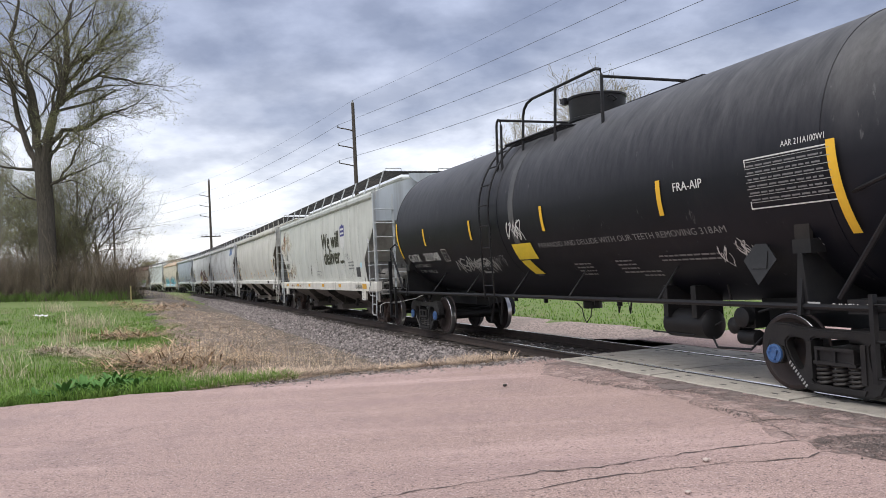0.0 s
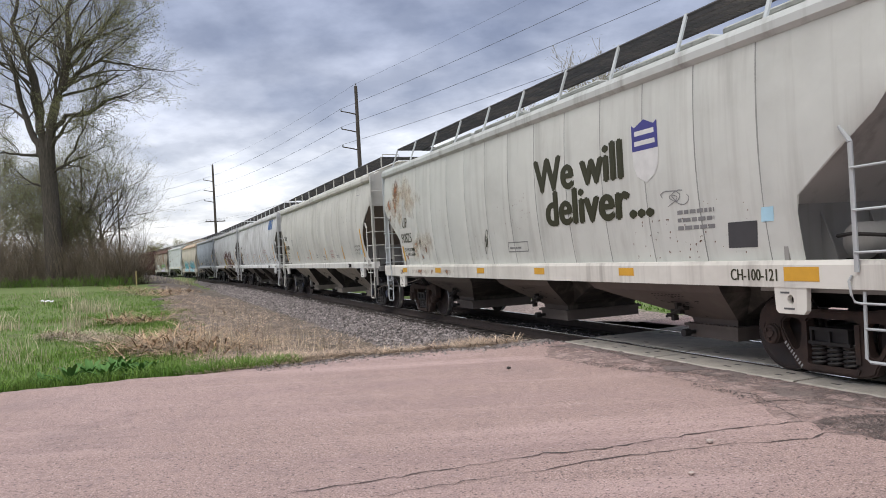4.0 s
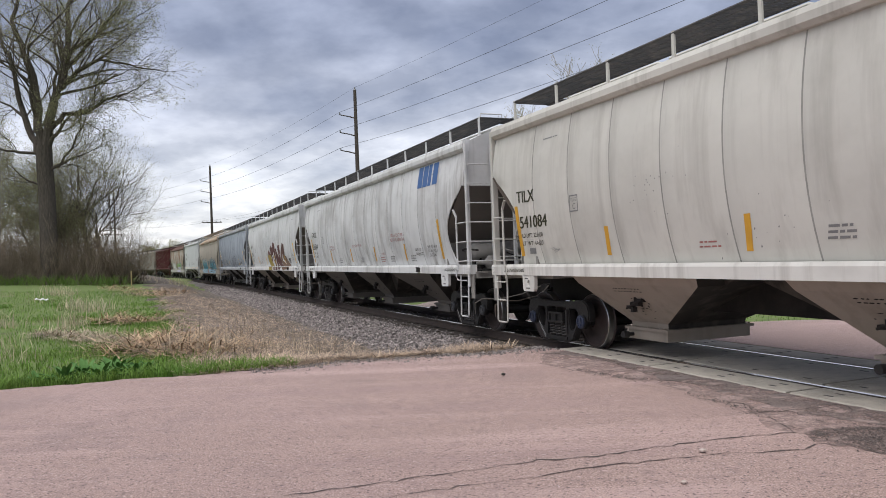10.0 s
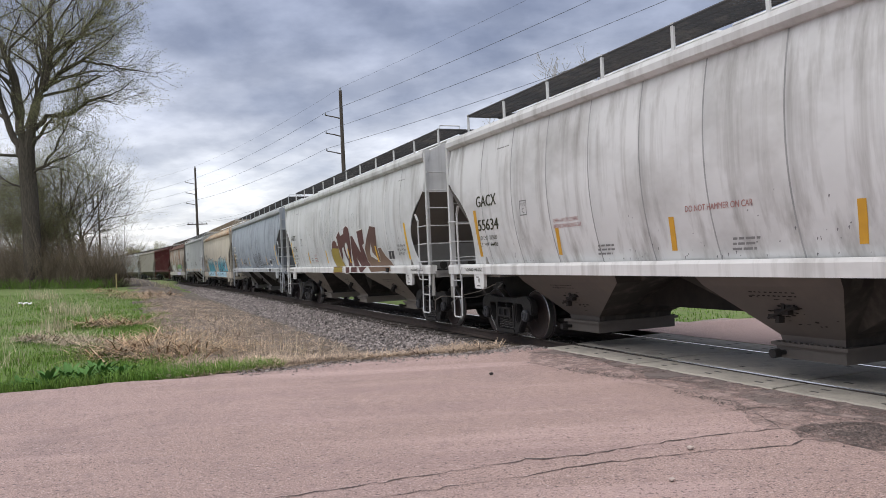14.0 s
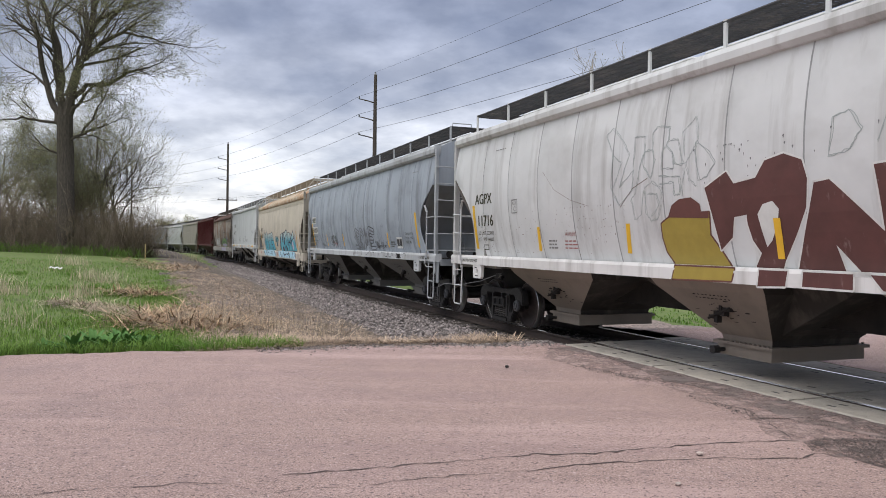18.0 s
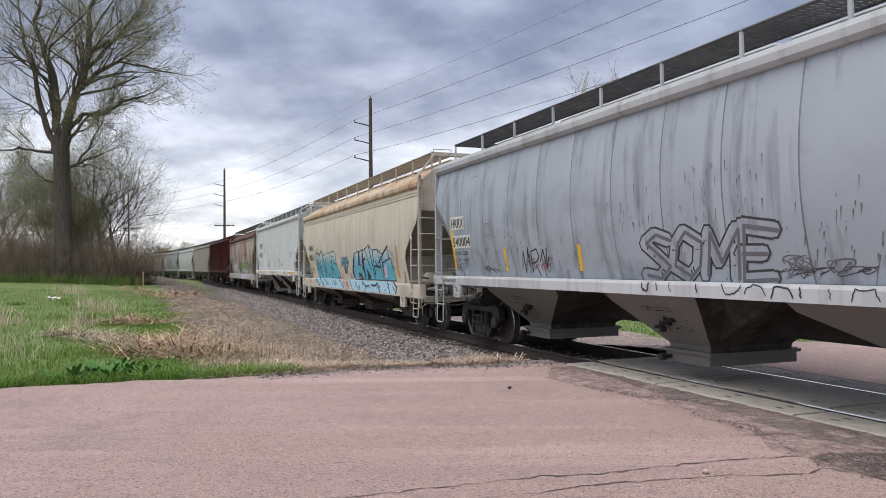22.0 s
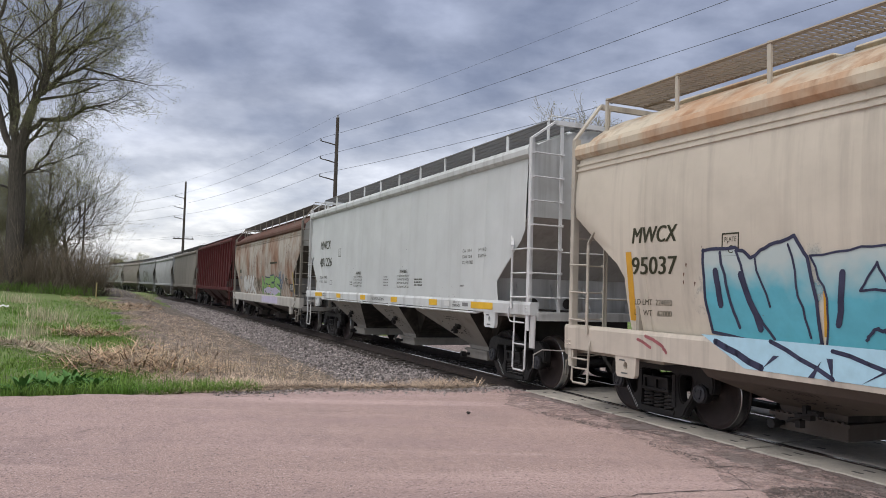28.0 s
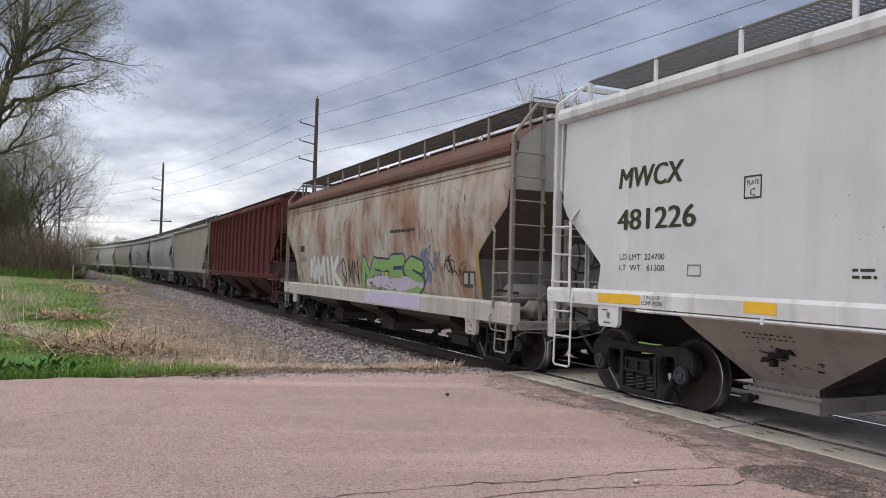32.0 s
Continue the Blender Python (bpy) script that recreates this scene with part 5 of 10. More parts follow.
def hopper_car(s0, s1, label, look_of, cut="arc", ze=3.88, zt=1.44, zb=1.26, half=1.60, bulge=0.05, panels=13, roof=0.42, board_z=4.575, ribs=0, bays=3, cap=None, far=False, lean_posts=False, round_roof=False, bay_low=0.42, tall=False, brake=-1):
    """A covered hopper between coupler places s0 and s1. look_of: paint, sill, dark (slope sheets), bay, metal (ladders), board."""
    P, L = look_of, s1 - s0
    car = tagged(new("hopper_car"), label, "hopper car", "cars of the freight train")
    CARS.append((car, (s0 + s1) / 2, L))
    barrel = (0.06, 0.20, 0.13) if cut == "arc" else ((0.02, 0.10, 0.06) if lean_posts else ((0.03, 0.13, 0.10) if round_roof else None))
    sd = Side(L, ze, zt, half, bulge, cut, barrel=barrel)
    Xe = sd.Xe
    if ribs:
        side_panels(car, sd, 8, P["paint"], 0.0)
        for k in range(ribs):
            x = -Xe + 0.25 + (2 * Xe - 0.5) * k / (ribs - 1)
            zl = next((z for z in np.arange(zt, ze, 0.05) if sd.xe(z) > abs(x) + 0.06), zt)
            bm = bmesh.new()
            box(bm, x - 0.045, x + 0.045, sd.y(2.5) - 0.10, sd.y(2.5) + 0.07, zl, ze)
            part("side_post", bm, P["paint"], car)
    else:
        side_panels(car, sd, panels, P["paint"], seam=P["seam"] if (cut == "arc" or lean_posts) and not far else None)
    # roof
    bm = bmesh.new()
    ys = [1.5 * math.sin(radians(a)) for a in range(-90, 91, 15)]
    zr = lambda y: ze + 0.16 + roof * (1 - (abs(y) / 1.5) ** (2.6 if round_roof else 2.0))
    grid = [[bm.verts.new((x, y, zr(y))) for y in ys] for x in np.linspace(-Xe, Xe, 9)]
    for r0, r1 in zip(grid, grid[1:]):
        for k in range(len(ys) - 1):
            bm.faces.new((r0[k], r1[k], r1[k + 1], r0[k + 1])).smooth = True
    part("roof", bm, P["roof"], car)
    # eave rails
    for s_ in (1, -1):
        bm = bmesh.new()
        prism(bm, [(s_ * (half - 0.13), ze - 0.03), (s_ * (half - 0.02), ze - 0.02), (s_ * (half + 0.030), ze + 0.03), (s_ * (half + 0.032), ze + 0.12), (s_ * (half - 0.005), ze + 0.195), (s_ * (half - 0.06), ze + 0.215), (s_ * (half - 0.16), ze + 0.215)], -Xe - 0.02, Xe + 0.02, "x")
        part("eave_rail", bm, P["roof"], car)
    if round_roof:
        # two mouldings under the eave
        for q in (0.11, 0.19):
            bm = bmesh.new()
            prism(bm, [(sd.y(ze - q) - 0.02, ze - q - 0.025), (sd.y(ze - q) + 0.022, ze - q - 0.02), (sd.y(ze - q) + 0.022, ze - q + 0.015), (sd.y(ze - q) - 0.02, ze - q + 0.025)], -Xe, Xe, "x")
            part("eave_moulding", bm, P["paint"], car)
    # end walls, slope sheets and all that hangs on the ends
    for sg in (1, -1):
        car_end(car, sd, P, sg, zr, ys, zt, zb, ze, half, L, board_z, barrel, far, tall, brake == sg)
    # side sills
    for s_ in (1, -1):
        bm = bmesh.new()
        prism(bm, [(s_ * (half - 0.14), zb), (s_ * (half + 0.02), zb), (s_ * (half + 0.025), zt - 0.03), (s_ * (half + 0.005), zt + 0.015), (s_ * (half - 0.14), zt + 0.015)], -Xe - 0.2, Xe + 0.2, "x")
        part("side_sill", bm, P["sill"], car)
    bm = bmesh.new()
    box(bm, -L / 2 + 0.5, L / 2 - 0.5, -0.33, 0.33, 0.72, zb - 0.02)
    part("centre_sill", bm, M["under"], car)
    # hopper bays with outlet gates
    span = L - 2 * 3.05
    w = span / bays
    for k in range(bays):
        xc = (k - 1) * w * 1.19 if not far else -span / 2 + w * (k + 0.5)
        # how far the outer sheet and the floor ridge reach to either end
        lo, hi = ((1.05, 1.05), (2.0, 0.97), (0.97, 2.0))[0 if k == 1 else (1 if k == 2 else 2)]
        rl, rh = ((2.05, 2.05), (2.3, 1.7), (1.7, 2.3))[0 if k == 1 else (1 if k == 2 else 2)]
        gx = 0.66 if far else 0.48
        bm = bmesh.new()
        rings = []
        arc = not far
        if far:
            lo = hi = w / 2 - 0.03
        for xl, xh, hy, z in ((lo, hi, half - 0.09, zb + 0.02), (lo * 0.95, hi * 0.95, half - 0.20, zb - 0.12), (gx - 0.03, gx - 0.03, 0.74, bay_low + 0.10), (gx - 0.05, gx - 0.05, 0.72, bay_low)):
            rings.append([bm.verts.new((xc + (xh if a > 0 else -xl), b * hy, z)) for a, b in ((-1, -1), (1, -1), (1, 1), (-1, 1))])
        for r0, r1 in zip(rings, rings[1:]):
            for q in (0, 2) if arc else range(4):
                bm.faces.new((r0[q], r0[(q + 1) % 4], r1[(q + 1) % 4], r1[q]))
        bm.faces.new(rings[-1])
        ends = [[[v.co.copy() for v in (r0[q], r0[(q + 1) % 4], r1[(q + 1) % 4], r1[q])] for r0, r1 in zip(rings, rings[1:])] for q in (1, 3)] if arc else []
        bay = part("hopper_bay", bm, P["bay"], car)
        # end sheets: shade between the bays, with some dirt, put into the colour
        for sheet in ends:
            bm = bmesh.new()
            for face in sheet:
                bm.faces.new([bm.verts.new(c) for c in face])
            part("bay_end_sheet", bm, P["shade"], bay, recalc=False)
        if arc:
            # recessed slope sheets that join the bays, coloured near-black for the shade under the floor
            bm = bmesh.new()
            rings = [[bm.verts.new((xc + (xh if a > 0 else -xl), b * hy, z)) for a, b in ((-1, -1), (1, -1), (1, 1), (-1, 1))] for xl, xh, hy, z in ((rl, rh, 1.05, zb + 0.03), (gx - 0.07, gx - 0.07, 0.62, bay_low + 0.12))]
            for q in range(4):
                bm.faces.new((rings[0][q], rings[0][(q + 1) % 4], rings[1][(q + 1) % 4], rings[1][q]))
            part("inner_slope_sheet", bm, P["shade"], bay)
        bm = bmesh.new()
        box(bm, xc - gx, xc + gx, -0.78, 0.78, bay_low - 0.17, bay_low - 0.01)
        box(bm, xc - gx - 0.05, xc + gx + 0.05, -0.82, 0.82, bay_low - 0.02, bay_low + 0.02)
        for q in range(12):
            for s_ in (1, -1):
                xq = xc + (q - 5.5) * gx / 6
                box(bm, xq - 0.014, xq + 0.014, s_ * 0.80 - 0.014, s_ * 0.80 + 0.014, bay_low + 0.02, bay_low + 0.038)
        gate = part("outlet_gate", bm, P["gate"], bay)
        bm = bmesh.new()
        tube(bm, [(xc + gx - 0.12, -0.9, bay_low - 0.10), (xc + gx - 0.12, 0.92, bay_low - 0.10)], 0.03, 8)
        lathe(bm, [(0.88, 0.055), (0.98, 0.055), (0.98, 0.03)], "y", 10, (xc + gx - 0.12, 0, bay_low - 0.10))
        part("gate_shaft", bm, M["steel_dark"], bay)
        if not far:
            a = xc - 0.25 * (k - 1)
            yb_ = half - 0.43
            top, low = Vector((0, half - 0.20, zb - 0.12)), Vector((0, 0.74, bay_low + 0.10))
            run = low - top
            out = Vector((0, -run.z, run.y)).normalized()
            bm = bmesh.new()
            for bx, bz, bw, bh in ((-0.13, 0.055, 0.07, 0.024), (0.0, 0.0, 0.10, 0.028), (0.13, -0.055, 0.06, 0.024), (-0.02, 0.075, 0.025, 0.045), (0.06, -0.085, 0.03, 0.04)):
                box(bm, a + bx - bw, a + bx + bw, yb_ - 0.06, yb_ + 0.02, zb - 0.42 + bz - bh, zb - 0.42 + bz + bh)
            tube(bm, [(a - 0.19, yb_ + 0.02, zb - 0.345), (a + 0.19, yb_ + 0.02, zb - 0.495)], 0.018, 6)
            part("vibrator_bracket", bm, M["under"], bay)
            # worn stencil lines and oily scuffs on the sloped sheet
            mk = random.Random(int(s0 * 10) + k)
            bm = bmesh.new()
            spots = [(a + 0.30 - 0.075 * q + mk.uniform(-0.01, 0.01), 0.10 + 0.07 * row, mk.uniform(0.018, 0.034), 0.011) for row in range(2) for q in range(9)]
            spots += [(a + mk.gauss(0, 0.22), min(0.9, max(0.12, 0.50 + mk.gauss(0, 0.16))), mk.uniform(0.008, 0.05), mk.uniform(0.005, 0.018)) for _ in range(26)]
            for px, u, wx, wu in spots:
                c = top + run * u + out * 0.006
                e = run.normalized() * wu
                tip = mk.uniform(-0.4, 0.4) * wx
                bm.faces.new([bm.verts.new((px + dx, c.y + e.y * q, c.z + e.z * q)) for dx, q in ((-wx, -0.6), (tip, -1.0), (wx, -0.3), (wx * 0.8, 0.8), (-tip * 0.5, 1.0), (-wx * 0.9, 0.5))])
            ob = part("bay_marking", bm, M["under"], bay, recalc=False)
            ob["kind"] = "stuff"
    # walkway on the roof, its posts, hatches
    yb = 1.02
    for s_ in (1, -1):
        grating(car, -Xe + 0.1, Xe - 0.1, min(s_ * 0.45, s_ * 1.15), max(s_ * 0.45, s_ * 1.15), board_z, P["board"], P["board"])
        if far and s_ < 0:
            continue
        k = 11
        for i in range(k):
            x = -Xe + 0.12 + (2 * Xe - 0.24) * i / (k - 1)
            bm = bmesh.new()
            box(bm, x - 0.028, x + 0.028, s_ * 1.15 - 0.015, s_ * 1.15 + 0.015, zr(1.15) - 0.02, board_z + 0.03)
            if s_ > 0 and lean_posts:
                for v in bm.verts:
                    if v.co.z < board_z - 0.05:
                        v.co.y += 0.22
                        v.co.z -= 0.10
            part("board_post", bm, P["metal"], car)
        for sg in (1, -1):
            xa, xb = sorted((sg * (Xe - 0.08), sg * (Xe - 0.55)))
            if s_ > 0:
                grating(car, xa, xb, -0.42, 0.42, board_z - 0.005, P["board"], P["board"])
        bm = bmesh.new()
        tube(bm, [(-Xe + 0.12, s_ * 0.6, board_z), (-Xe + 0.12, s_ * 0.6, board_z + 0.10), (-Xe + 0.12, s_ * 1.1, board_z + 0.10), (-Xe + 0.12, s_ * 1.1, board_z)], 0.014, 6)
        part("roof_handhold", bm, P["metal"], car)
    bm = bmesh.new()
    box(bm, -Xe + 0.6, Xe - 0.6, -0.34, 0.34, zr(0) - 0.06, zr(0) + 0.07)
    hatch_base = part("hatch_coaming", bm, P["roof"], car)
    for k in range(5):
        x = -Xe + 0.7 + (2 * Xe - 1.4) * (k + 0.5) / 5
        bm = bmesh.new()
        box(bm, x - (Xe - 0.9) / 5.3, x + (Xe - 0.9) / 5.3, -0.38, 0.38, zr(0) + 0.05, max(zr(0) + 0.12, board_z - 0.05))
        bmesh.ops.bevel(bm, geom=list(bm.edges), offset=0.03, segments=1, affect="EDGES")
        part("hatch_cover", bm, P["roof"], hatch_base)
    for sg in (1, -1):
        truck(car, sg * (L / 2 - 1.98), cap or CAP_DARK)
    return car, sd
# ---- tank car ----
class TankSide:
    def __init__(self, R, zc):
        self.R, self.zc = R, zc

    def y(self, z):
        return math.sqrt(max(0.01, self.R ** 2 - (z - self.zc) ** 2))

    def at(self, x, z, lift=0.0):
        v = Vector((0, self.y(z), z - self.zc)).normalized() * (self.R + (0.009 + lift if lift else 0))
        return Vector((x, v.y, v.z + self.zc))


def dust_and_sheen(m, z0, z1, col):
    """Pale dust on the upper shell, run down in broken streaks, with the sky's sheen painted in."""
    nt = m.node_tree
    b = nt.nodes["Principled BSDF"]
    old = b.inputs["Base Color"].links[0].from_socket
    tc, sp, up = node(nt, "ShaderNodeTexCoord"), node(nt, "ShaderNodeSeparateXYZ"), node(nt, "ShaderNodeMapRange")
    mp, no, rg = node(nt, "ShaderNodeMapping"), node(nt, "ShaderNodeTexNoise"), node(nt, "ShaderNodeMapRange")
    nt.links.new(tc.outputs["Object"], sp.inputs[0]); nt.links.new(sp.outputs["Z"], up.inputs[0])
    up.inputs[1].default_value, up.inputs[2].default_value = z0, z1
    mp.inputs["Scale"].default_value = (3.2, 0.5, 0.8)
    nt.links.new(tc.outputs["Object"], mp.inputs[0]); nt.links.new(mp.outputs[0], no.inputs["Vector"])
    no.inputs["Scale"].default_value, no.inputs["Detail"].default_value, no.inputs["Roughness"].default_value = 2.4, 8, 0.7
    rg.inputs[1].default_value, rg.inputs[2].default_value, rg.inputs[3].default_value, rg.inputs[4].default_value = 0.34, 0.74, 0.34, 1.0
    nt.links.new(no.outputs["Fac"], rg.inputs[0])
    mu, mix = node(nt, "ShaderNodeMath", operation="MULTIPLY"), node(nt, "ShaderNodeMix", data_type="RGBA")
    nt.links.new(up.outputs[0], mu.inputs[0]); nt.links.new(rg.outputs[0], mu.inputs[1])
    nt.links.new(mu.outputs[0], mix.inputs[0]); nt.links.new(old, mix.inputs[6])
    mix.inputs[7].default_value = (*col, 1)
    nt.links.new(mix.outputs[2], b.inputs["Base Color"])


def tank_car(s0, s1):
    L = s1 - s0
    car = tagged(new("tank_car"), "black tank car with yellow stripes and white chalk writing", "tank car", "cars of the freight train")
    CARS.append((car, (s0 + s1) / 2, L))
    black = mat("dusty black tank paint", (0.0066, 0.0074, 0.0112), 0.46, 0, (0.0105, 0.0112, 0.016), 1.2, 0.8, 0.008, 4,
                stain=[((0.026, 0.026, 0.027), 1.0, (0.60, 0.84, 0.4), (4, 4, 0.4)), ((0.020, 0.020, 0.021), 0.5, (0.55, 0.8, 0.45), (1, 1, 1)), ((0.14, 0.14, 0.14), 9.0, (0.66, 0.74, 0.5), (1, 1, 0.25))], spec=0.22)
    # paler upwards: dust and the sheen of the sky share one colour
    dust_and_sheen(black, 2.55, 4.30, (0.15, 0.15, 0.155))
    iron = mat("black ironwork", (0.0085, 0.0088, 0.0105), 0.5, 0, (0.019, 0.018, 0.0175), 6, 0.6, spec=0.3)
    R, zc, Xh = 1.60, 2.665, 6.75
    sd = TankSide(R, zc)
    bm = bmesh.new()
    prof = [(-Xh - 0.85 * math.sin(radians(a)), max(0.02, R * math.cos(radians(a)))) for a in (90, 80, 68, 56, 44, 32, 20, 10)]
    prof += [(-Xh, R)] + [(x, R) for x in np.arange(-Xh + 0.6, Xh - 0.3, 0.6)] + [(Xh, R)] + [(-x, r) for x, r in prof[7::-1]]
    lathe(bm, prof, "x", 72, (0, 0, zc))
    # the belly slopes down to the outlet at mid-length
    for v in bm.verts:
        v.co.z -= 0.20 * max(0.0, 1 - abs(v.co.x) / 6.6) * min(1.0, max(0.0, (1.42 - v.co.z) / 0.30))
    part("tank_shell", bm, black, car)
    # jacket joint bands, proud of the shell
    for x, wd in ((-Xh, 0.05), (0.1, 0.20), (0.72, 0.09), (Xh, 0.05)):
        bm = bmesh.new()
        lathe(bm, [(x - wd / 2, R - 0.03), (x - wd / 2, R + 0.006), (x + wd / 2, R + 0.006), (x + wd / 2, R - 0.03)], "x", 64, (0, 0, zc))
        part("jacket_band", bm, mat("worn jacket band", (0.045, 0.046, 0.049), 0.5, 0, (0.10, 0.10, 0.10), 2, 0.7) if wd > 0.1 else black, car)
    # bonnet
    bm = bmesh.new()
    lathe(bm, [(4.08, 0.50), (4.20, 0.50), (4.21, 0.535), (4.26, 0.535), (4.27, 0.51), (4.62, 0.525), (4.63, 0.545), (4.665, 0.545), (4.68, 0.49), (4.685, 0.05)], "z", 32, (-0.5, 0, 0))
    dome = part("bonnet", bm, iron, car)
    bm = bmesh.new()
    box(bm, -0.21, -0.11, 0.42, 0.52, 4.58, 4.70)
    tube(bm, [(-0.16, 0.46, 4.62), (-0.06, 0.50, 4.64), (-0.04, 0.50, 4.71)], 0.022, 6)
    part("bonnet_latch", bm, iron, dome)
    bm = bmesh.new()
    tube(bm, [(-1.03, 0.12, 4.56), (-1.13, 0.12, 4.57), (-1.13, 0.0, 4.50), (-1.03, 0.0, 4.49)], 0.014, 6)
    part("bonnet_handle", bm, iron, dome)
    # platform and its railing
    for s_ in (1, -1):
        grating(car, -1.05, 1.10, min(s_ * 0.62, s_ * 1.12), max(s_ * 0.62, s_ * 1.12), 4.02, iron, iron)
        bm = bmesh.new()
        tube(bm, [(0.38, s_ * 1.12, 3.80), (0.38, s_ * 1.08, 4.46), (0.33, s_ * 1.08, 4.58), (0.20, s_ * 1.08, 4.67), (0.0, s_ * 1.08, 4.71), (-2.12, s_ * 1.08, 4.72), (-2.24, s_ * 1.08, 4.68), (-2.28, s_ * 1.08, 4.58), (-2.28, s_ * 1.10, 3.80)], 0.027, 8)
        part("railing", bm, iron, car)
        bm = bmesh.new()
        tube(bm, [(-0.85, s_ * 1.14, 3.76), (-0.85, s_ * 1.08, 4.71)], 0.027, 8)
        part("railing_post", bm, iron, car)
        # arched handhold at the head of the ladder
        bm = bmesh.new()
        tube(bm, [(1.02, s_ * 1.36, 3.46), (1.02, s_ * 1.34, 4.36), (0.99, s_ * 1.34, 4.46), (0.92, s_ * 1.34, 4.49), (0.85, s_ * 1.34, 4.46), (0.82, s_ * 1.34, 4.36), (0.82, s_ * 1.36, 3.46)], 0.026, 8)
        part("handhold", bm, iron, car)
    for x, z in ((0.92, 4.48), (-2.28, 4.56)):
        bm = bmesh.new()
        tube(bm, [(x, 1.10 if x < 0 else 1.34, z), (x, -1.10 if x < 0 else -1.34, z)], 0.025, 8)
        part("end_railing", bm, iron, car)
    # side ladder following the shell
    for s_ in (1, -1):
        bm = bmesh.new()
        for x in (0.85, 1.28):
            pts = [(x, s_ * (R + 0.10) * math.cos(radians(a)), zc + (R + 0.10) * math.sin(radians(a))) for a in range(56, -11, -6)]
            pts += [(x, s_ * (R + 0.09), 2.2), (x, s_ * (R + 0.05), 1.03)]
            tube(bm, pts, 0.020, 6)
        lad = part("ladder", bm, iron, car)
        for k in range(5):
            a = 46 - k * 13.5
            bm = bmesh.new()
            p = [(x, s_ * (R + 0.10) * math.cos(radians(a)), zc + (R + 0.10) * math.sin(radians(a))) for x in (0.85, 1.28)] if a > -12 else []
            if p:
                tube(bm, p, 0.015, 6)
                part("rung", bm, iron, lad)
            else:
                bm.free()
        for z in (2.0, 1.62, 1.26):
            bm = bmesh.new()
            tube(bm, [(0.85, s_ * (R + 0.06), z), (1.28, s_ * (R + 0.06), z)], 0.015, 6)
            part("rung", bm, iron, lad)
        # long side rod and its props
        bm = bmesh.new()
        tube(bm, [(-8.0, s_ * 1.50, 1.06), (8.0, s_ * 1.50, 1.06)], 0.033, 8)
        part("side_rod", bm, iron, car)
        for x in (-3.9, -1.6, 0.4, 2.6, 4.6):
            bm = bmesh.new()
            tube(bm, [(x, s_ * 1.50, 1.05), (x, s_ * 1.10, 1.52)], 0.014, 6)
            part("rod_prop", bm, iron, car)
    # stub sills, bolsters and saddles
    for sg in (1, -1):
        xb = sg * (L / 2 - 1.85)
        bm = bmesh.new()
        box(bm, sg * 4.6, sg * (L / 2 - 0.35), -0.34, 0.34, 0.72, 1.24)
        part("stub_sill", bm, iron, car)
        bm = bmesh.new()
        box(bm, sg * (L / 2 - 1.3), sg * (L / 2 - 0.45), -1.5, 1.5, 1.0, 1.14)
        part("end_platform", bm, iron, car)
        for s_ in (1, -1):
            bm = bmesh.new()
            prism(bm, [(s_ * 0.30, 0.95), (s_ * 1.50, 0.98), (s_ * 1.53, 1.12), (s_ * 1.44, 1.66), (s_ * 1.34, 1.66), (s_ * 0.9, 1.30), (s_ * 0.6, 1.25)], xb - 0.03, xb + 0.03, "x")
            prism(bm, [(s_ * 1.40, 0.97), (s_ * 1.56, 0.97), (s_ * 1.54, 1.12), (s_ * 1.45, 1.66), (s_ * 1.40, 1.66)], xb - 0.022, xb + 0.022, "x")
            prism(bm, [(xb - 0.09, 0.98), (xb + 0.09, 0.98), (xb + 0.03, 1.62), (xb - 0.03, 1.62)], s_ * 1.47, s_ * 1.50)
            part("saddle", bm, iron, car)
            bm = bmesh.new()
            box(bm, xb - 0.12, xb + 0.12, s_ * 1.37 - 0.12, s_ * 1.37 + 0.10, 1.62, 1.77)
            part("saddle_cap", bm, iron, car)
            bm = bmesh.new()
            box(bm, xb - 0.07, xb + 0.13, s_ * 1.40 - 0.03, s_ * 1.40 + 0.02, 1.77, 2.02)
            part("placard_board", bm, M["under"], car)
            bm = bmesh.new()
            tube(bm, [(sg * (L / 2 - 0.55), s_ * 1.5, 1.1), (sg * (L / 2 - 0.55), s_ * 1.5, 2.25), (sg * (L / 2 - 0.75), s_ * 1.42, 2.35), (xb + sg * 0.3, s_ * 1.45, 2.1)], 0.022, 6)
            tube(bm, [(sg * (L / 2 - 0.6), s_ * 1.5, 2.2), (xb + sg * 0.45, s_ * 1.48, 1.15)], 0.03, 6)
            part("corner_handrail", bm, iron, car)
            ladder(car, ((sg * (L / 2 - 0.55), s_ * 1.55, 0.35), (sg * (L / 2 - 0.55), s_ * 1.55, 1.9)), ((sg * (L / 2 - 0.98), s_ * 1.55, 0.35), (sg * (L / 2 - 0.98), s_ * 1.55, 1.2)), [0.4, 0.75, 1.1], 0.014, iron, "step_ladder")
        coupler(car, sg * L / 2, sg)
        truck(car, xb, CAP_BLUE)
    bm = bmesh.new()
    lathe(bm, [(-0.48, 0.05), (-0.46, 0.15), (-0.41, 0.205), (0.41, 0.205), (0.46, 0.15), (0.48, 0.05)], "x", 20, (-3.72, 0.75, 0.70))
    part("air_reservoir", bm, iron, car)
    for x in (-4.02, -3.42):
        bm = bmesh.new()
        box(bm, x - 0.05, x + 0.05, 0.52, 0.98, 0.80, 1.24)
        part("reservoir_hanger", bm, iron, car)
    bm = bmesh.new()
    box(bm, -4.98, -4.72, 0.60, 0.84, 0.70, 0.98)
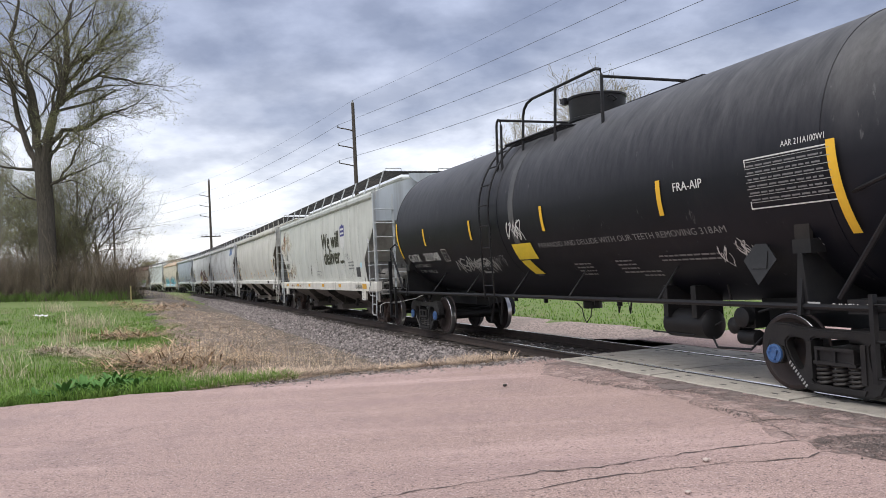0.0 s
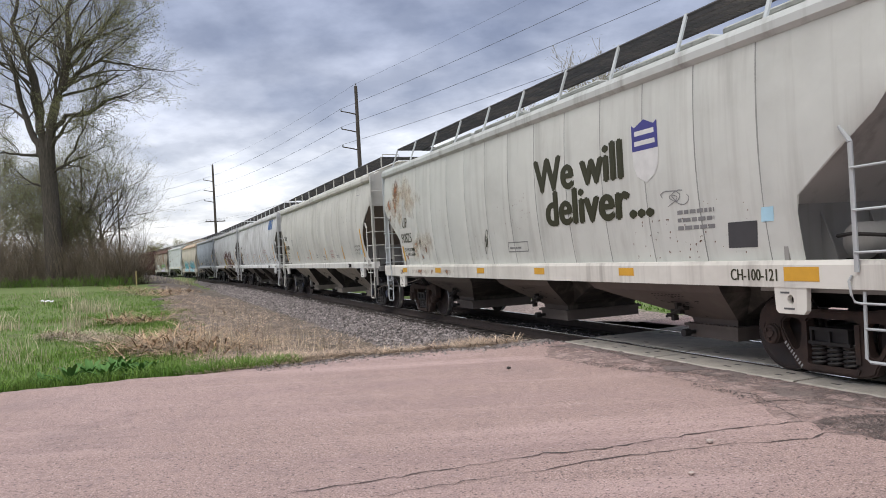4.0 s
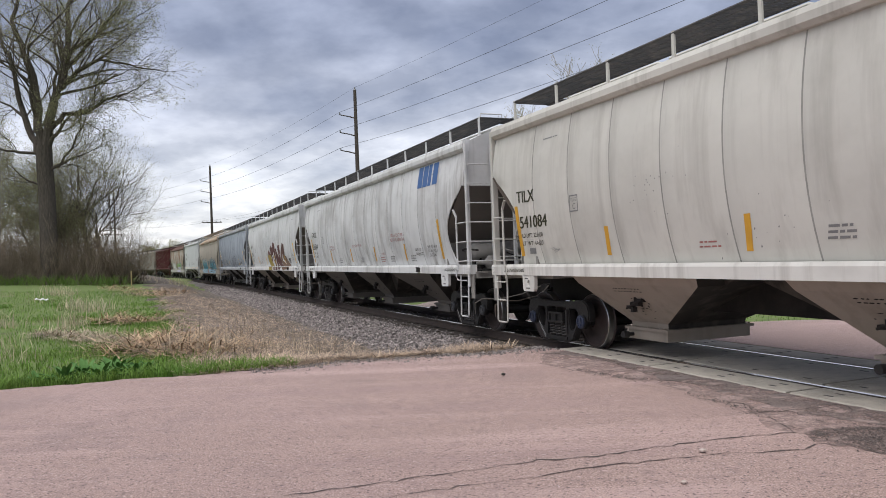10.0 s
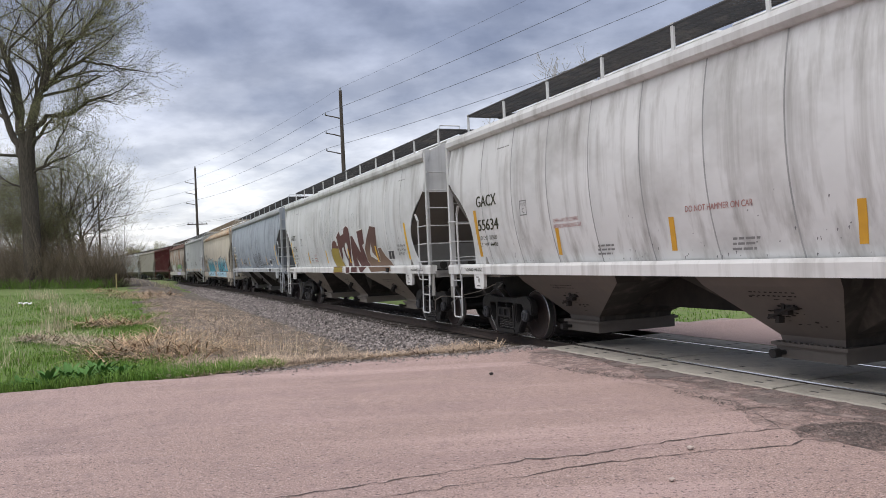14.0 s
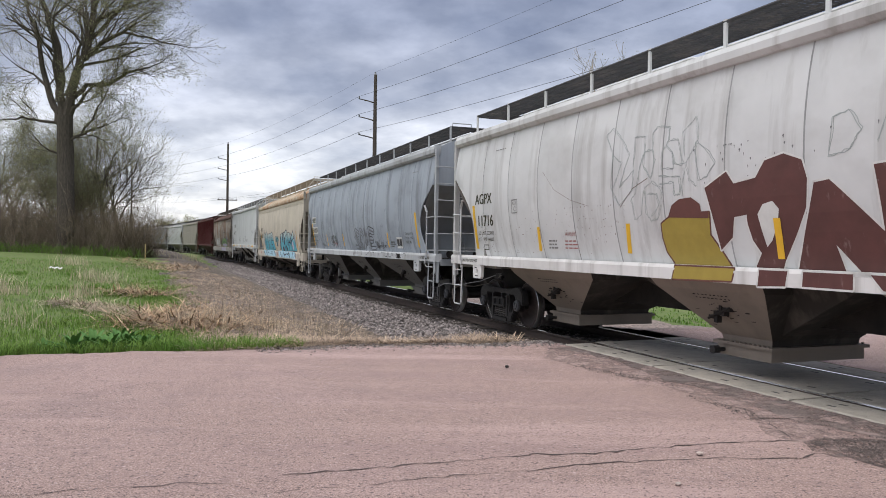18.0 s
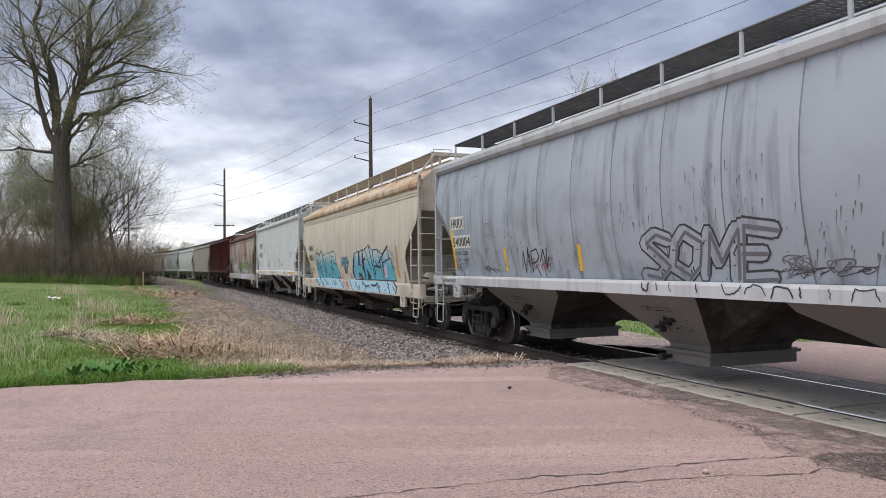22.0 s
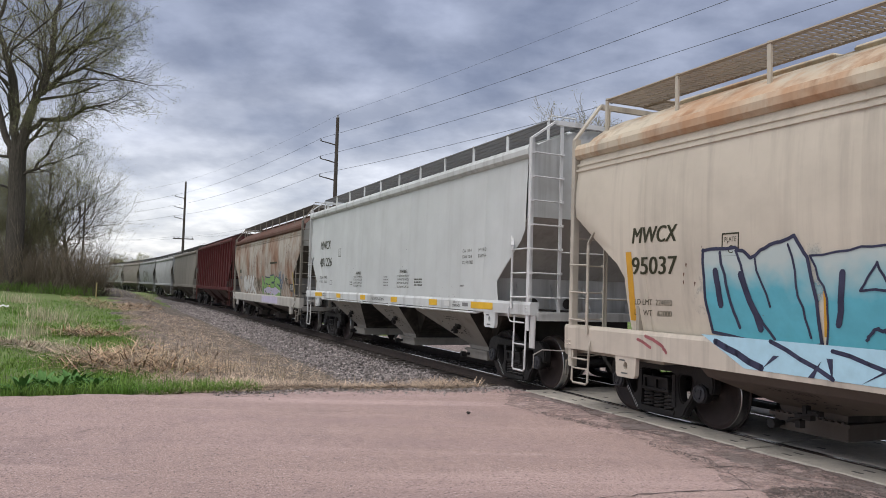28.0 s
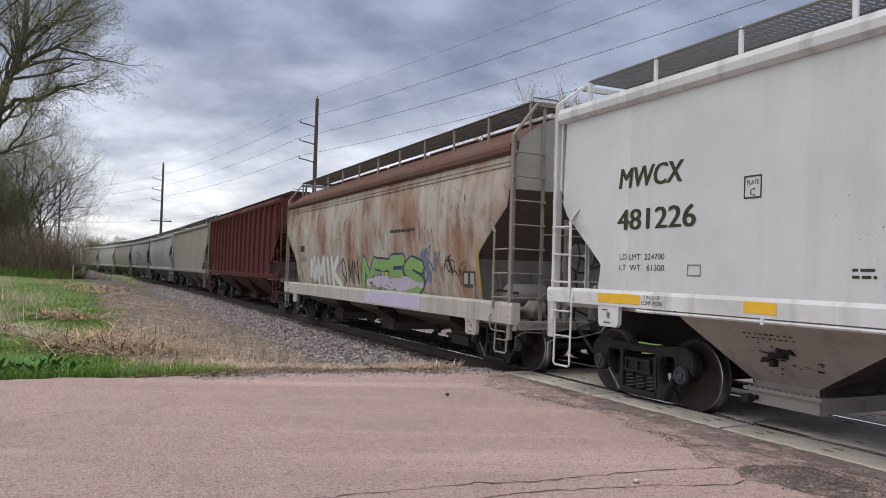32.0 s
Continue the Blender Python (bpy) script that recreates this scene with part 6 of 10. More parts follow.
    lathe(bm, [(0.84, 0.13), (0.94, 0.13), (0.97, 0.05)], "y", 12, (-4.85, 0, 0.84))
    lathe(bm, [(0.60, 0.11), (0.86, 0.11), (0.90, 0.06)], "y", 12, (-4.62, 0, 0.72))
    lathe(bm, [(-0.16, 0.05), (-0.14, 0.10), (0.14, 0.10), (0.16, 0.05)], "x", 12, (-4.85, 0.80, 0.58))
    part("control_valve", bm, iron, car)
    for pts in ([(-4.15, 0.8, 0.55), (-4.35, 0.9, 0.42), (-4.95, 0.9, 0.44), (-5.1, 0.85, 0.60)], [(-4.6, 0.85, 1.05), (-4.6, 0.9, 1.25)], [(-5.0, 0.8, 0.9), (-5.3, 0.7, 1.0), (-5.9, 0.5, 1.0)]):
        bent(car, "valve_pipe", iron, pts, 0.016)
    bm = bmesh.new()
    tube(bm, [(-6.0, 0.5, 0.95), (5.8, 0.5, 0.98)], 0.02, 6)
    tube(bm, [(-4.3, 0.75, 0.75), (-3.9, 0.9, 0.55), (-3.0, 0.9, 0.56)], 0.012, 6)
    part("brake_pipe", bm, iron, car)
    bm = bmesh.new()
    lathe(bm, [(0.75, 0.18), (0.95, 0.18), (1.0, 0.12), (1.2, 0.12)], "z", 14, (0.0, 0, 0))
    part("bottom_outlet", bm, iron, car)
    # drip chain under the outlet
    bm = bmesh.new()
    tube(bm, [(-0.12, 0.1, 0.76), (-0.10, 0.12, 0.60), (0.02, 0.14, 0.48), (0.14, 0.12, 0.58), (0.22, 0.1, 0.74), (0.40, 0.1, 0.84)], 0.010, 5)
    part("cap_chain", bm, iron, car)
    for s_ in (1, -1):
        # splayed feet below the ladder
        bm = bmesh.new()
        tube(bm, [(0.80, s_ * 1.5, 1.05), (0.92, s_ * 1.5, 0.52), (1.05, s_ * 1.5, 1.02)], 0.022, 6)
        tube(bm, [(1.16, s_ * 1.5, 1.02), (1.32, s_ * 1.5, 0.52), (1.42, s_ * 1.5, 1.05)], 0.022, 6)
        part("ladder_foot", bm, iron, car)
    for x in (2.2, 0.9, -0.9, -1.6):
        bm = bmesh.new()
        box(bm, x - 0.022, x + 0.022, 0.46, 0.54, 0.86, 1.25)
        part("pipe_hanger", bm, iron, car)
    # diamond placard holder
    bm = bmesh.new()
    tilt = Matrix.Translation((-5.62, 1.33, 1.56)) @ Matrix.Rotation(radians(8), 4, "X")
    prism(bm, [(0, -0.29), (-0.25, 0), (0, 0.29), (0.25, 0)], -0.008, 0.008)
    prism(bm, [(-0.12, -0.10), (0.12, -0.10), (0.12, 0.10), (-0.12, 0.10)], 0.008, 0.020)
    bmesh.ops.transform(bm, matrix=tilt, verts=bm.verts)
    part("placard_holder", bm, mat("dark placard holder", (0.013, 0.014, 0.0145), 0.5, 0, (0.024, 0.024, 0.025), 9, 0.7), car)
    return car, sd


TANK = tank_car(GAPS[0], GAPS[1])
# ---- the cars of this train ----


def flat_seam(name, col):
    return mat(name + " seam shadow and grime", tuple(c * 0.34 for c in col), 0.8, 0, tuple(c * 0.62 for c in col), 1.5, 0.8)


def looks(name, col, seed, roof_rust=None, sill=None, dark=None, bay=None, metal=None, board=None, roof=None, end=None, bulk=None, **kw):
    p = paint(name + " paint", col, seed, **kw)
    g = lambda n, c, s_: paint(name + " " + n, c, seed + s_, dirt=0.6)
    # shade: near-black that paints shadow, and some dirt, onto recessed sheets
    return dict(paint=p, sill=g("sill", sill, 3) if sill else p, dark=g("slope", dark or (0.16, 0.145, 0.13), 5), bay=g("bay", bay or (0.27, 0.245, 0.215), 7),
                metal=g("metal", metal or tuple(c * 0.95 for c in col), 9), board=g("board", board or (0.06, 0.06, 0.062), 11), roof=paint(name + " roof", roof or col, seed + 13, dirt=0.6, rust=roof_rust),
                seam=flat_seam(name, col), bulk=g("bulkhead", bulk or (0.27, 0.26, 0.245), 21), shade=g("inner shade and dirt", (0.038, 0.035, 0.032), 19), end=g("end", end or tuple(c * 0.92 for c in col), 15), gate=g("gate", tuple(c * 0.9 for c in (bay or (0.27, 0.25, 0.22))), 17))


LOOKS = [None,
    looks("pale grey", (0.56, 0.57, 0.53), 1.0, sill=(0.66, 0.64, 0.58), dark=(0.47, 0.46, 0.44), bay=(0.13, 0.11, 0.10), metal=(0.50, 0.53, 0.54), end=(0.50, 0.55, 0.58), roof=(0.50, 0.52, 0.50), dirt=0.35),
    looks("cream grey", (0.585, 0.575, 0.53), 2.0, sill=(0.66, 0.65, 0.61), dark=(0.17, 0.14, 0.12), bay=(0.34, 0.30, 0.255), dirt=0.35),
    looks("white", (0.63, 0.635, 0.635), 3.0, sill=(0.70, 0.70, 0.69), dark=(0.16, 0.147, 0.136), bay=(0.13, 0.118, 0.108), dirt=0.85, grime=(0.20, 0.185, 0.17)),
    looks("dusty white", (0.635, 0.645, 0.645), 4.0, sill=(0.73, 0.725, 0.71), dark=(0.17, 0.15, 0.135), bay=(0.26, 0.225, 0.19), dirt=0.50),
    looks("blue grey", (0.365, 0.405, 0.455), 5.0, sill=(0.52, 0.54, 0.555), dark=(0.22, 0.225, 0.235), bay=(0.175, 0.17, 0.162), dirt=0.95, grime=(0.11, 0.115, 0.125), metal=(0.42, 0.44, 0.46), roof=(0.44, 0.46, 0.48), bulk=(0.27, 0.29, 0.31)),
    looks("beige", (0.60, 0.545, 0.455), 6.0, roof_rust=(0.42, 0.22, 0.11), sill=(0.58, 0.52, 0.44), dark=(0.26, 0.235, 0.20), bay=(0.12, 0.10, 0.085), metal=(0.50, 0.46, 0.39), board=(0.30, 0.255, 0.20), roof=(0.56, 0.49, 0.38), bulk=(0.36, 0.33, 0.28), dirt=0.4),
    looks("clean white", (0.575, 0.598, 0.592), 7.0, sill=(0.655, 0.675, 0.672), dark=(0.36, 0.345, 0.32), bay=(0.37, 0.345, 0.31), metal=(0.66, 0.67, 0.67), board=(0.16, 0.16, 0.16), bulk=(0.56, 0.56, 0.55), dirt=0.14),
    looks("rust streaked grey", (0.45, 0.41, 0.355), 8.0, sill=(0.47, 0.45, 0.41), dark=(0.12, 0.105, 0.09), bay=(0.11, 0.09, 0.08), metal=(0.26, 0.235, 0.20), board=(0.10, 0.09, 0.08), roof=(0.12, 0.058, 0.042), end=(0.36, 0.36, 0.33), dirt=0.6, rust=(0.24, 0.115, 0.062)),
    looks("maroon", (0.088, 0.021, 0.021), 9.0, dark=(0.05, 0.02, 0.018), bay=(0.055, 0.025, 0.022), metal=(0.10, 0.025, 0.022), board=(0.05, 0.02, 0.02), roof=(0.09, 0.022, 0.02), grime=(0.05, 0.02, 0.018)),
    looks("tan grey", (0.27, 0.25, 0.215), 10.0, dark=(0.14, 0.12, 0.10), bay=(0.13, 0.115, 0.10)),
    looks("off white", (0.43, 0.44, 0.44), 11.0, dark=(0.17, 0.15, 0.135), bay=(0.2, 0.18, 0.16)),
    looks("mid grey", (0.25, 0.255, 0.26), 12.0, dark=(0.09, 0.09, 0.09), bay=(0.14, 0.13, 0.12)),
    looks("brown grey", (0.23, 0.205, 0.18), 13.0, dark=(0.09, 0.08, 0.07), bay=(0.10, 0.09, 0.08)),
    looks("light grey", (0.33, 0.33, 0.315), 14.0, dark=(0.12, 0.11, 0.10), bay=(0.15, 0.14, 0.12)),
]
KINDS = [None,
    dict(label="pale grey covered hopper car with a black slogan and rust spots", cut="angle", ze=3.79, zt=1.33, zb=1.06, bulge=0.02, panels=14, lean_posts=True),
    dict(label="cream-grey covered hopper car with orange stripes along its side", bulge=0.06, brake=1),
    dict(label="white covered hopper car with grey grime streaks and a blue emblem", bulge=0.06),
    dict(label="dusty white covered hopper car with large brown spray letters", bulge=0.06, brake=1),
    dict(label="blue-grey covered hopper car with dark streaks and sketched letters", bulge=0.06, brake=1),
    dict(label="beige covered hopper car with bright blue spray letters", cut="angle", ze=3.72, zt=1.20, zb=0.86, bulge=0.04, panels=6, roof=0.60, round_roof=True, board_z=4.64, bay_low=0.36, tall=True),
    dict(label="clean white three-bay hopper car with yellow sill marks", cut="knee", ze=3.98, zt=1.50, zb=1.30, bulge=0.0, panels=5, board_z=4.64, tall=True, brake=1),
    dict(label="rust-streaked grey hopper car with green and white spray letters", cut="angle", ze=3.72, zt=1.20, zb=0.86, bulge=0.05, panels=8, roof=0.60, round_roof=True, board_z=4.64, bay_low=0.36, tall=True),
    dict(label="dark maroon hopper car with upright ribs on its side", cut="slant", ze=4.05, bulge=0.0, ribs=17, board_z=4.5, roof=0.25, far=True),
    dict(label="tan-grey covered hopper car, dusty", cut="slant", ze=3.95, bulge=0.02, panels=5, far=True),
    dict(label="off-white covered hopper car", bulge=0.06, far=True),
    dict(label="mid-grey covered hopper car with dark spray letters", bulge=0.06, far=True),
    dict(label="brown-grey covered hopper car", bulge=0.06, far=True),
    dict(label="light grey covered hopper car", bulge=0.06, far=True),
]
SIDES = [None]
for i in range(1, len(GAPS) - 1):
    k = min(i, 13 + i % 2) if i > 14 else i
    car, sd = hopper_car(GAPS[i], GAPS[i + 1], look_of=LOOKS[k], cap={1: CAP_RUST, 2: CAP_NAVY}.get(i), **KINDS[k])
    SIDES.append((car, sd))
# ---- lettering, stripes and spray paint on the cars ----
def flat_paint(name, col, rough=0.6):
    return mat(name, col, rough, 0, tuple(c * 0.8 for c in col), 6, 0.6)


INK = dict(black=flat_paint("black lettering", (0.03, 0.03, 0.010)), red=flat_paint("faded red lettering", (0.36, 0.14, 0.125)), grey=flat_paint("grey lettering", (0.20, 0.20, 0.20)),
           white=flat_paint("white lettering", (0.62, 0.62, 0.60)), dull=flat_paint("worn white lettering", (0.36, 0.36, 0.35)), orange=flat_paint("amber reflective stripe", (0.62, 0.33, 0.03)), lemon=flat_paint("lemon yellow panel paint", (0.78, 0.58, 0.04)), yellow=flat_paint("yellow reflective stripe", (0.80, 0.47, 0.03)),
           blue=flat_paint("blue emblem paint", (0.055, 0.135, 0.33)), navy=flat_paint("navy emblem paint", (0.05, 0.05, 0.22)), sky=flat_paint("sky blue spray paint", (0.20, 0.52, 0.64)), aqua=flat_paint("aqua spray paint", (0.10, 0.36, 0.42)),
           deep=flat_paint("dark blue spray paint", (0.035, 0.05, 0.12)), pale=flat_paint("pale blue spray paint", (0.42, 0.66, 0.78)), brown=flat_paint("red-brown spray paint", (0.135, 0.050, 0.042)), ochre=flat_paint("ochre spray paint", (0.36, 0.27, 0.05)),
           green=flat_paint("green spray paint", (0.23, 0.40, 0.13)), lilac=flat_paint("lilac spray paint", (0.52, 0.48, 0.62)), mist=flat_paint("grey-green spray line", (0.34, 0.38, 0.37)), faint=flat_paint("faded dark spray line", (0.14, 0.145, 0.16)), pink=flat_paint("pink red spray paint", (0.40, 0.13, 0.14)), label=flat_paint("dark label", (0.05, 0.05, 0.055)),
           worn=mat("paler repaint", (0.575, 0.57, 0.53), 0.8, 0, (0.49, 0.475, 0.44), 3, 0.7), lightlabel=flat_paint("white label", (0.66, 0.66, 0.64)), rust=mat("rust bloom", (0.30, 0.125, 0.055), 0.9, 0, (0.42, 0.30, 0.20), 5, 0.8), peach=mat("faded patch paint", (0.58, 0.50, 0.40), 0.8, 0, (0.45, 0.30, 0.19), 1.6, 0.8, stain=(0.34, 0.15, 0.07), stain_scale=2.2, stain_at=(0.55, 0.66)))
FONTS = {}


def glyphs(body):
    """Outline mesh of a text, with height 1 for its capitals."""
    if body not in FONTS:
        cu = bpy.data.curves.new("text", "FONT")
        cu.body, cu.resolution_u = body, 3
        ob = bpy.data.objects.new("text", cu)
        me = bpy.data.meshes.new_from_object(ob)
        v = [(p.co.x / 0.70, p.co.y / 0.70) for p in me.vertices]
        f = [tuple(p.vertices) for p in me.polygons]
        w = max((a for a, _ in v), default=1)
        bpy.data.objects.remove(ob)
        FONTS[body] = (v, f, w)
    return FONTS[body]


def on_side(name, sd, car, flat_v, faces, m, lift=0.010, label="", slices=0.0):
    """Lay a flat drawing, in (x, z) of the car, onto its side."""
    bm = bmesh.new()
    vs = [bm.verts.new((x, 0, z)) for x, z in flat_v]
    for f in faces:
        try:
            bm.faces.new([vs[i] for i in f])
        except ValueError:
            pass
    bm.normal_update()
    big = [f for f in bm.faces if len(f.verts) > 4]
    if big:
        bmesh.ops.triangulate(bm, faces=big)
    if slices and flat_v:
        zs = [z for _, z in flat_v]
        z = min(zs) + slices
        while z < max(zs):
            bmesh.ops.bisect_plane(bm, geom=bm.verts[:] + bm.edges[:] + bm.faces[:], plane_co=(0, 0, z), plane_no=(0, 0, 1))
            z += slices
    for v in bm.verts:
        v.co = sd.at(v.co.x, v.co.z, lift * 0.4)
    bm.normal_update()
    for f in bm.faces:
        if f.normal.y < 0:
            f.normal_flip()
    return part(name, bm, m, car, label, recalc=False)


def write(cs, body, x, z, h, m, width=None, bold=0.0, slant=0.0, name="lettering", label="", lift=0.010):
    """Text whose left end stands at x (car's own axis runs the other way) and whose foot is at z."""
    car, sd = cs
    v, f, w = glyphs(body)
    k = (width / w) if width else h
    pts = [(x - a * k - slant * b * h, z + b * h) for a, b in v]
    on_side(name, sd, car, pts, f, m, lift, label, 0.25 if h > 0.3 else 0)
    for k, (da, db) in enumerate(((1, 0), (0.5, 0.22), (0.5, -0.22)) if bold > 0.03 else ((1, 0),)):
        if bold:
            on_side(name, sd, car, [(a - bold * da, b + bold * db) for a, b in pts], f, m, lift + 0.003 * (k + 1), "", 0.25 if h > 0.3 else 0)


def block(cs, x, z, w, h, m, name="stripe", label="", lift=0.010, tilt=0.0):
    car, sd = cs
    n = max(1, int(h / (0.04 if isinstance(sd, TankSide) else 0.2)))
    v, f = [], []
    for k in range(n + 1):
        q = z + h * k / n
        v += [(x + tilt * (k / n), q), (x - w + tilt * (k / n), q)]
        if k:
            f.append((2 * k - 2, 2 * k - 1, 2 * k + 1, 2 * k))
    return on_side(name, sd, car, v, f, m, lift, label)


def bars(cs, x, z, w, lines, m, gap=0.075, h=0.036, ragged=0.25, seed=1, words=True):
    """Writing too small to read: rows of short bars, one part."""
    car, sd = cs
    r = random.Random(seed)
    v, f = [], []
    for k in range(lines):
        q = z - k * gap
        a = 0.0
        end = w * (1 - ragged * r.random())
        while a < end:
            ln = min(end - a, 0.05 + 0.10 * r.random())
            b = len(v)
            v += [(x - a, q), (x - a - ln, q), (x - a - ln, q + h), (x - a, q + h)]
            f.append((b, b + 1, b + 2, b + 3))
            a += ln + 0.022
    return on_side("small_print", sd, car, v, f, m, 0.009)


def frame_box(cs, x, z, w, h, m, t=0.018, name="plate_mark"):
    car, sd = cs
    v, f = [], []
    for (a, b, c, d) in ((x, z, w, t), (x, z + h - t, w, t), (x, z, t, h), (x - w + t, z, t, h)):
        k = len(v)
        v += [(a, b), (a - c, b), (a - c, b + d), (a, b + d)]
        f.append((k, k + 1, k + 2, k + 3))
    return on_side(name, sd, car, v, f, m, 0.009)


def stroke(v, f, pts, w):
    """A thick line with round joints, added to a drawing."""
    for (x0, z0), (x1, z1) in zip(pts, pts[1:]):
        d = Vector((x1 - x0, z1 - z0))
        if d.length < 1e-6:
            continue
        d.normalize()
        n = Vector((-d.y, d.x)) * w / 2
        k = len(v)
        v += [(x0 + n.x, z0 + n.y), (x0 - n.x, z0 - n.y), (x1 - n.x, z1 - n.y), (x1 + n.x, z1 + n.y)]
        f.append((k, k + 1, k + 2, k + 3))
    for x, z in pts:
        k = len(v)
        v += [(x + w / 2 * math.cos(a * 1.047), z + w / 2 * math.sin(a * 1.047)) for a in range(6)]
        f.append(tuple(range(k, k + 6)))


class Flat:
    """A flat upright face, such as a side sill."""

    def __init__(self, y):
        self.w = y

    def at(self, x, z, lift=0.0):
        return Vector((x, self.w + lift, z))


def sill_of(cs):
    return cs[0], Flat(cs[1].half + 0.022)


# letter skeletons on a unit square, for spray-paint pieces
BONES = {
    "M": [[(0, 0), (0.06, 1), (0.5, 0.35), (0.94, 1), (1, 0)]], "N": [[(0, 0), (0.05, 1), (0.9, 0), (0.98, 1)]], "P": [[(0.1, 0), (0.1, 1), (0.7, 1), (0.95, 0.75), (0.7, 0.45), (0.15, 0.45)]],
    "A": [[(0, 0), (0.45, 1), (1, 0)], [(0.2, 0.35), (0.8, 0.35)]], "Z": [[(0, 1), (1, 1), (0.05, 0), (1, 0)]], "C": [[(1, 0.85), (0.6, 1), (0.1, 0.7), (0.1, 0.25), (0.5, 0), (1, 0.1)]], "G": [[(1, 0.85), (0.6, 1), (0.1, 0.7), (0.1, 0.25), (0.5, 0), (1, 0.1), (1, 0.45), (0.6, 0.45)]],
    "S": [[(0.95, 0.9), (0.4, 1), (0.05, 0.75), (0.5, 0.5), (0.95, 0.3), (0.6, 0), (0.05, 0.08)]], "O": [[(0.5, 0), (0.08, 0.3), (0.1, 0.75), (0.5, 1), (0.92, 0.7), (0.9, 0.25), (0.5, 0)]], "E": [[(0.95, 1), (0.08, 1), (0.05, 0), (0.95, 0)], [(0.08, 0.5), (0.75, 0.5)]],
    "K": [[(0.08, 0), (0.08, 1)], [(0.9, 1), (0.12, 0.48), (0.98, 0)]], "H": [[(0.05, 0), (0.08, 1)], [(0.95, 0), (0.92, 1)], [(0.08, 0.5), (0.92, 0.5)]], "T": [[(0, 1), (1, 1)], [(0.5, 1), (0.5, 0)]], "U": [[(0.05, 1), (0.08, 0.2), (0.5, 0), (0.92, 0.2), (0.95, 1)]], "R": [[(0.08, 0), (0.08, 1), (0.7, 1), (0.92, 0.75), (0.65, 0.5), (0.1, 0.48)], [(0.5, 0.48), (0.98, 0)]],
    "I": [[(0.5, 0), (0.5, 1)]], "W": [[(0, 1), (0.22, 0), (0.5, 0.65), (0.78, 0), (1, 1)]], "?": [[(0, 0.3), (0.3, 0.9), (0.45, 0.1), (0.7, 1), (0.75, 0.2), (1, 0.6)]],
}


def piece(cs, text, x, z, w, h, fill, edge, thick, rim, seed=1, label="", name="spray_letters", jitter=0.06, over=0.0, rim_only=False, lift=0.010):
    """Spray-paint letters: a dark rim and a fill inside it, letter by letter."""
    car, sd = cs
    r = random.Random(seed)
    cw = w / len(text)
    for i, ch in enumerate(text):
        vo, fo, vi, fi = [], [], [], []
        dz, sc, lean = r.uniform(-0.05, 0.05) * h, r.uniform(0.9, 1.1), r.uniform(-0.12, 0.12)
        for bone in BONES.get(ch, BONES["?"]):
            pts = []
            for a, b in bone:
                a, b = a + r.gauss(0, jitter), b + r.gauss(0, jitter * 0.7)
                pts.append((x - cw * (i + 0.5 + (a - 0.5) * (0.82 + over)) - lean * b * h, z + dz + b * h * sc))
            stroke(vo, fo, pts, thick + 2 * rim)
            stroke(vi, fi, pts, thick)
        on_side(name, sd, car, vo, fo, edge, lift + 0.0012 * i, label, 0.3)
        if not rim_only:
            on_side("spray_fill", sd, car, vi, fi, fill, lift + 0.004 + 0.0012 * i, label, 0.3)


def scrawl(cs, x, z, w, h, m, thick, n, seed, name="spray_tag", loops=1.0):
    """A loose hand-drawn tag of linked loops."""
    car, sd = cs
    r = random.Random(seed)
    v, f = [], []
    for _ in range(n):
        a0, b0 = r.random(), r.random()
        pts = []
        ph = r.random() * 6.28
        for k in range(22):
            t = k / 21
            pts.append((x - w * min(1, max(0, a0 * 0.75 + 0.25 * t + 0.10 * loops * math.sin(t * 9 + ph))), z + h * min(1, max(0, b0 * 0.5 + 0.5 * abs(math.sin(t * 4.2 + ph)) + r.gauss(0, 0.012)))))
        stroke(v, f, pts, thick * r.uniform(0.6, 1.2))
    on_side(name, sd, car, v, f, m, 0.024 if name in ("spray_shine", "spray_detail") else (0.015 if name == "sill_tag" else 0.010), "", 0.3)


def common_stripes(cs, xs, z0, z1, m, ends=(), ez=(1.60, 2.50)):
    for x in xs:
        block(cs, x, z0, 0.10, z1 - z0, m, "reflective_stripe", tilt=0.06)
    for x in ends:
        block(cs, x, ez[0], 0.12, ez[1] - ez[0], m, "reflective_stripe", tilt=0.14 if x > 0 else 0.16)


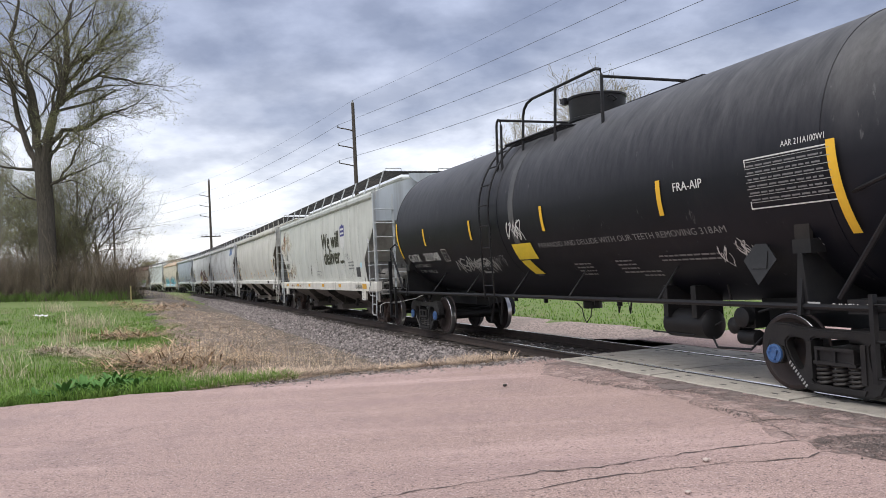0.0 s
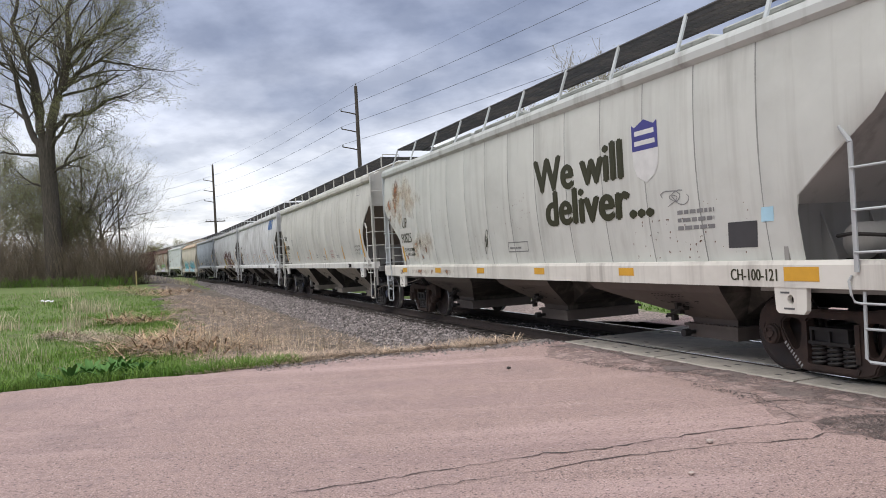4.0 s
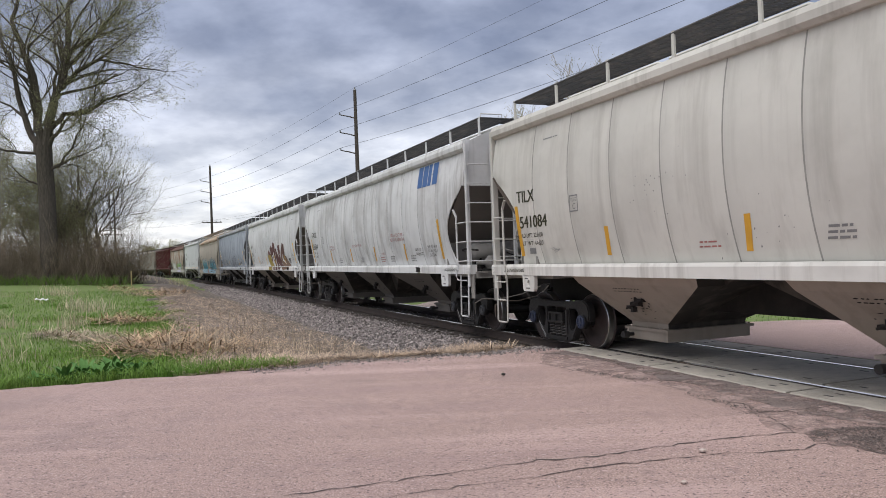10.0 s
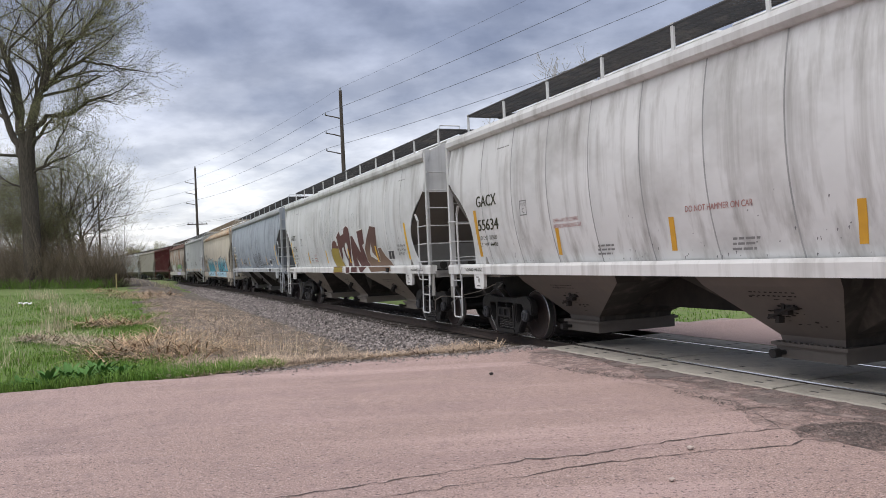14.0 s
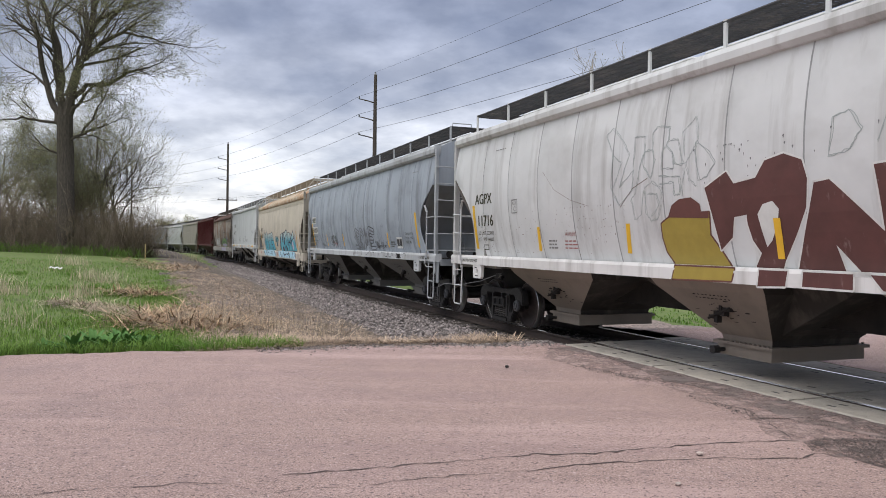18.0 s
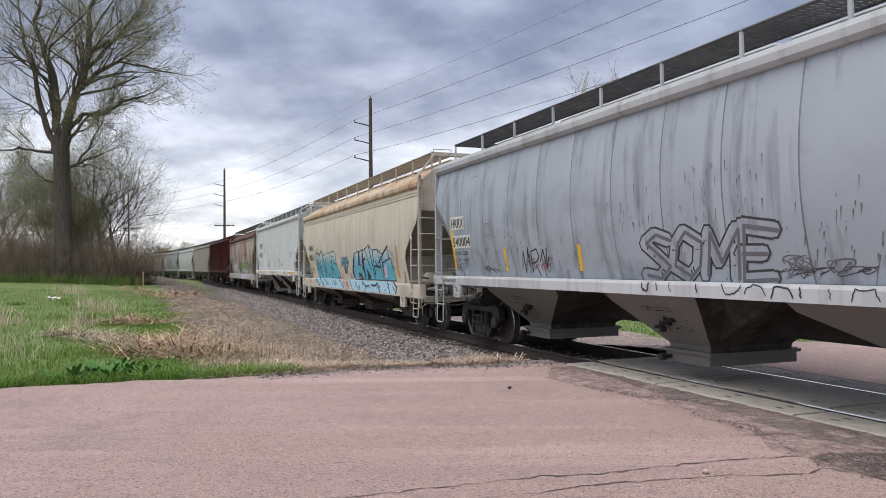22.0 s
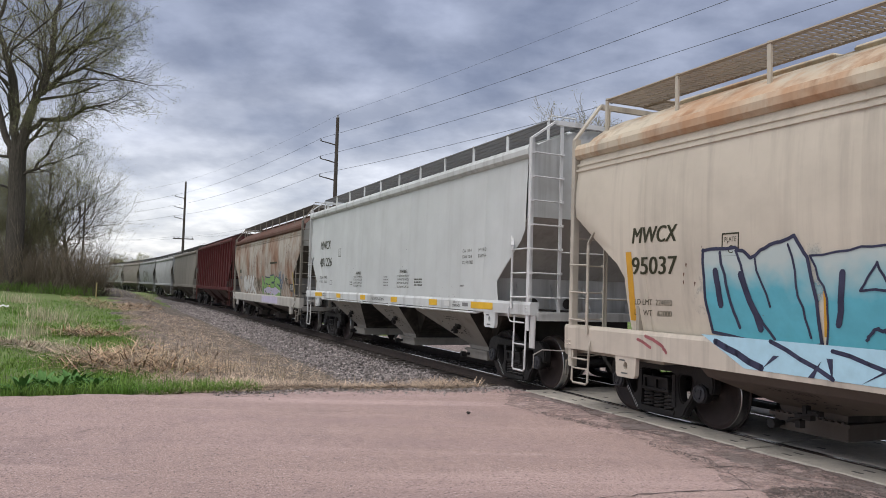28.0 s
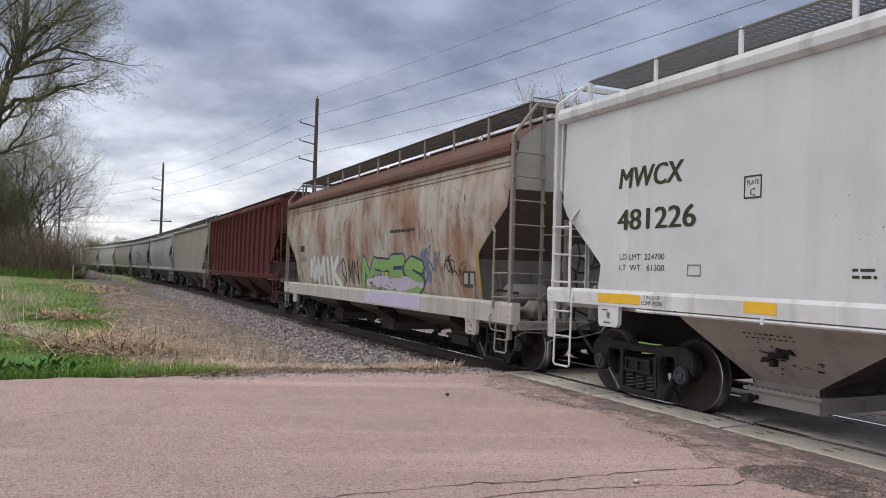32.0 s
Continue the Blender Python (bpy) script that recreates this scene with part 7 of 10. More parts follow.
def bloom_mat(name, col, col2, scale, most):
    """A stain with ragged edges that fades out towards the rim of its patch."""
    m = mat(name, col, 0.9, 0, col2, scale * 2, 0.9)
    nt = m.node_tree
    tc = node(nt, "ShaderNodeTexCoord")
    mp = node(nt, "ShaderNodeMapping")
    mp.inputs["Location"].default_value, mp.inputs["Scale"].default_value = (-1, 0, -1), (2, 0, 2)
    nt.links.new(tc.outputs["Generated"], mp.inputs[0])
    gr = node(nt, "ShaderNodeTexGradient")
    gr.gradient_type = "SPHERICAL"
    nt.links.new(mp.outputs[0], gr.inputs[0])
    no = node(nt, "ShaderNodeTexNoise")
    no.inputs["Scale"].default_value, no.inputs["Detail"].default_value, no.inputs["Roughness"].default_value = scale, 7, 0.68
    nt.links.new(tc.outputs["Object"], no.inputs["Vector"])
    mul = node(nt, "ShaderNodeMath")
    mul.operation = "MULTIPLY_ADD"
    mul.inputs[1].default_value = 0.34
    nt.links.new(gr.outputs["Fac"], mul.inputs[0]); nt.links.new(no.outputs["Fac"], mul.inputs[2])
    rg = node(nt, "ShaderNodeMapRange")
    rg.inputs[1].default_value, rg.inputs[2].default_value, rg.inputs[4].default_value = 0.62, 0.86, most
    nt.links.new(mul.outputs[0], rg.inputs[0])
    rim = node(nt, "ShaderNodeMapRange")
    rim.inputs[2].default_value = 0.25
    nt.links.new(gr.outputs["Fac"], rim.inputs[0])
    al = node(nt, "ShaderNodeMath")
    al.operation = "MULTIPLY"
    nt.links.new(rg.outputs[0], al.inputs[0]); nt.links.new(rim.outputs[0], al.inputs[1])
    nt.links.new(al.outputs[0], nt.nodes["Principled BSDF"].inputs["Alpha"])
    return m


def specks(cs, x0, x1, z0, z1, n, m, seed, size=0.012, tall=1.0, name="rust_speckle"):
    """Rust spots or short run marks strewn over part of a side, one joined part."""
    r = random.Random(seed)
    v, f = [], []
    knots = [(r.uniform(x1, x0), r.uniform(z0, z1)) for _ in range(max(3, n // 14))]
    for _ in range(n):
        kx, kz = r.choice(knots)
        x, z = min(x0, max(x1, r.gauss(kx, 0.35))), min(z1, max(z0, r.gauss(kz, 0.22)))
        a, b = size * r.uniform(0.4, 1.2), size * tall * r.uniform(0.3, 1.3)
        k = len(v)
        v += [(x + a, z), (x, z - b), (x - a, z + 0.2 * a), (x, z + min(b, a))]
        f.append((k, k + 1, k + 2, k + 3))
    ob = on_side(name, cs[1], cs[0], v, f, m, 0.008)
    ob["kind"] = "stuff"
    return ob


def spikes(cs, x, w, z0, z1, n, m, seed):
    """Sharp slanted strokes across a band, each a part."""
    r = random.Random(seed)
    for k in range(n):
        a = x - w * (k + r.random()) / n
        b = r.choice((-1, 1)) * r.uniform(0.05, 0.25)
        wd = r.uniform(0.04, 0.12)
        zt_, zl_ = r.uniform(z0 + 0.12, z1), z0 + r.uniform(0, 0.08)
        tri = [(a, zl_), (a - wd, zl_), (a - wd * 0.3 + b, zt_)] if r.random() < 0.5 else [(a + b, zl_), (a, zt_), (a - wd, zt_)]
        on_side("spray_stroke", cs[1], cs[0], tri, [(0, 1, 2)], m, 0.016)


# car 1: slogan car
# stiffening post and its head gusset on the brake end
x_ = -SIDES[1][1].Xe
bm = bmesh.new()
box(bm, x_ - 0.13, x_, -0.22, 0.06, 1.10, 4.24)
end_post = part("end_post", bm, LOOKS[1]["end"], SIDES[1][0])
bm = bmesh.new()
prism(bm, [(-0.62, 4.50), (0.46, 4.50), (0.46, 4.40), (0.06, 4.12), (0.06, 3.95), (-0.22, 3.95), (-0.22, 4.12), (-0.62, 4.40)], x_ - 0.17, x_ - 0.135, "x")
part("head_gusset", bm, LOOKS[1]["end"], end_post)
c1 = SIDES[1]
write(c1, "We will", -1.03, 2.55, 0.555, INK["black"], 2.56, 0.085, name="slogan", label="bold black slogan")
write(c1, "deliver...", -1.33, 1.98, 0.555, INK["black"], 2.90, 0.085, name="slogan", label="bold black slogan")


def shield(cs, x, z, w, h):
    car, sd = cs
    out = [(0, 0.95), (0.12, 0.90), (0.5, 1.0), (0.88, 0.90), (1, 0.95), (1.0, 0.30), (0.85, 0.12), (0.5, 0.0), (0.15, 0.12), (0, 0.30)]
    on_side("emblem", sd, car, [(x - a * w, z + b * h) for a, b in out], [tuple(range(len(out)))], INK["white"], 0.010, "shield emblem, blue over white", 0.2)
    top = [(0, 0.95), (0.12, 0.90), (0.5, 1.0), (0.88, 0.90), (1, 0.95), (1.0, 0.52), (0, 0.52)]
    on_side("emblem_field", sd, car, [(x - a * w, z + b * h) for a, b in top], [tuple(range(len(top)))], INK["navy"], 0.014, "", 0.2)
    for k, (a, b, wd) in enumerate(((0.12, 0.76, 0.76), (0.10, 0.60, 0.80))):
        block(cs, x - a * w, z + b * h, wd * w, 0.075 * h, INK["white"], "emblem_bar", lift=0.017)


shield(c1, -3.90, 2.42, 0.56, 0.86)
block(sill_of(c1), -6.46, 1.13, 0.46, 0.15, INK["orange"], "reflective_stripe", lift=0.010)
for x in (-3.42, -0.87, 1.60, 4.0, 6.4):
    block(sill_of(c1), x, 1.16, 0.36, 0.11, INK["orange"], "reflective_stripe", lift=0.010)
write(sill_of(c1), "CH-100-121", -5.66, 1.13, 0.13, INK["black"], 0.70, 0.01, lift=0.010)
block(c1, -5.68, 1.50, 0.46, 0.30, INK["label"], "label_plate")
frame_box(c1, 0.15, 1.56, 0.80, 0.19, INK["grey"])
bars(c1, 0.08, 1.62, 0.62, 1, INK["grey"], seed=2)
bars(c1, -4.78, 1.95, 0.72, 3, INK["grey"], 0.10, 0.05, seed=3)
write(c1, "UP", 6.29, 2.32, 0.25, INK["black"], 0.38, 0.012)
write(c1, "90825", 6.43, 1.925, 0.25, INK["black"], 0.80, 0.014)
write(c1, "LD LMT 222800", 6.26, 1.70, 0.085, INK["black"], 0.76, 0.012)
write(c1, "LT  WT  63200", 6.22, 1.58, 0.085, INK["black"], 0.74, 0.012)
write(c1, "LO", 5.12, 1.88, 0.09, INK["black"], 0.15, 0.012)
block(c1, 6.34, 1.44, 0.11, 0.40, INK["orange"], "stripe", "", 0.012, 0.10)
block(c1, 6.50, 1.52, 0.92, 0.78, INK["worn"], "repaint_patch", "paler repainted patch behind the numbers", 0.004)
block(c1, -6.20, 1.78, 0.18, 0.16, INK["pale"], "blue_tag")
scrawl(c1, 1.35, 1.38, 0.45, 0.75, INK["black"], 0.02, 2, 9, "chalk_loop")
scrawl(c1, -4.0, 2.05, 1.3, 0.30, INK["grey"], 0.012, 2, 10, "scratch")

# cars 2 to 5: the round-sided cars share stripe places
for cs, xs, ink in ((SIDES[2], (4.2, 1.40, -1.42, -4.13), INK["orange"]), (SIDES[3], (4.0, 1.25, -1.45, -4.2), INK["orange"]), (SIDES[4], (4.12, 1.40, -1.4, -4.1), INK["yellow"]), (SIDES[5], (4.3, 1.55, -1.3, -4.06), INK["yellow"])):
    common_stripes(cs, xs, 1.58, 2.01, ink, (6.92, -6.78))
    frame_box(cs, 5.18, 2.28, 0.24, 0.26, INK["grey"])
    write(cs, "PLATE", 5.14, 2.44, 0.055, INK["grey"], 0.16)
    write(cs, "C", 5.10, 2.32, 0.09, INK["grey"])
def sill_things(cs, x, text_at=()):
    """A small card holder on the sill and the shoe stencil near its ends."""
    car, sd = cs
    y, z = sd.half + 0.03, (sd.zt + 1.26) / 2
    bm = bmesh.new()
    box(bm, x - 0.085, x + 0.085, y - 0.02, y + 0.035, z - 0.055, z + 0.055)
    for q in (-0.05, 0.05):
        box(bm, x - 0.075, x + 0.075, y + 0.035, y + 0.05, z + q - 0.012, z + q + 0.012)
    part("card_holder", bm, M["under"], car, "small dark card holder on the sill")
    for tx in text_at:
        write(sill_of(cs), "2 INCH TREAD COND SHOES", tx, z - 0.03, 0.06, INK["black"], 0.80, 0.004, lift=0.008)


c2 = SIDES[2]
for cs_ in (SIDES[2], SIDES[3], SIDES[4], SIDES[5]):
    sill_things(cs_, -5.3, (-7.0, 7.6))
write(c2, "TILX", 6.97, 2.55, 0.21, INK["black"], 0.63, 0.019)
write(c2, "541084", 6.90, 2.10, 0.21, INK["black"], 0.96, 0.019)
write(c2, "LD LMT  221400", 6.84, 1.93, 0.075, INK["black"], 0.74)
write(c2, "LT  WT  64600", 6.84, 1.79, 0.075, INK["black"], 0.74)
block(c2, 6.6, 1.64, 0.22, 0.10, INK["grey"], "card_holder")
write(c2, "WARNING", -2.25, 1.84, 0.085, INK["red"], 0.42)
bars(c2, -2.25, 1.74, 0.5, 3, INK["red"], 0.058, 0.020, seed=20)
write(c2, "EXW 10-8  H 9-8", -5.80, 1.93, 0.075, INK["black"], 0.66)
write(c2, "EW  8-6  H 15-0", -5.80, 1.82, 0.075, INK["black"], 0.66)
write(c2, "CU FT 5461", -5.84, 1.71, 0.075, INK["black"], 0.46)
bars(c2, -0.9, 1.70, 0.4, 3, INK["grey"], 0.06, 0.028, seed=21)
bars(c2, 2.2, 1.70, 0.4, 2, INK["red"], 0.058, 0.020, seed=22)
bars(c2, -3.1, 1.70, 0.5, 2, INK["grey"], 0.06, 0.028, seed=23)
bars(c2, 0.3, 1.80, 0.35, 3, INK["grey"], 0.06, 0.028, seed=24)
scrawl(c2, 6.0, 1.62, 0.6, 0.12, INK["dull"], 0.012, 2, 25)
block(c2, -6.45, 1.70, 0.16, 0.14, INK["pale"], "blue_tag")

c3 = SIDES[3]
for k, (a, w_) in enumerate(((0.0, 0.36), (0.36, 0.36), (0.70, 0.26), (1.0, 0.36))):
    # four slanted blocks stand for the emblem
    car_, sd_ = c3
    x0, z0 = -5.40 - a, 3.32
    quad = [(x0, z0), (x0 - w_ + 0.05, z0), (x0 - w_ - 0.07, z0 + 0.50), (x0 - 0.12, z0 + 0.50)]
    on_side("emblem", sd_, car_, quad, [(0, 1, 2, 3)], INK["blue"], 0.012, "slanted blue emblem block", 0.2)
write(c3, "GACX", 6.92, 2.55, 0.21, INK["black"], 0.85, 0.019)
write(c3, "55634", 6.90, 2.10, 0.21, INK["black"], 0.86, 0.019)
write(c3, "LD LMT  221600", 6.86, 1.92, 0.075, INK["black"], 0.74)
write(c3, "LT  WT  64400", 6.86, 1.79, 0.075, INK["black"], 0.74)
write(c3, "OPEN HATCH COVERS", -3.14, 2.22, 0.085, INK["red"], 1.02)
write(c3, "BEFORE UNLOADING CAR", -3.10, 2.10, 0.085, INK["red"], 1.12)
write(c3, "OPEN HATCH COVERS", 4.1, 2.10, 0.06, INK["red"], 0.72)
write(c3, "BEFORE UNLOADING CAR", 4.1, 2.01, 0.06, INK["red"], 0.80)
write(c3, "DO NOT HAMMER ON CAR", 1.0, 2.05, 0.075, INK["red"], 1.1)
write(c3, "EMPTY LOAD", -5.00, 1.80, 0.075, INK["black"], 0.42)
write(c3, "1/4\" ADJ BLOCK", -5.02, 1.70, 0.075, INK["black"], 0.54)
write(c3, "WARNING", -2.1, 1.76, 0.06, INK["red"], 0.32)
bars(c3, -2.0, 1.68, 0.42, 3, INK["red"], 0.058, 0.020, seed=30)
write(c3, "EXW 10-8  H 9-8", -5.90, 1.86, 0.07, INK["black"], 0.62)
write(c3, "EW  8-6  H 15-0", -5.90, 1.76, 0.07, INK["black"], 0.62)
write(c3, "CU FT 5461", -5.98, 1.66, 0.07, INK["black"], 0.42)
for k, x in enumerate((2.9, 0.2, -2.9, -4.6)):
    bars(c3, x, 1.68, 0.42, 3, INK["grey"], 0.06, 0.028, seed=31 + k)

c4 = SIDES[4]
write(c4, "AGPX", 6.91, 2.52, 0.21, INK["black"], 0.82, 0.019)
write(c4, "11716", 6.82, 2.07, 0.22, INK["black"], 0.78, 0.019)
write(c4, "LD LMT  222000", 6.77, 1.89, 0.075, INK["black"], 0.74)
write(c4, "LT   WT  64000", 6.77, 1.76, 0.075, INK["black"], 0.74)
frame_box(c4, 6.55, 1.58, 0.24, 0.11, INK["black"])
def fade_paint(name, low, high, z0, z1):
    """Spray paint that passes from one colour to another with height, unevenly."""
    m = mat(name, low, 0.7, 0, tuple(c * 0.82 for c in low), 4, 0.7)
    nt = m.node_tree
    b = nt.nodes["Principled BSDF"]
    src = b.inputs["Base Color"].links[0].from_socket
    tc, sep, no = node(nt, "ShaderNodeTexCoord"), node(nt, "ShaderNodeSeparateXYZ"), node(nt, "ShaderNodeTexNoise")
    no.inputs["Scale"].default_value, no.inputs["Detail"].default_value = 2.5, 5
    nt.links.new(tc.outputs["Object"], sep.inputs[0]); nt.links.new(tc.outputs["Object"], no.inputs["Vector"])
    add = node(nt, "ShaderNodeMath")
    add.operation = "MULTIPLY_ADD"
    add.inputs[1].default_value = 0.7
    nt.links.new(no.outputs["Fac"], add.inputs[0]); nt.links.new(sep.outputs["Z"], add.inputs[2])
    rg = node(nt, "ShaderNodeMapRange")
    rg.inputs[1].default_value, rg.inputs[2].default_value = z0 + 0.35, z1 + 0.35
    nt.links.new(add.outputs[0], rg.inputs[0])
    mx = node(nt, "ShaderNodeMix", data_type="RGBA")
    mx.inputs[7].default_value = (*high, 1)
    nt.links.new(rg.outputs[0], mx.inputs[0]); nt.links.new(src, mx.inputs[6]); nt.links.new(mx.outputs[2], b.inputs["Base Color"])
    return m


def cut_level(poly, z, above):
    """The part of a flat outline above or below a height."""
    out = []
    for p, q in zip(poly, poly[1:] + poly[:1]):
        a, b = (p[1] >= z) == above, (q[1] >= z) == above
        if a:
            out.append(p)
        if a != b:
            u = (z - p[1]) / (q[1] - p[1])
            out.append((p[0] + u * (q[0] - p[0]), z))
    return out


def sprayed(cs, poly, m, label, rim=None, lift=0.012):
    """A sprayed shape that runs from the side down over the sill."""
    for surf, pts in ((cs, cut_level(poly, cs[1].zt + 0.012, True)), (sill_of(cs), cut_level(poly, cs[1].zt - 0.006, False))):
        if len(pts) > 2:
            on_side("spray_letters", surf[1], surf[0], pts, [tuple(range(len(pts)))], m, lift, label, 0.2)
            if rim:
                v, f = [], []
                stroke(v, f, pts + pts[:1], 0.045)
                on_side("spray_rim", surf[1], surf[0], v, f, rim, lift - 0.003, "", 0.3)


TAN = fade_paint("brown spray paint fading downwards", (0.20, 0.125, 0.085), (0.105, 0.052, 0.042), 1.75, 2.25)
BROWN = mat("red-brown spray paint over dirt", (0.115, 0.043, 0.038), 0.7, 0, (0.080, 0.031, 0.027), 3, 0.8, stain=[((0.34, 0.27, 0.24), 7.0, (0.60, 0.74, 0.5), (1, 1, 0.4))])
def counter(cs, poly, m, lift=0.020):
    """Bare paint left inside a sprayed letter."""
    on_side("letter_counter", cs[1], cs[0], poly, [tuple(range(len(poly)))], m, lift, "", 0.2)


sprayed(c4, [(-0.21, 2.41), (-0.58, 2.58), (-0.71, 2.43), (-1.05, 2.47), (-1.18, 2.65), (-1.45, 2.70), (-1.70, 2.61), (-1.78, 2.41), (-1.79, 2.11), (-1.69, 1.82), (-1.57, 1.54), (-1.52, 1.27), (-1.12, 1.25), (-1.15, 1.48), (-1.21, 1.62), (-1.06, 1.77), (-0.96, 1.96), (-0.94, 2.06), (-0.74, 2.04), (-0.73, 1.80), (-0.55, 1.65)], BROWN, "large red-brown spray letter", INK["lightlabel"])
sprayed(c4, [(-1.87, 2.36), (-2.06, 2.38), (-2.74, 1.85), (-2.56, 2.48), (-3.16, 2.52), (-3.21, 2.11), (-2.99, 2.06), (-3.46, 1.47), (-2.91, 1.28), (-2.70, 1.29), (-2.55, 1.45), (-2.21, 1.72), (-2.37, 1.45), (-2.37, 1.28), (-1.75, 1.28), (-1.80, 1.86)], BROWN, "large red-brown spray letter", INK["lightlabel"], 0.015)
sprayed(c4, [(-3.88, 2.57), (-4.39, 2.51), (-4.35, 1.99), (-4.52, 1.55), (-4.42, 1.94), (-4.67, 1.95), (-4.95, 1.74), (-5.30, 1.59), (-5.50, 1.46), (-5.48, 1.33), (-3.79, 1.29), (-3.50, 1.47), (-3.29, 1.63), (-3.21, 1.95), (-3.50, 2.25)], TAN, "large brown spray letter, paler below", INK["lightlabel"], 0.018)
counter(c4, [(-1.11, 2.06), (-1.18, 2.17), (-1.32, 2.20), (-1.42, 2.11), (-1.42, 1.96), (-1.36, 1.77), (-1.29, 1.69), (-1.19, 1.88)], INK["lightlabel"], 0.020)
counter(c4, [(-3.85, 2.08), (-3.89, 1.84), (-4.27, 1.66), (-4.51, 1.55), (-3.69, 1.73), (-3.66, 1.85)], INK["lightlabel"], 0.026)
def lines(cs, paths, w, m, lift, name="spray_outline", seed=1):
    """Rough sprayed lines, each path a part."""
    r = random.Random(seed)
    for pts in paths:
        v, f = [], []
        fine = []
        for p, q in zip(pts, pts[1:]):
            for k in range(4):
                fine.append((p[0] + (q[0] - p[0]) * k / 4 + r.gauss(0, 0.008), p[1] + (q[1] - p[1]) * k / 4 + r.gauss(0, 0.008)))
        fine.append(pts[-1])
        stroke(v, f, fine, w * r.uniform(0.7, 1.3))
        on_side(name, cs[1], cs[0], v, f, m, lift, "", 0.3)


# ochre block: a plain rounded shape
sprayed(c4, [(0.63, 1.99), (0.45, 2.08), (-0.30, 2.11), (-0.34, 1.83), (-0.58, 1.61), (-0.75, 1.44), (-0.70, 1.29), (0.38, 1.27), (0.32, 1.47), (0.49, 1.62), (0.59, 1.81)], INK["ochre"], "ochre spray-painted rounded shape", INK["brown"], 0.008)
car_, sd_ = c4
cap_v = [(0.49, 2.07), (0.42, 2.23), (0.27, 2.30), (0.04, 2.31), (-0.13, 2.22), (-0.16, 2.12), (-0.30, 2.11), (-0.30, 2.04)]
on_side("spray_shape", sd_, car_, cap_v, [tuple(range(len(cap_v)))], INK["brown"], 0.016, "brown spray-painted cap shape", 0.2)
for x0 in (-1.35, -4.16):
    block(c4, x0 - 0.12, 1.56, 0.10, 0.45, INK["yellow"], "reflective_stripe", lift=0.034, tilt=0.12)
# thin sketched letters, never filled in
def sketch(*paths):
    for k, shift in enumerate((0.0, 0.018)):
        lines(c4, [[(x + shift, z - shift * 0.6) for x, z in p] for p in paths], 0.0075, INK["mist"], 0.006, "spray_sketch", 43 + k)


sketch([(1.97, 3.34), (1.80, 3.43), (1.57, 3.25), (1.38, 3.0), (1.61, 2.54), (1.28, 2.77), (1.30, 2.48), (1.60, 2.28), (1.84, 2.55), (1.79, 3.06), (1.97, 3.34)], [(1.79, 3.03), (1.56, 2.89), (1.77, 2.55)])
sketch([(1.28, 2.77), (1.23, 3.22), (1.0, 3.21), (1.02, 3.0), (1.12, 2.80), (1.23, 2.43), (1.32, 2.35), (1.21, 2.07), (1.07, 2.13), (1.03, 2.46)], [(1.02, 3.0), (0.83, 3.0), (0.79, 2.85), (0.87, 2.61), (1.05, 2.80), (1.02, 3.0)])
sketch([(0.83, 3.0), (0.83, 3.23), (0.73, 3.31), (0.47, 3.27), (0.49, 3.09), (0.64, 2.95), (0.64, 2.73), (0.38, 2.70), (0.42, 2.92), (0.54, 3.02)], [(0.49, 3.09), (0.30, 3.08), (0.19, 2.74), (0.36, 2.76), (0.42, 2.92)])
sketch([(0.69, 2.63), (0.26, 2.59), (0.25, 2.36), (0.37, 2.37), (0.38, 2.53), (0.68, 2.53)], [(1.01, 2.5), (0.84, 2.57), (0.65, 2.47), (0.62, 2.27), (0.70, 2.07), (0.84, 2.04), (0.96, 2.16), (1.01, 2.5)], [(0.95, 2.41), (0.73, 2.40), (0.69, 2.23), (0.84, 2.10)])
sketch([(0.17, 2.85), (0.20, 3.16), (-0.06, 3.33), (-0.08, 3.04), (0.04, 2.87), (0.15, 2.77), (0.07, 2.54), (-0.07, 2.44)], [(-0.05, 3.01), (-0.29, 2.85), (-0.39, 2.71), (-0.26, 2.56), (-0.11, 2.52), (-0.03, 2.85), (-0.05, 3.01)], [(0.20, 2.36), (0.19, 2.70)])
sketch([(-2.05, 2.62), (-2.10, 3.0), (-2.3, 3.05), (-2.42, 2.85), (-2.3, 2.66), (-2.05, 2.62)], [(-2.6, 2.7), (-2.7, 2.98), (-2.95, 2.96), (-3.0, 2.72), (-2.8, 2.62)])
block(c4, -5.25, 1.60, 0.46, 0.27, INK["lightlabel"], "label_plate")
block(c4, -5.27, 1.63, 0.19, 0.21, INK["label"], "label_field", lift=0.014)
block(c4, -5.50, 1.63, 0.19, 0.21, INK["label"], "label_field", lift=0.014)
write(c4, "EXW 10-8  H 9-4", -6.00, 1.92, 0.07, INK["black"], 0.60)
write(c4, "EW  8-4  H 15-4", -6.00, 1.82, 0.07, INK["black"], 0.60)
write(c4, "CU FT 5461", -6.08, 1.72, 0.07, INK["black"], 0.42)
write(c4, "WARNING", 3.2, 1.84, 0.075, INK["red"], 0.36)
bars(c4, 3.2, 1.75, 0.45, 3, INK["red"], 0.058, 0.020, seed=46)
bars(c4, 3.75, 1.75, 0.3, 3, INK["grey"], 0.06, 0.028, seed=47)

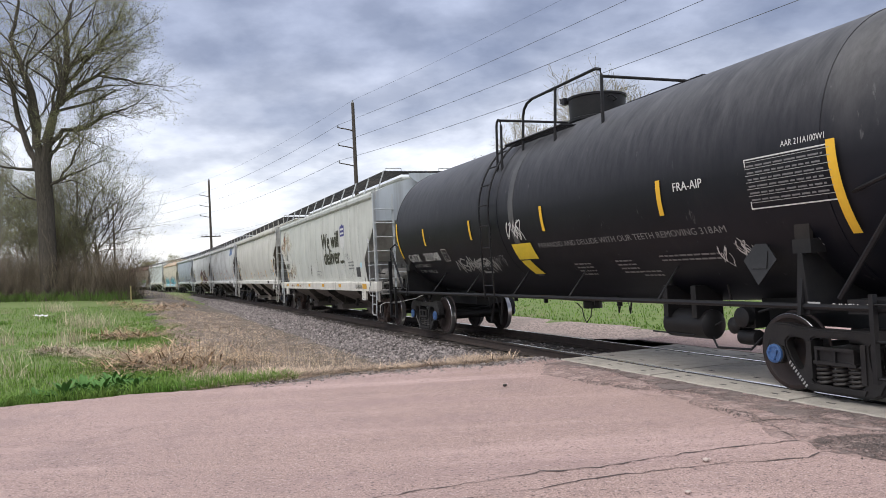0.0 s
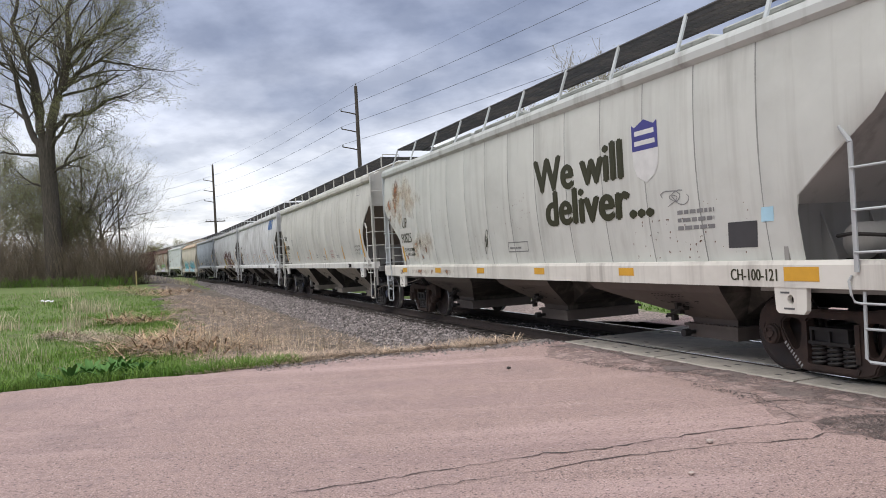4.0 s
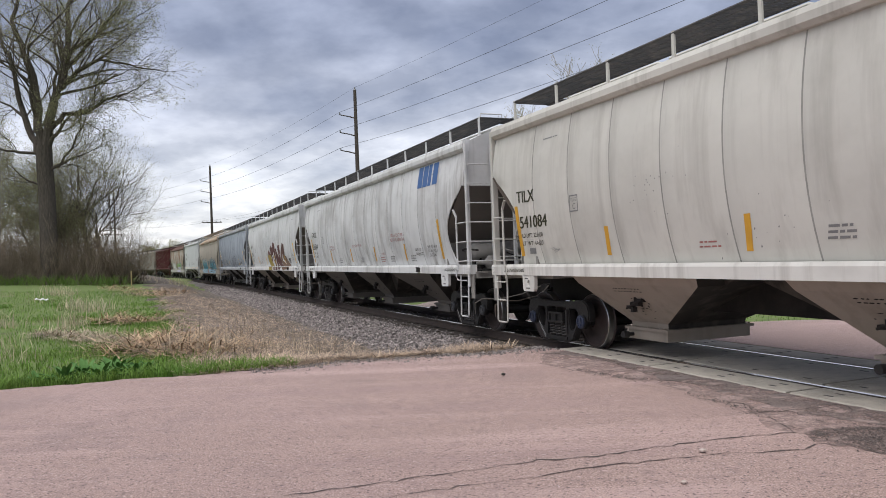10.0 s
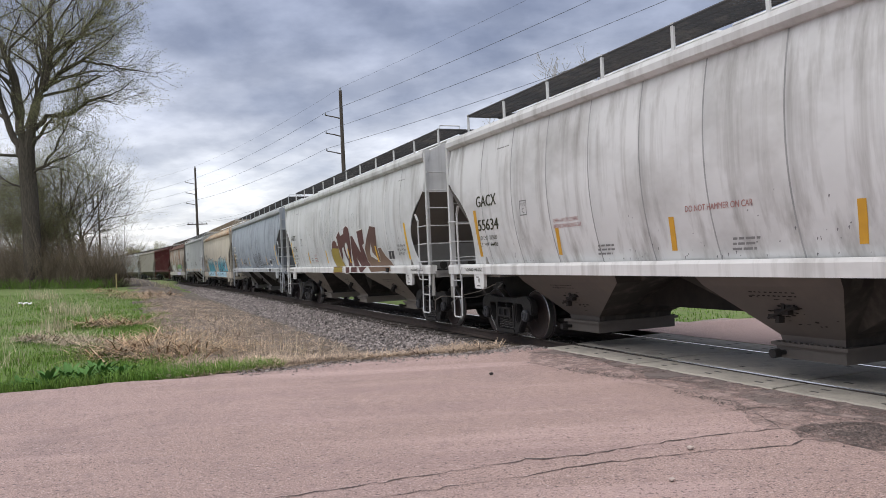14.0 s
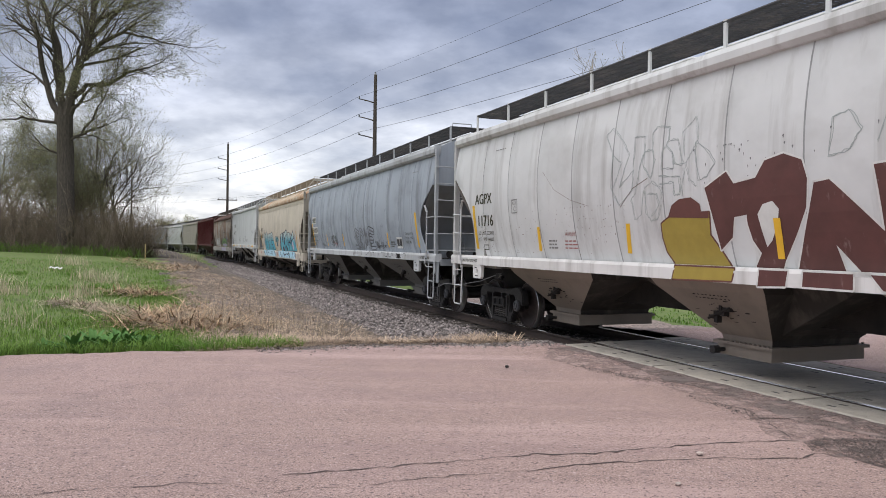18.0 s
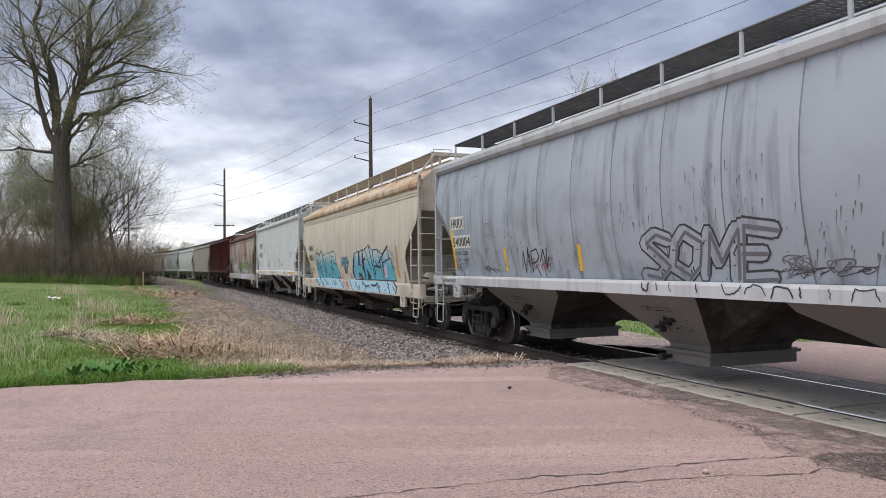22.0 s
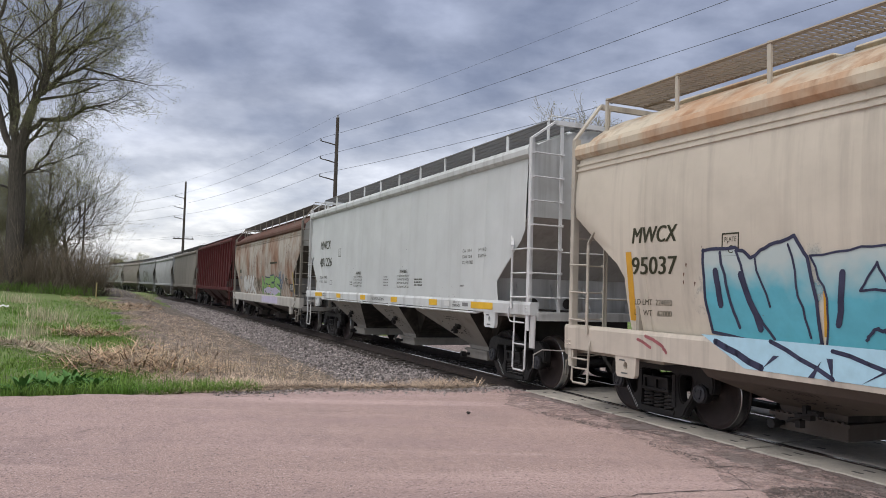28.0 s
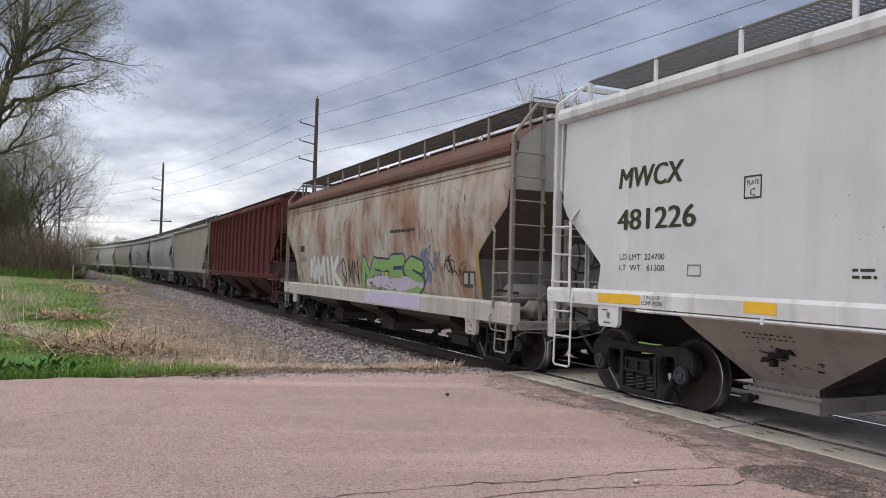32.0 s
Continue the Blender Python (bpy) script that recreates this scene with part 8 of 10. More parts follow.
c5 = SIDES[5]
block(c5, 7.05, 2.48, 0.76, 0.29, INK["lightlabel"], "number_plate_patch", "white lettering patch", 0.009)
block(c5, 6.98, 2.07, 1.02, 0.28, INK["lightlabel"], "number_plate_patch", "white lettering patch", 0.009)
write(c5, "HKRX", 7.02, 2.52, 0.21, INK["black"], 0.70, 0.01, lift=0.013)
write(c5, "540004", 6.95, 2.11, 0.20, INK["black"], 0.96, 0.01, lift=0.013)
write(c5, "LD LMT  221800", 6.90, 1.92, 0.08, INK["black"], 0.76)
write(c5, "LT   WT  64200", 6.90, 1.78, 0.08, INK["black"], 0.76)
scrawl(c5, 7.0, 1.50, 0.9, 0.30, INK["faint"], 0.016, 6, 51)
scrawl(c5, 5.6, 1.50, 0.9, 0.22, INK["faint"], 0.018, 4, 52)
piece(c5, "?R?", 3.60, 1.56, 1.1, 0.40, INK["faint"], INK["black"], 0.012, 0.007, 53, "black spray tag", jitter=0.10, rim_only=True)
scrawl(c5, 3.6, 1.54, 1.2, 0.30, INK["faint"], 0.014, 5, 54)
scrawl(c5, 3.3, 1.56, 0.7, 0.22, INK["pink"], 0.016, 3, 59)
piece(c5, "SOME", -0.18, 1.50, 2.45, 0.58, LOOKS[5]["paint"], INK["label"], 0.17, 0.030, 55, "hollow dark-rimmed spray letters", jitter=0.05, over=0.10)
piece(c5, "SOME", -0.24, 1.49, 2.45, 0.58, INK["faint"], INK["faint"], 0.05, 0.0, 55, "dark shading inside the letters", "spray_shine", 0.05, 0.10, True, 0.022)
scrawl(c5, -2.65, 1.50, 1.0, 0.28, INK["faint"], 0.018, 6, 56)
# a row of sprayed arches and uprights along the sill, and a small tag above it
tag_r = random.Random(57)
x_ = -0.1
while x_ > -6.0:
    w_ = tag_r.uniform(0.16, 0.42)
    top_, low_ = 1.425, 1.315 + tag_r.uniform(-0.01, 0.02)
    kind_ = tag_r.random()
    path_ = [(x_, top_), (x_ - w_ * 0.2, low_), (x_ - w_ * 0.7, low_), (x_ - w_, top_)] if kind_ < 0.5 else ([(x_, top_), (x_ - 0.02, low_)] if kind_ < 0.75 else [(x_, low_), (x_ - w_ * 0.1, top_), (x_ - w_ * 0.8, top_ - 0.01), (x_ - w_, low_)])
    lines(sill_of(c5), [path_], 0.013 + 0.010 * tag_r.random(), INK["label"], 0.014, "sill_tag", int(-x_ * 100))
    x_ -= w_ + tag_r.uniform(0.05, 0.16)
scrawl(c5, -2.6, 1.50, 1.3, 0.16, INK["label"], 0.010, 6, 60)
block(c5, -4.93, 1.56, 0.50, 0.31, INK["lightlabel"], "label_plate")
block(c5, -4.96, 1.62, 0.20, 0.20, INK["label"], "label_field", lift=0.014)
block(c5, -5.20, 1.62, 0.20, 0.20, INK["label"], "label_field", lift=0.014)
bars(c5, -4.35, 1.72, 0.42, 3, INK["black"], 0.06, 0.03, seed=58)
write(c5, "EXW 10-8  H 9-8", -5.75, 1.92, 0.075, INK["black"], 0.64)
write(c5, "EW  8-6  H 15-0", -5.75, 1.81, 0.075, INK["black"], 0.64)
write(c5, "CU FT 5461", -5.80, 1.70, 0.075, INK["black"], 0.45)
c6 = SIDES[6]
write(c6, "MWCX", 6.53, 2.37, 0.21, INK["black"], 0.86, 0.019, 0.15)
write(c6, "95037", 6.52, 1.96, 0.23, INK["black"], 0.88, 0.019)
write(c6, "LD LMT  224000", 6.43, 1.56, 0.075, INK["black"], 0.74)
write(c6, "LT  WT   62000", 6.43, 1.42, 0.075, INK["black"], 0.74)
frame_box(c6, 4.89, 2.16, 0.26, 0.26, INK["black"])
write(c6, "PLATE", 4.85, 2.32, 0.055, INK["black"], 0.18)
write(c6, "C", 4.80, 2.19, 0.09, INK["black"])
common_stripes(c6, (3.45, 0.9, -1.7, -4.3), 1.32, 1.78, INK["orange"], (6.50, -6.12), (1.34, 2.26))
AQUA = fade_paint("aqua spray paint fading upwards", (0.115, 0.45, 0.56), (0.46, 0.54, 0.53), 1.72, 2.10)
NAVY = mat("dark navy spray outline", (0.020, 0.022, 0.055), 0.6, 0, (0.045, 0.05, 0.10), 6, 0.8)


def filled_shape(cs, poly, m, lift, name="spray_letters", label=""):
    on_side(name, cs[1], cs[0], poly, [tuple(range(len(poly)))], m, lift, label, 0.2)


LETTERS = ([(5.18, 2.24), (4.69, 2.25), (4.44, 2.14), (4.20, 2.26), (3.89, 2.33), (3.71, 2.12), (3.46, 1.22), (4.01, 1.19), (4.97, 1.28), (5.13, 1.69)],
           [(3.68, 2.12), (3.12, 2.20), (2.67, 2.21), (2.45, 2.02), (2.39, 1.26), (3.39, 1.21), (3.45, 1.71)],
           [(2.62, 2.20), (1.88, 2.29), (1.65, 2.22), (1.51, 1.87), (1.31, 1.64), (0.94, 1.27), (2.30, 1.25), (2.40, 1.73)])
for k_, poly in enumerate(LETTERS):
    filled_shape(c6, poly, AQUA, 0.010 + 0.002 * k_, label="large aqua spray letter with a thin dark rim")
    lines(c6, [poly + poly[:1]], 0.032, NAVY, 0.022, seed=k_)
lines(c6, [[(4.92, 2.20), (4.75, 1.70), (4.55, 1.35)], [(4.66, 2.22), (4.40, 1.60), (4.05, 1.25)], [(4.40, 2.12), (4.15, 1.60)], [(3.95, 2.25), (3.80, 1.70), (3.60, 1.30)], [(2.95, 2.05), (2.80, 1.80), (3.10, 1.78), (2.95, 2.05)], [(2.30, 2.10), (1.95, 2.05), (1.90, 1.80), (1.55, 1.78)]], 0.030, NAVY, 0.024, seed=11)
lines(c6, [[(4.60, 1.95), (4.25, 1.35)], [(4.98, 2.0), (4.86, 1.6)], [(2.25, 1.95), (2.20, 1.60), (1.95, 1.55)], [(3.30, 1.95), (3.30, 1.45)]], 0.07, NAVY, 0.026, seed=12)
for cx_, rr_ in ((2.85, 0.13), (1.85, 0.14)):
    lines(c6, [[(cx_ + rr_ * math.cos(q * 0.628), 1.32 + rr_ * 0.8 * math.sin(q * 0.628)) for q in range(6)]], 0.028, NAVY, 0.028, seed=int(cx_ * 10))
piece(c6, "UGKMH", 0.70, 1.74, 1.12, 0.26, INK["aqua"], NAVY, 0.050, 0.024, 64, "small aqua spray letters with dark rims", jitter=0.05, over=0.2)
filled_shape(c6, [(0.36, 1.68), (-0.26, 1.70), (-0.14, 1.60), (-0.10, 1.50), (0.06, 1.42), (0.24, 1.48), (0.28, 1.60)], NAVY, 0.012)
filled_shape(c6, [(0.22, 1.66), (-0.16, 1.67), (-0.08, 1.60), (0.16, 1.60)], INK["aqua"], 0.016)
filled_shape(c6, [(0.14, 1.56), (-0.02, 1.57), (0.04, 1.50), (0.10, 1.50)], INK["sky"], 0.016)
FIELD = [(-0.88, 1.56), (-1.03, 1.76), (-1.28, 2.12), (-1.85, 2.20), (-1.98, 2.15), (-2.36, 2.24), (-2.52, 2.20), (-2.65, 2.22), (-3.14, 2.37), (-3.62, 2.18), (-4.16, 2.20), (-4.65, 2.04), (-5.19, 2.27), (-5.26, 1.94), (-5.43, 1.92), (-5.84, 1.28), (-1.10, 1.24), (-0.93, 1.43)]
filled_shape(c6, FIELD, AQUA, 0.010, label="wide aqua spray piece with dark slashes")
lines(c6, [FIELD + FIELD[:1]], 0.040, NAVY, 0.020, seed=21)
SLASHES = ([(-1.87, 2.21), (-1.79, 1.94), (-1.76, 1.75), (-1.91, 1.75), (-2.01, 1.95), (-2.02, 2.17)], [(-1.58, 1.74), (-2.11, 1.75), (-2.07, 1.68), (-2.04, 1.72)], [(-2.37, 2.24), (-2.27, 1.99), (-2.22, 1.64), (-2.38, 1.50), (-2.61, 1.27), (-2.50, 1.60), (-2.49, 1.85), (-2.69, 1.93), (-2.92, 1.82), (-2.65, 2.01), (-2.50, 1.93), (-2.43, 1.99)],
           [(-1.67, 1.33), (-1.70, 1.50), (-1.81, 1.49), (-1.91, 1.42), (-2.01, 1.54), (-2.24, 1.25), (-1.69, 1.25)], [(-2.75, 1.63), (-3.18, 1.39), (-3.18, 1.31), (-2.79, 1.26)], [(-0.88, 1.47), (-1.03, 1.76), (-1.20, 1.99), (-1.37, 2.10), (-1.23, 1.82), (-1.21, 1.69), (-1.04, 1.61), (-1.09, 1.43), (-1.16, 1.29), (-1.03, 1.28)])
for poly in SLASHES:
    filled_shape(c6, poly, NAVY, 0.022, "spray_slash")
STROKES = ([(-2.43, 2.14), (-2.44, 1.30)], [(-2.69, 2.25), (-3.28, 1.59)], [(-3.18, 2.34), (-3.39, 1.98), (-3.64, 1.34)], [(-3.62, 2.15), (-3.74, 1.44)], [(-4.16, 2.18), (-4.60, 1.31)], [(-4.44, 1.99), (-5.03, 1.32)], [(-5.19, 2.26), (-4.21, 1.79)], [(-5.41, 1.91), (-4.57, 1.79)], [(-4.56, 1.79), (-4.74, 1.39)], [(-3.85, 1.84), (-4.18, 1.62)], [(-3.66, 1.71), (-4.39, 1.66)])
lines(c6, STROKES, 0.055, NAVY, 0.024, seed=22)
for poly in ([(-2.28, 1.82), (-2.34, 1.77), (-2.30, 1.65), (-2.24, 1.71)], [(-1.74, 1.35), (-1.95, 1.38), (-2.03, 1.29), (-1.73, 1.27)]):
    filled_shape(c6, poly, INK["pink"], 0.028, "spray_diamond")
filled_shape(c6, [(-4.72, 1.72), (-5.05, 1.74), (-5.08, 1.36), (-4.74, 1.34)], INK["lilac"], 0.026, "bare_patch")
# the sill: pale blue fields with dark shapes and red marks between
filled_shape(sill_of(c6), [(5.19, 1.25), (0.57, 1.26), (-0.04, 0.91), (4.54, 0.92)], INK["pale"], 0.008, "sill_spray", "pale blue spray paint on the sill")
filled_shape(sill_of(c6), [(-0.61, 1.25), (-5.93, 1.24), (-6.17, 1.09), (-6.04, 0.91), (-1.08, 0.91)], INK["pale"], 0.008, "sill_spray", "pale blue spray paint on the sill")
SILL_STROKES = ([(4.18, 1.24), (3.43, 0.93)], [(0.87, 1.24), (0.06, 0.93)], [(-0.71, 1.23), (-0.91, 1.10), (-1.14, 0.92)], [(-1.51, 1.19), (-1.92, 0.92)], [(-2.41, 1.20), (-2.87, 1.06), (-2.71, 0.92)], [(-2.87, 1.05), (-3.28, 1.11)], [(-3.53, 1.12), (-3.84, 1.08), (-4.16, 1.18), (-4.47, 0.92)], [(-5.25, 1.21), (-5.50, 0.93)], [(-5.87, 1.23), (-6.16, 1.09), (-6.02, 0.92)], [(4.97, 1.19), (4.30, 0.95)], [(3.44, 1.21), (2.64, 1.00), (2.78, 1.19)], [(1.90, 1.20), (1.47, 0.99), (1.43, 1.19)])
lines(sill_of(c6), SILL_STROKES, 0.060, NAVY, 0.014, seed=31)
spikes(sill_of(c6), 4.9, 3.8, 0.905, 1.185, 9, NAVY, 69); spikes(sill_of(c6), -1.2, 4.6, 0.905, 1.185, 12, INK["deep"], 70)
lines(sill_of(c6), [[(-0.25, 1.19), (-0.40, 0.93)], [(-0.20, 1.20), (-0.64, 0.99)], [(6.35, 1.12), (6.10, 1.02)], [(6.2, 1.16), (5.9, 1.08), (5.8, 0.98)], [(0.55, 1.15), (0.40, 0.95)], [(0.15, 1.15), (0.05, 1.0), (0.10, 0.92)], [(-5.75, 1.10), (-5.95, 1.0)]], 0.05, INK["pink"], 0.012, seed=32)
lines(c6, [[(-5.35, 1.75), (-5.42, 2.05)], [(-5.40, 1.80), (-5.55, 1.95)], [(-5.95, 1.7), (-6.02, 2.1)]], 0.035, INK["lilac"], 0.012, seed=33)
bars(c6, 0.75, 1.40, 0.4, 4, INK["red"], 0.058, 0.020, seed=74)
write(c6, "CAUTION", -0.45, 1.42, 0.055, INK["black"], 0.30)
write(c6, "OPEN HATCH COVERS", -0.42, 1.345, 0.048, INK["black"], 0.50)
write(c6, "BEFORE UNLOADING", -0.44, 1.275, 0.048, INK["black"], 0.48)

c7 = SIDES[7]
write(c7, "MWCX", 6.05, 2.86, 0.27, INK["black"], 1.18, 0.026, 0.12)
write(c7, "481226", 6.04, 2.31, 0.27, INK["black"], 1.42, 0.026)
write(c7, "LD LMT  224700", 5.97, 1.92, 0.075, INK["black"], 0.86)
write(c7, "LT  WT   61300", 5.97, 1.78, 0.075, INK["black"], 0.86)
frame_box(c7, 3.90, 2.57, 0.24, 0.25, INK["black"])
write(c7, "PLATE", 3.86, 2.72, 0.05, INK["black"], 0.16)
write(c7, "C", 3.82, 2.60, 0.08, INK["black"])
frame_box(c7, 4.72, 1.72, 0.22, 0.14, INK["grey"])
bent(c7[0], "sill_pipe", LOOKS[7]["sill"], [(5.75, 1.50, 1.32), (5.6, 1.60, 1.265), (-5.6, 1.60, 1.265), (-5.75, 1.50, 1.32)], 0.022)
for x in (3.6, 1.4, -0.8, -3.0):
    bm = bmesh.new()
    box(bm, x - 0.02, x + 0.02, 1.57, 1.635, 1.235, 1.31)
    part("pipe_clamp", bm, LOOKS[7]["sill"], c7[0])
for x, w_ in ((6.38, 0.86), (3.85, 0.43), (1.50, 0.43), (-0.94, 0.43), (-3.36, 0.43), (-5.41, 0.90)):
    block(sill_of(c7), x, 1.345, w_, 0.125, INK["yellow"], "reflective_stripe", "amber reflective stripe on the sill", 0.010)
write(sill_of(c7), "VENT CAR WHEN UNLOADING", 0.53, 1.36, 0.075, INK["black"], 0.95, lift=0.010)
for x in (5.45, -4.60):
    write(sill_of(c7), "2 INCH HF", x, 1.42, 0.05, INK["black"], 0.30, lift=0.010)
    write(sill_of(c7), "COMP SHOES", x + 0.04, 1.35, 0.05, INK["black"], 0.38, lift=0.010)
for x, z, k in ((-1.44, 2.04, 1.0), (2.05, 2.03, 0.95)):
    write(c7, "WARNING", x, z, 0.085 * k, INK["black"], 0.48 * k, 0.006)
    for q, tx in enumerate(("DO NOT APPLY VIBRATOR", "TO ANY PART OF CAR BODY", "EXCEPT VIBRATOR BRACKETS", "USE ON LOADED CAR ONLY")):
        write(c7, tx, x + 0.18, z - 0.09 - 0.085 * q, 0.05 * k, INK["black"], 0.82 * k)
bars(c7, -2.4, 1.88, 0.5, 3, INK["black"], 0.065, 0.03, seed=76)
bars(c7, -0.30, 1.94, 0.35, 4, INK["grey"], 0.07, 0.028, seed=77)
bars(c7, 2.6, 1.80, 0.3, 2, INK["black"], 0.065, 0.028, seed=78)
for q, (tx, tw) in enumerate((("EW  10-4", 0.40), ("EXW 10-8", 0.42), ("CU FT 5200", 0.48))):
    write(c7, tx, -4.92, 2.42 - 0.115 * q, 0.066, INK["black"], tw)
for q, (tx, tw) in enumerate((("H 13-3", 0.32), ("EXW H", 0.32))):
    write(c7, tx, -5.62, 2.42 - 0.115 * q, 0.066, INK["black"], tw)
bars(c7, -4.85, 1.75, 0.24, 1, INK["grey"], 0.10, 0.035, seed=84)
block(sill_of(c7), -4.15, 1.355, 0.26, 0.10, INK["lightlabel"], "label_plate", lift=0.012)
bars(sill_of(c7), -4.17, 1.40, 0.22, 2, INK["red"], 0.03, 0.014, 0.1, 85)
block(sill_of(c7), -5.03, 1.37, 0.26, 0.07, INK["grey"], "card_holder", lift=0.012)

c8 = SIDES[8]
piece(c8, "MTES", -0.30, 1.28, 3.75, 0.62, INK["green"], INK["deep"], 0.25, 0.045, 81, "green spray letters with dark rims", jitter=0.04, over=0.16)
scrawl(c8, -0.4, 1.22, 3.6, 0.32, INK["lilac"], 0.09, 7, 82, "spray_shine")
block(sill_of(c8), -0.6, 0.90, 3.4, 0.28, INK["lilac"], "sill_spray", "lilac spray paint on the sill", 0.010)
piece(c8, "DMIK", 4.6, 1.26, 3.0, 0.68, INK["lightlabel"], INK["dull"], 0.22, 0.04, 83, "white spray letters", jitter=0.05, over=0.1)
piece(c8, "OMN", 1.45, 1.36, 1.4, 0.60, INK["faint"], INK["black"], 0.03, 0.015, 84, "thin black spray tag", jitter=0.08, rim_only=True)
scrawl(c8, -3.9, 1.45, 1.0, 0.8, mat("slate spray paint", (0.14, 0.19, 0.26), 0.7), 0.06, 6, 85)
scrawl(c8, -5.1, 1.45, 1.0, 0.6, INK["black"], 0.025, 5, 86)
block(c8, -5.92, 1.42, 0.50, 0.30, INK["label"], "label_plate")
block(c8, -5.97, 1.48, 0.16, 0.20, INK["dull"], "label_field", lift=0.014)
block(c8, -6.22, 1.48, 0.16, 0.20, INK["dull"], "label_field", lift=0.014)
for x in (-1.9, -3.9):
    block(c8, x, 1.30, 0.12, 0.45, INK["yellow"], "reflective_stripe", tilt=0.05)
block(c8, -6.55, 1.32, 0.12, 0.85, INK["ochre"], "reflective_stripe", tilt=0.14)
block(c8, 5.75, 2.22, 0.5, 0.18, INK["black"], "faded_mark"); block(c8, 5.70, 1.90, 0.6, 0.16, INK["grey"], "faded_mark")
bars(c8, -2.2, 2.55, 1.6, 1, INK["black"], 0.1, 0.07, seed=88)

c12 = SIDES[12]
piece(c12, "SKM", 3.5, 1.6, 6.0, 1.3, INK["faint"], INK["black"], 0.12, 0.05, 89, "dark spray letters", jitter=0.07, rim_only=True)

# tank car
ct = TANK
write(ct, "231948", 5.18, 1.84, 0.19, INK["white"], 0.98, 0.022)
write(ct, "GATX", 6.30, 1.84, 0.19, INK["white"], 0.80, 0.022)
write(ct, "LD LMT  204600 LB", 6.2, 1.70, 0.075, INK["dull"], 1.1)
write(ct, "LT  WT   81460 LB", 6.1, 1.55, 0.075, INK["dull"], 1.1)
frame_box(ct, 3.95, 1.80, 0.30, 0.28, INK["dull"])
write(ct, "PLATE", 3.91, 1.97, 0.05, INK["dull"], 0.2)
write(ct, "C", 3.85, 1.83, 0.10, INK["dull"])
piece(ct, "?S?KER?", 3.45, 1.54, 2.0, 0.28, INK["white"], INK["dull"], 0.022, 0.006, 90, "white chalk tag", jitter=0.12, over=0.3, rim_only=True)
scrawl(ct, 3.3, 1.56, 1.8, 0.22, INK["dull"], 0.014, 9, 92, "chalk_tag", 0.5)
scrawl(ct, 1.5, 1.62, 0.6, 0.30, INK["grey"], 0.014, 6, 93, "chalk_tag", 0.5)
write(ct, "FRA-AIP", -4.48, 2.48, 0.11, INK["white"], 0.55, 0.006)
for k in range(7):
    z = 2.66 - 0.075 * k
    block(ct, -5.75, z, 1.14, 0.007, INK["dull"], "table_rule")
    bars(ct, -5.78, z + 0.024, 1.05, 1, INK["grey"], 0.07, 0.018, 0.05, 91 + k)
frame_box(ct, -5.74, 2.14, 1.16, 0.56, INK["white"], 0.014)
write(ct, "AAR 211A100W1", -6.28, 2.76, 0.065, INK["white"], 0.56)
for x, z0, z1 in ((-6.9, 1.80, 2.74), (-4.13, 2.20, 2.66), (-0.96, 2.20, 2.62), (2.08, 2.20, 2.60), (4.81, 2.20, 2.60), (6.72, 1.95, 2.86)):
    block(ct, x, z0, 0.09 if x > -6.8 else 0.11, z1 - z0, INK["yellow"], "reflective_stripe", tilt=0.05 if abs(x) > 5 else -0.02)
write(ct, "PARANOID AND DELUDE WITH OUR TEETH REMOVING 318AM", -0.62, 1.92, 0.085, INK["grey"], 4.6, 0.003)
block(ct, 0.36, 1.74, 0.74, 0.29, INK["lemon"], "warning_panel", "yellow warning panel")
bars(ct, 0.32, 1.94, 0.66, 2, INK["black"], 0.06, 0.024, 0.1, 101)
bars(ct, 0.32, 1.79, 0.66, 1, INK["black"], 0.06, 0.075, 0.05, 121)
block(ct, 0.22, 1.46, 0.36, 0.26, INK["lemon"], "warning_panel", "yellow warning panel", tilt=0.12)
scrawl(ct, 0.45, 1.98, 0.75, 0.55, INK["white"], 0.022, 6, 102, "chalk_tag")
for x, z, w_, n_ in ((-1.4, 1.60, 0.5, 3), (-2.6, 1.62, 0.5, 3), (-3.7, 1.66, 1.2, 1), (-3.0, 1.45, 0.5, 1), (-6.3, 1.76, 0.2, 1)):
    bars(ct, x, z, w_, n_ + 1, INK["grey"], 0.058, 0.022, 0.2, int(103 + x * 10))
scrawl(ct, -4.75, 1.50, 0.75, 0.34, INK["white"], 0.013, 8, 110, "chalk_tag", 0.6)
for tx, x_, w_ in (("2 INCH", -6.72, 0.30), ("TREAD", -7.12, 0.26), ("COND SHOES", -7.46, 0.46)):
    write((ct[0], Flat(1.503)), tx, x_, 1.04, 0.062, INK["white"], w_, 0.006, lift=0.004)
block((ct[0], Flat(1.503)), -6.42, 1.035, 0.16, 0.075, INK["dull"], "label_plate", lift=0.004)

# soft overspray round the large letters
MIST = bloom_mat("aqua overspray", (0.16, 0.42, 0.52), (0.26, 0.50, 0.58), 3.2, 0.6)
for x0, n in ((5.35, 4), (-0.85, 5)):
    for k in range(n):
        block(c6, x0 - 0.98 * k, 1.26 + 0.05 * (k % 2), 1.25, 1.05, MIST, "overspray", "soft aqua overspray round the letters", 0.003)
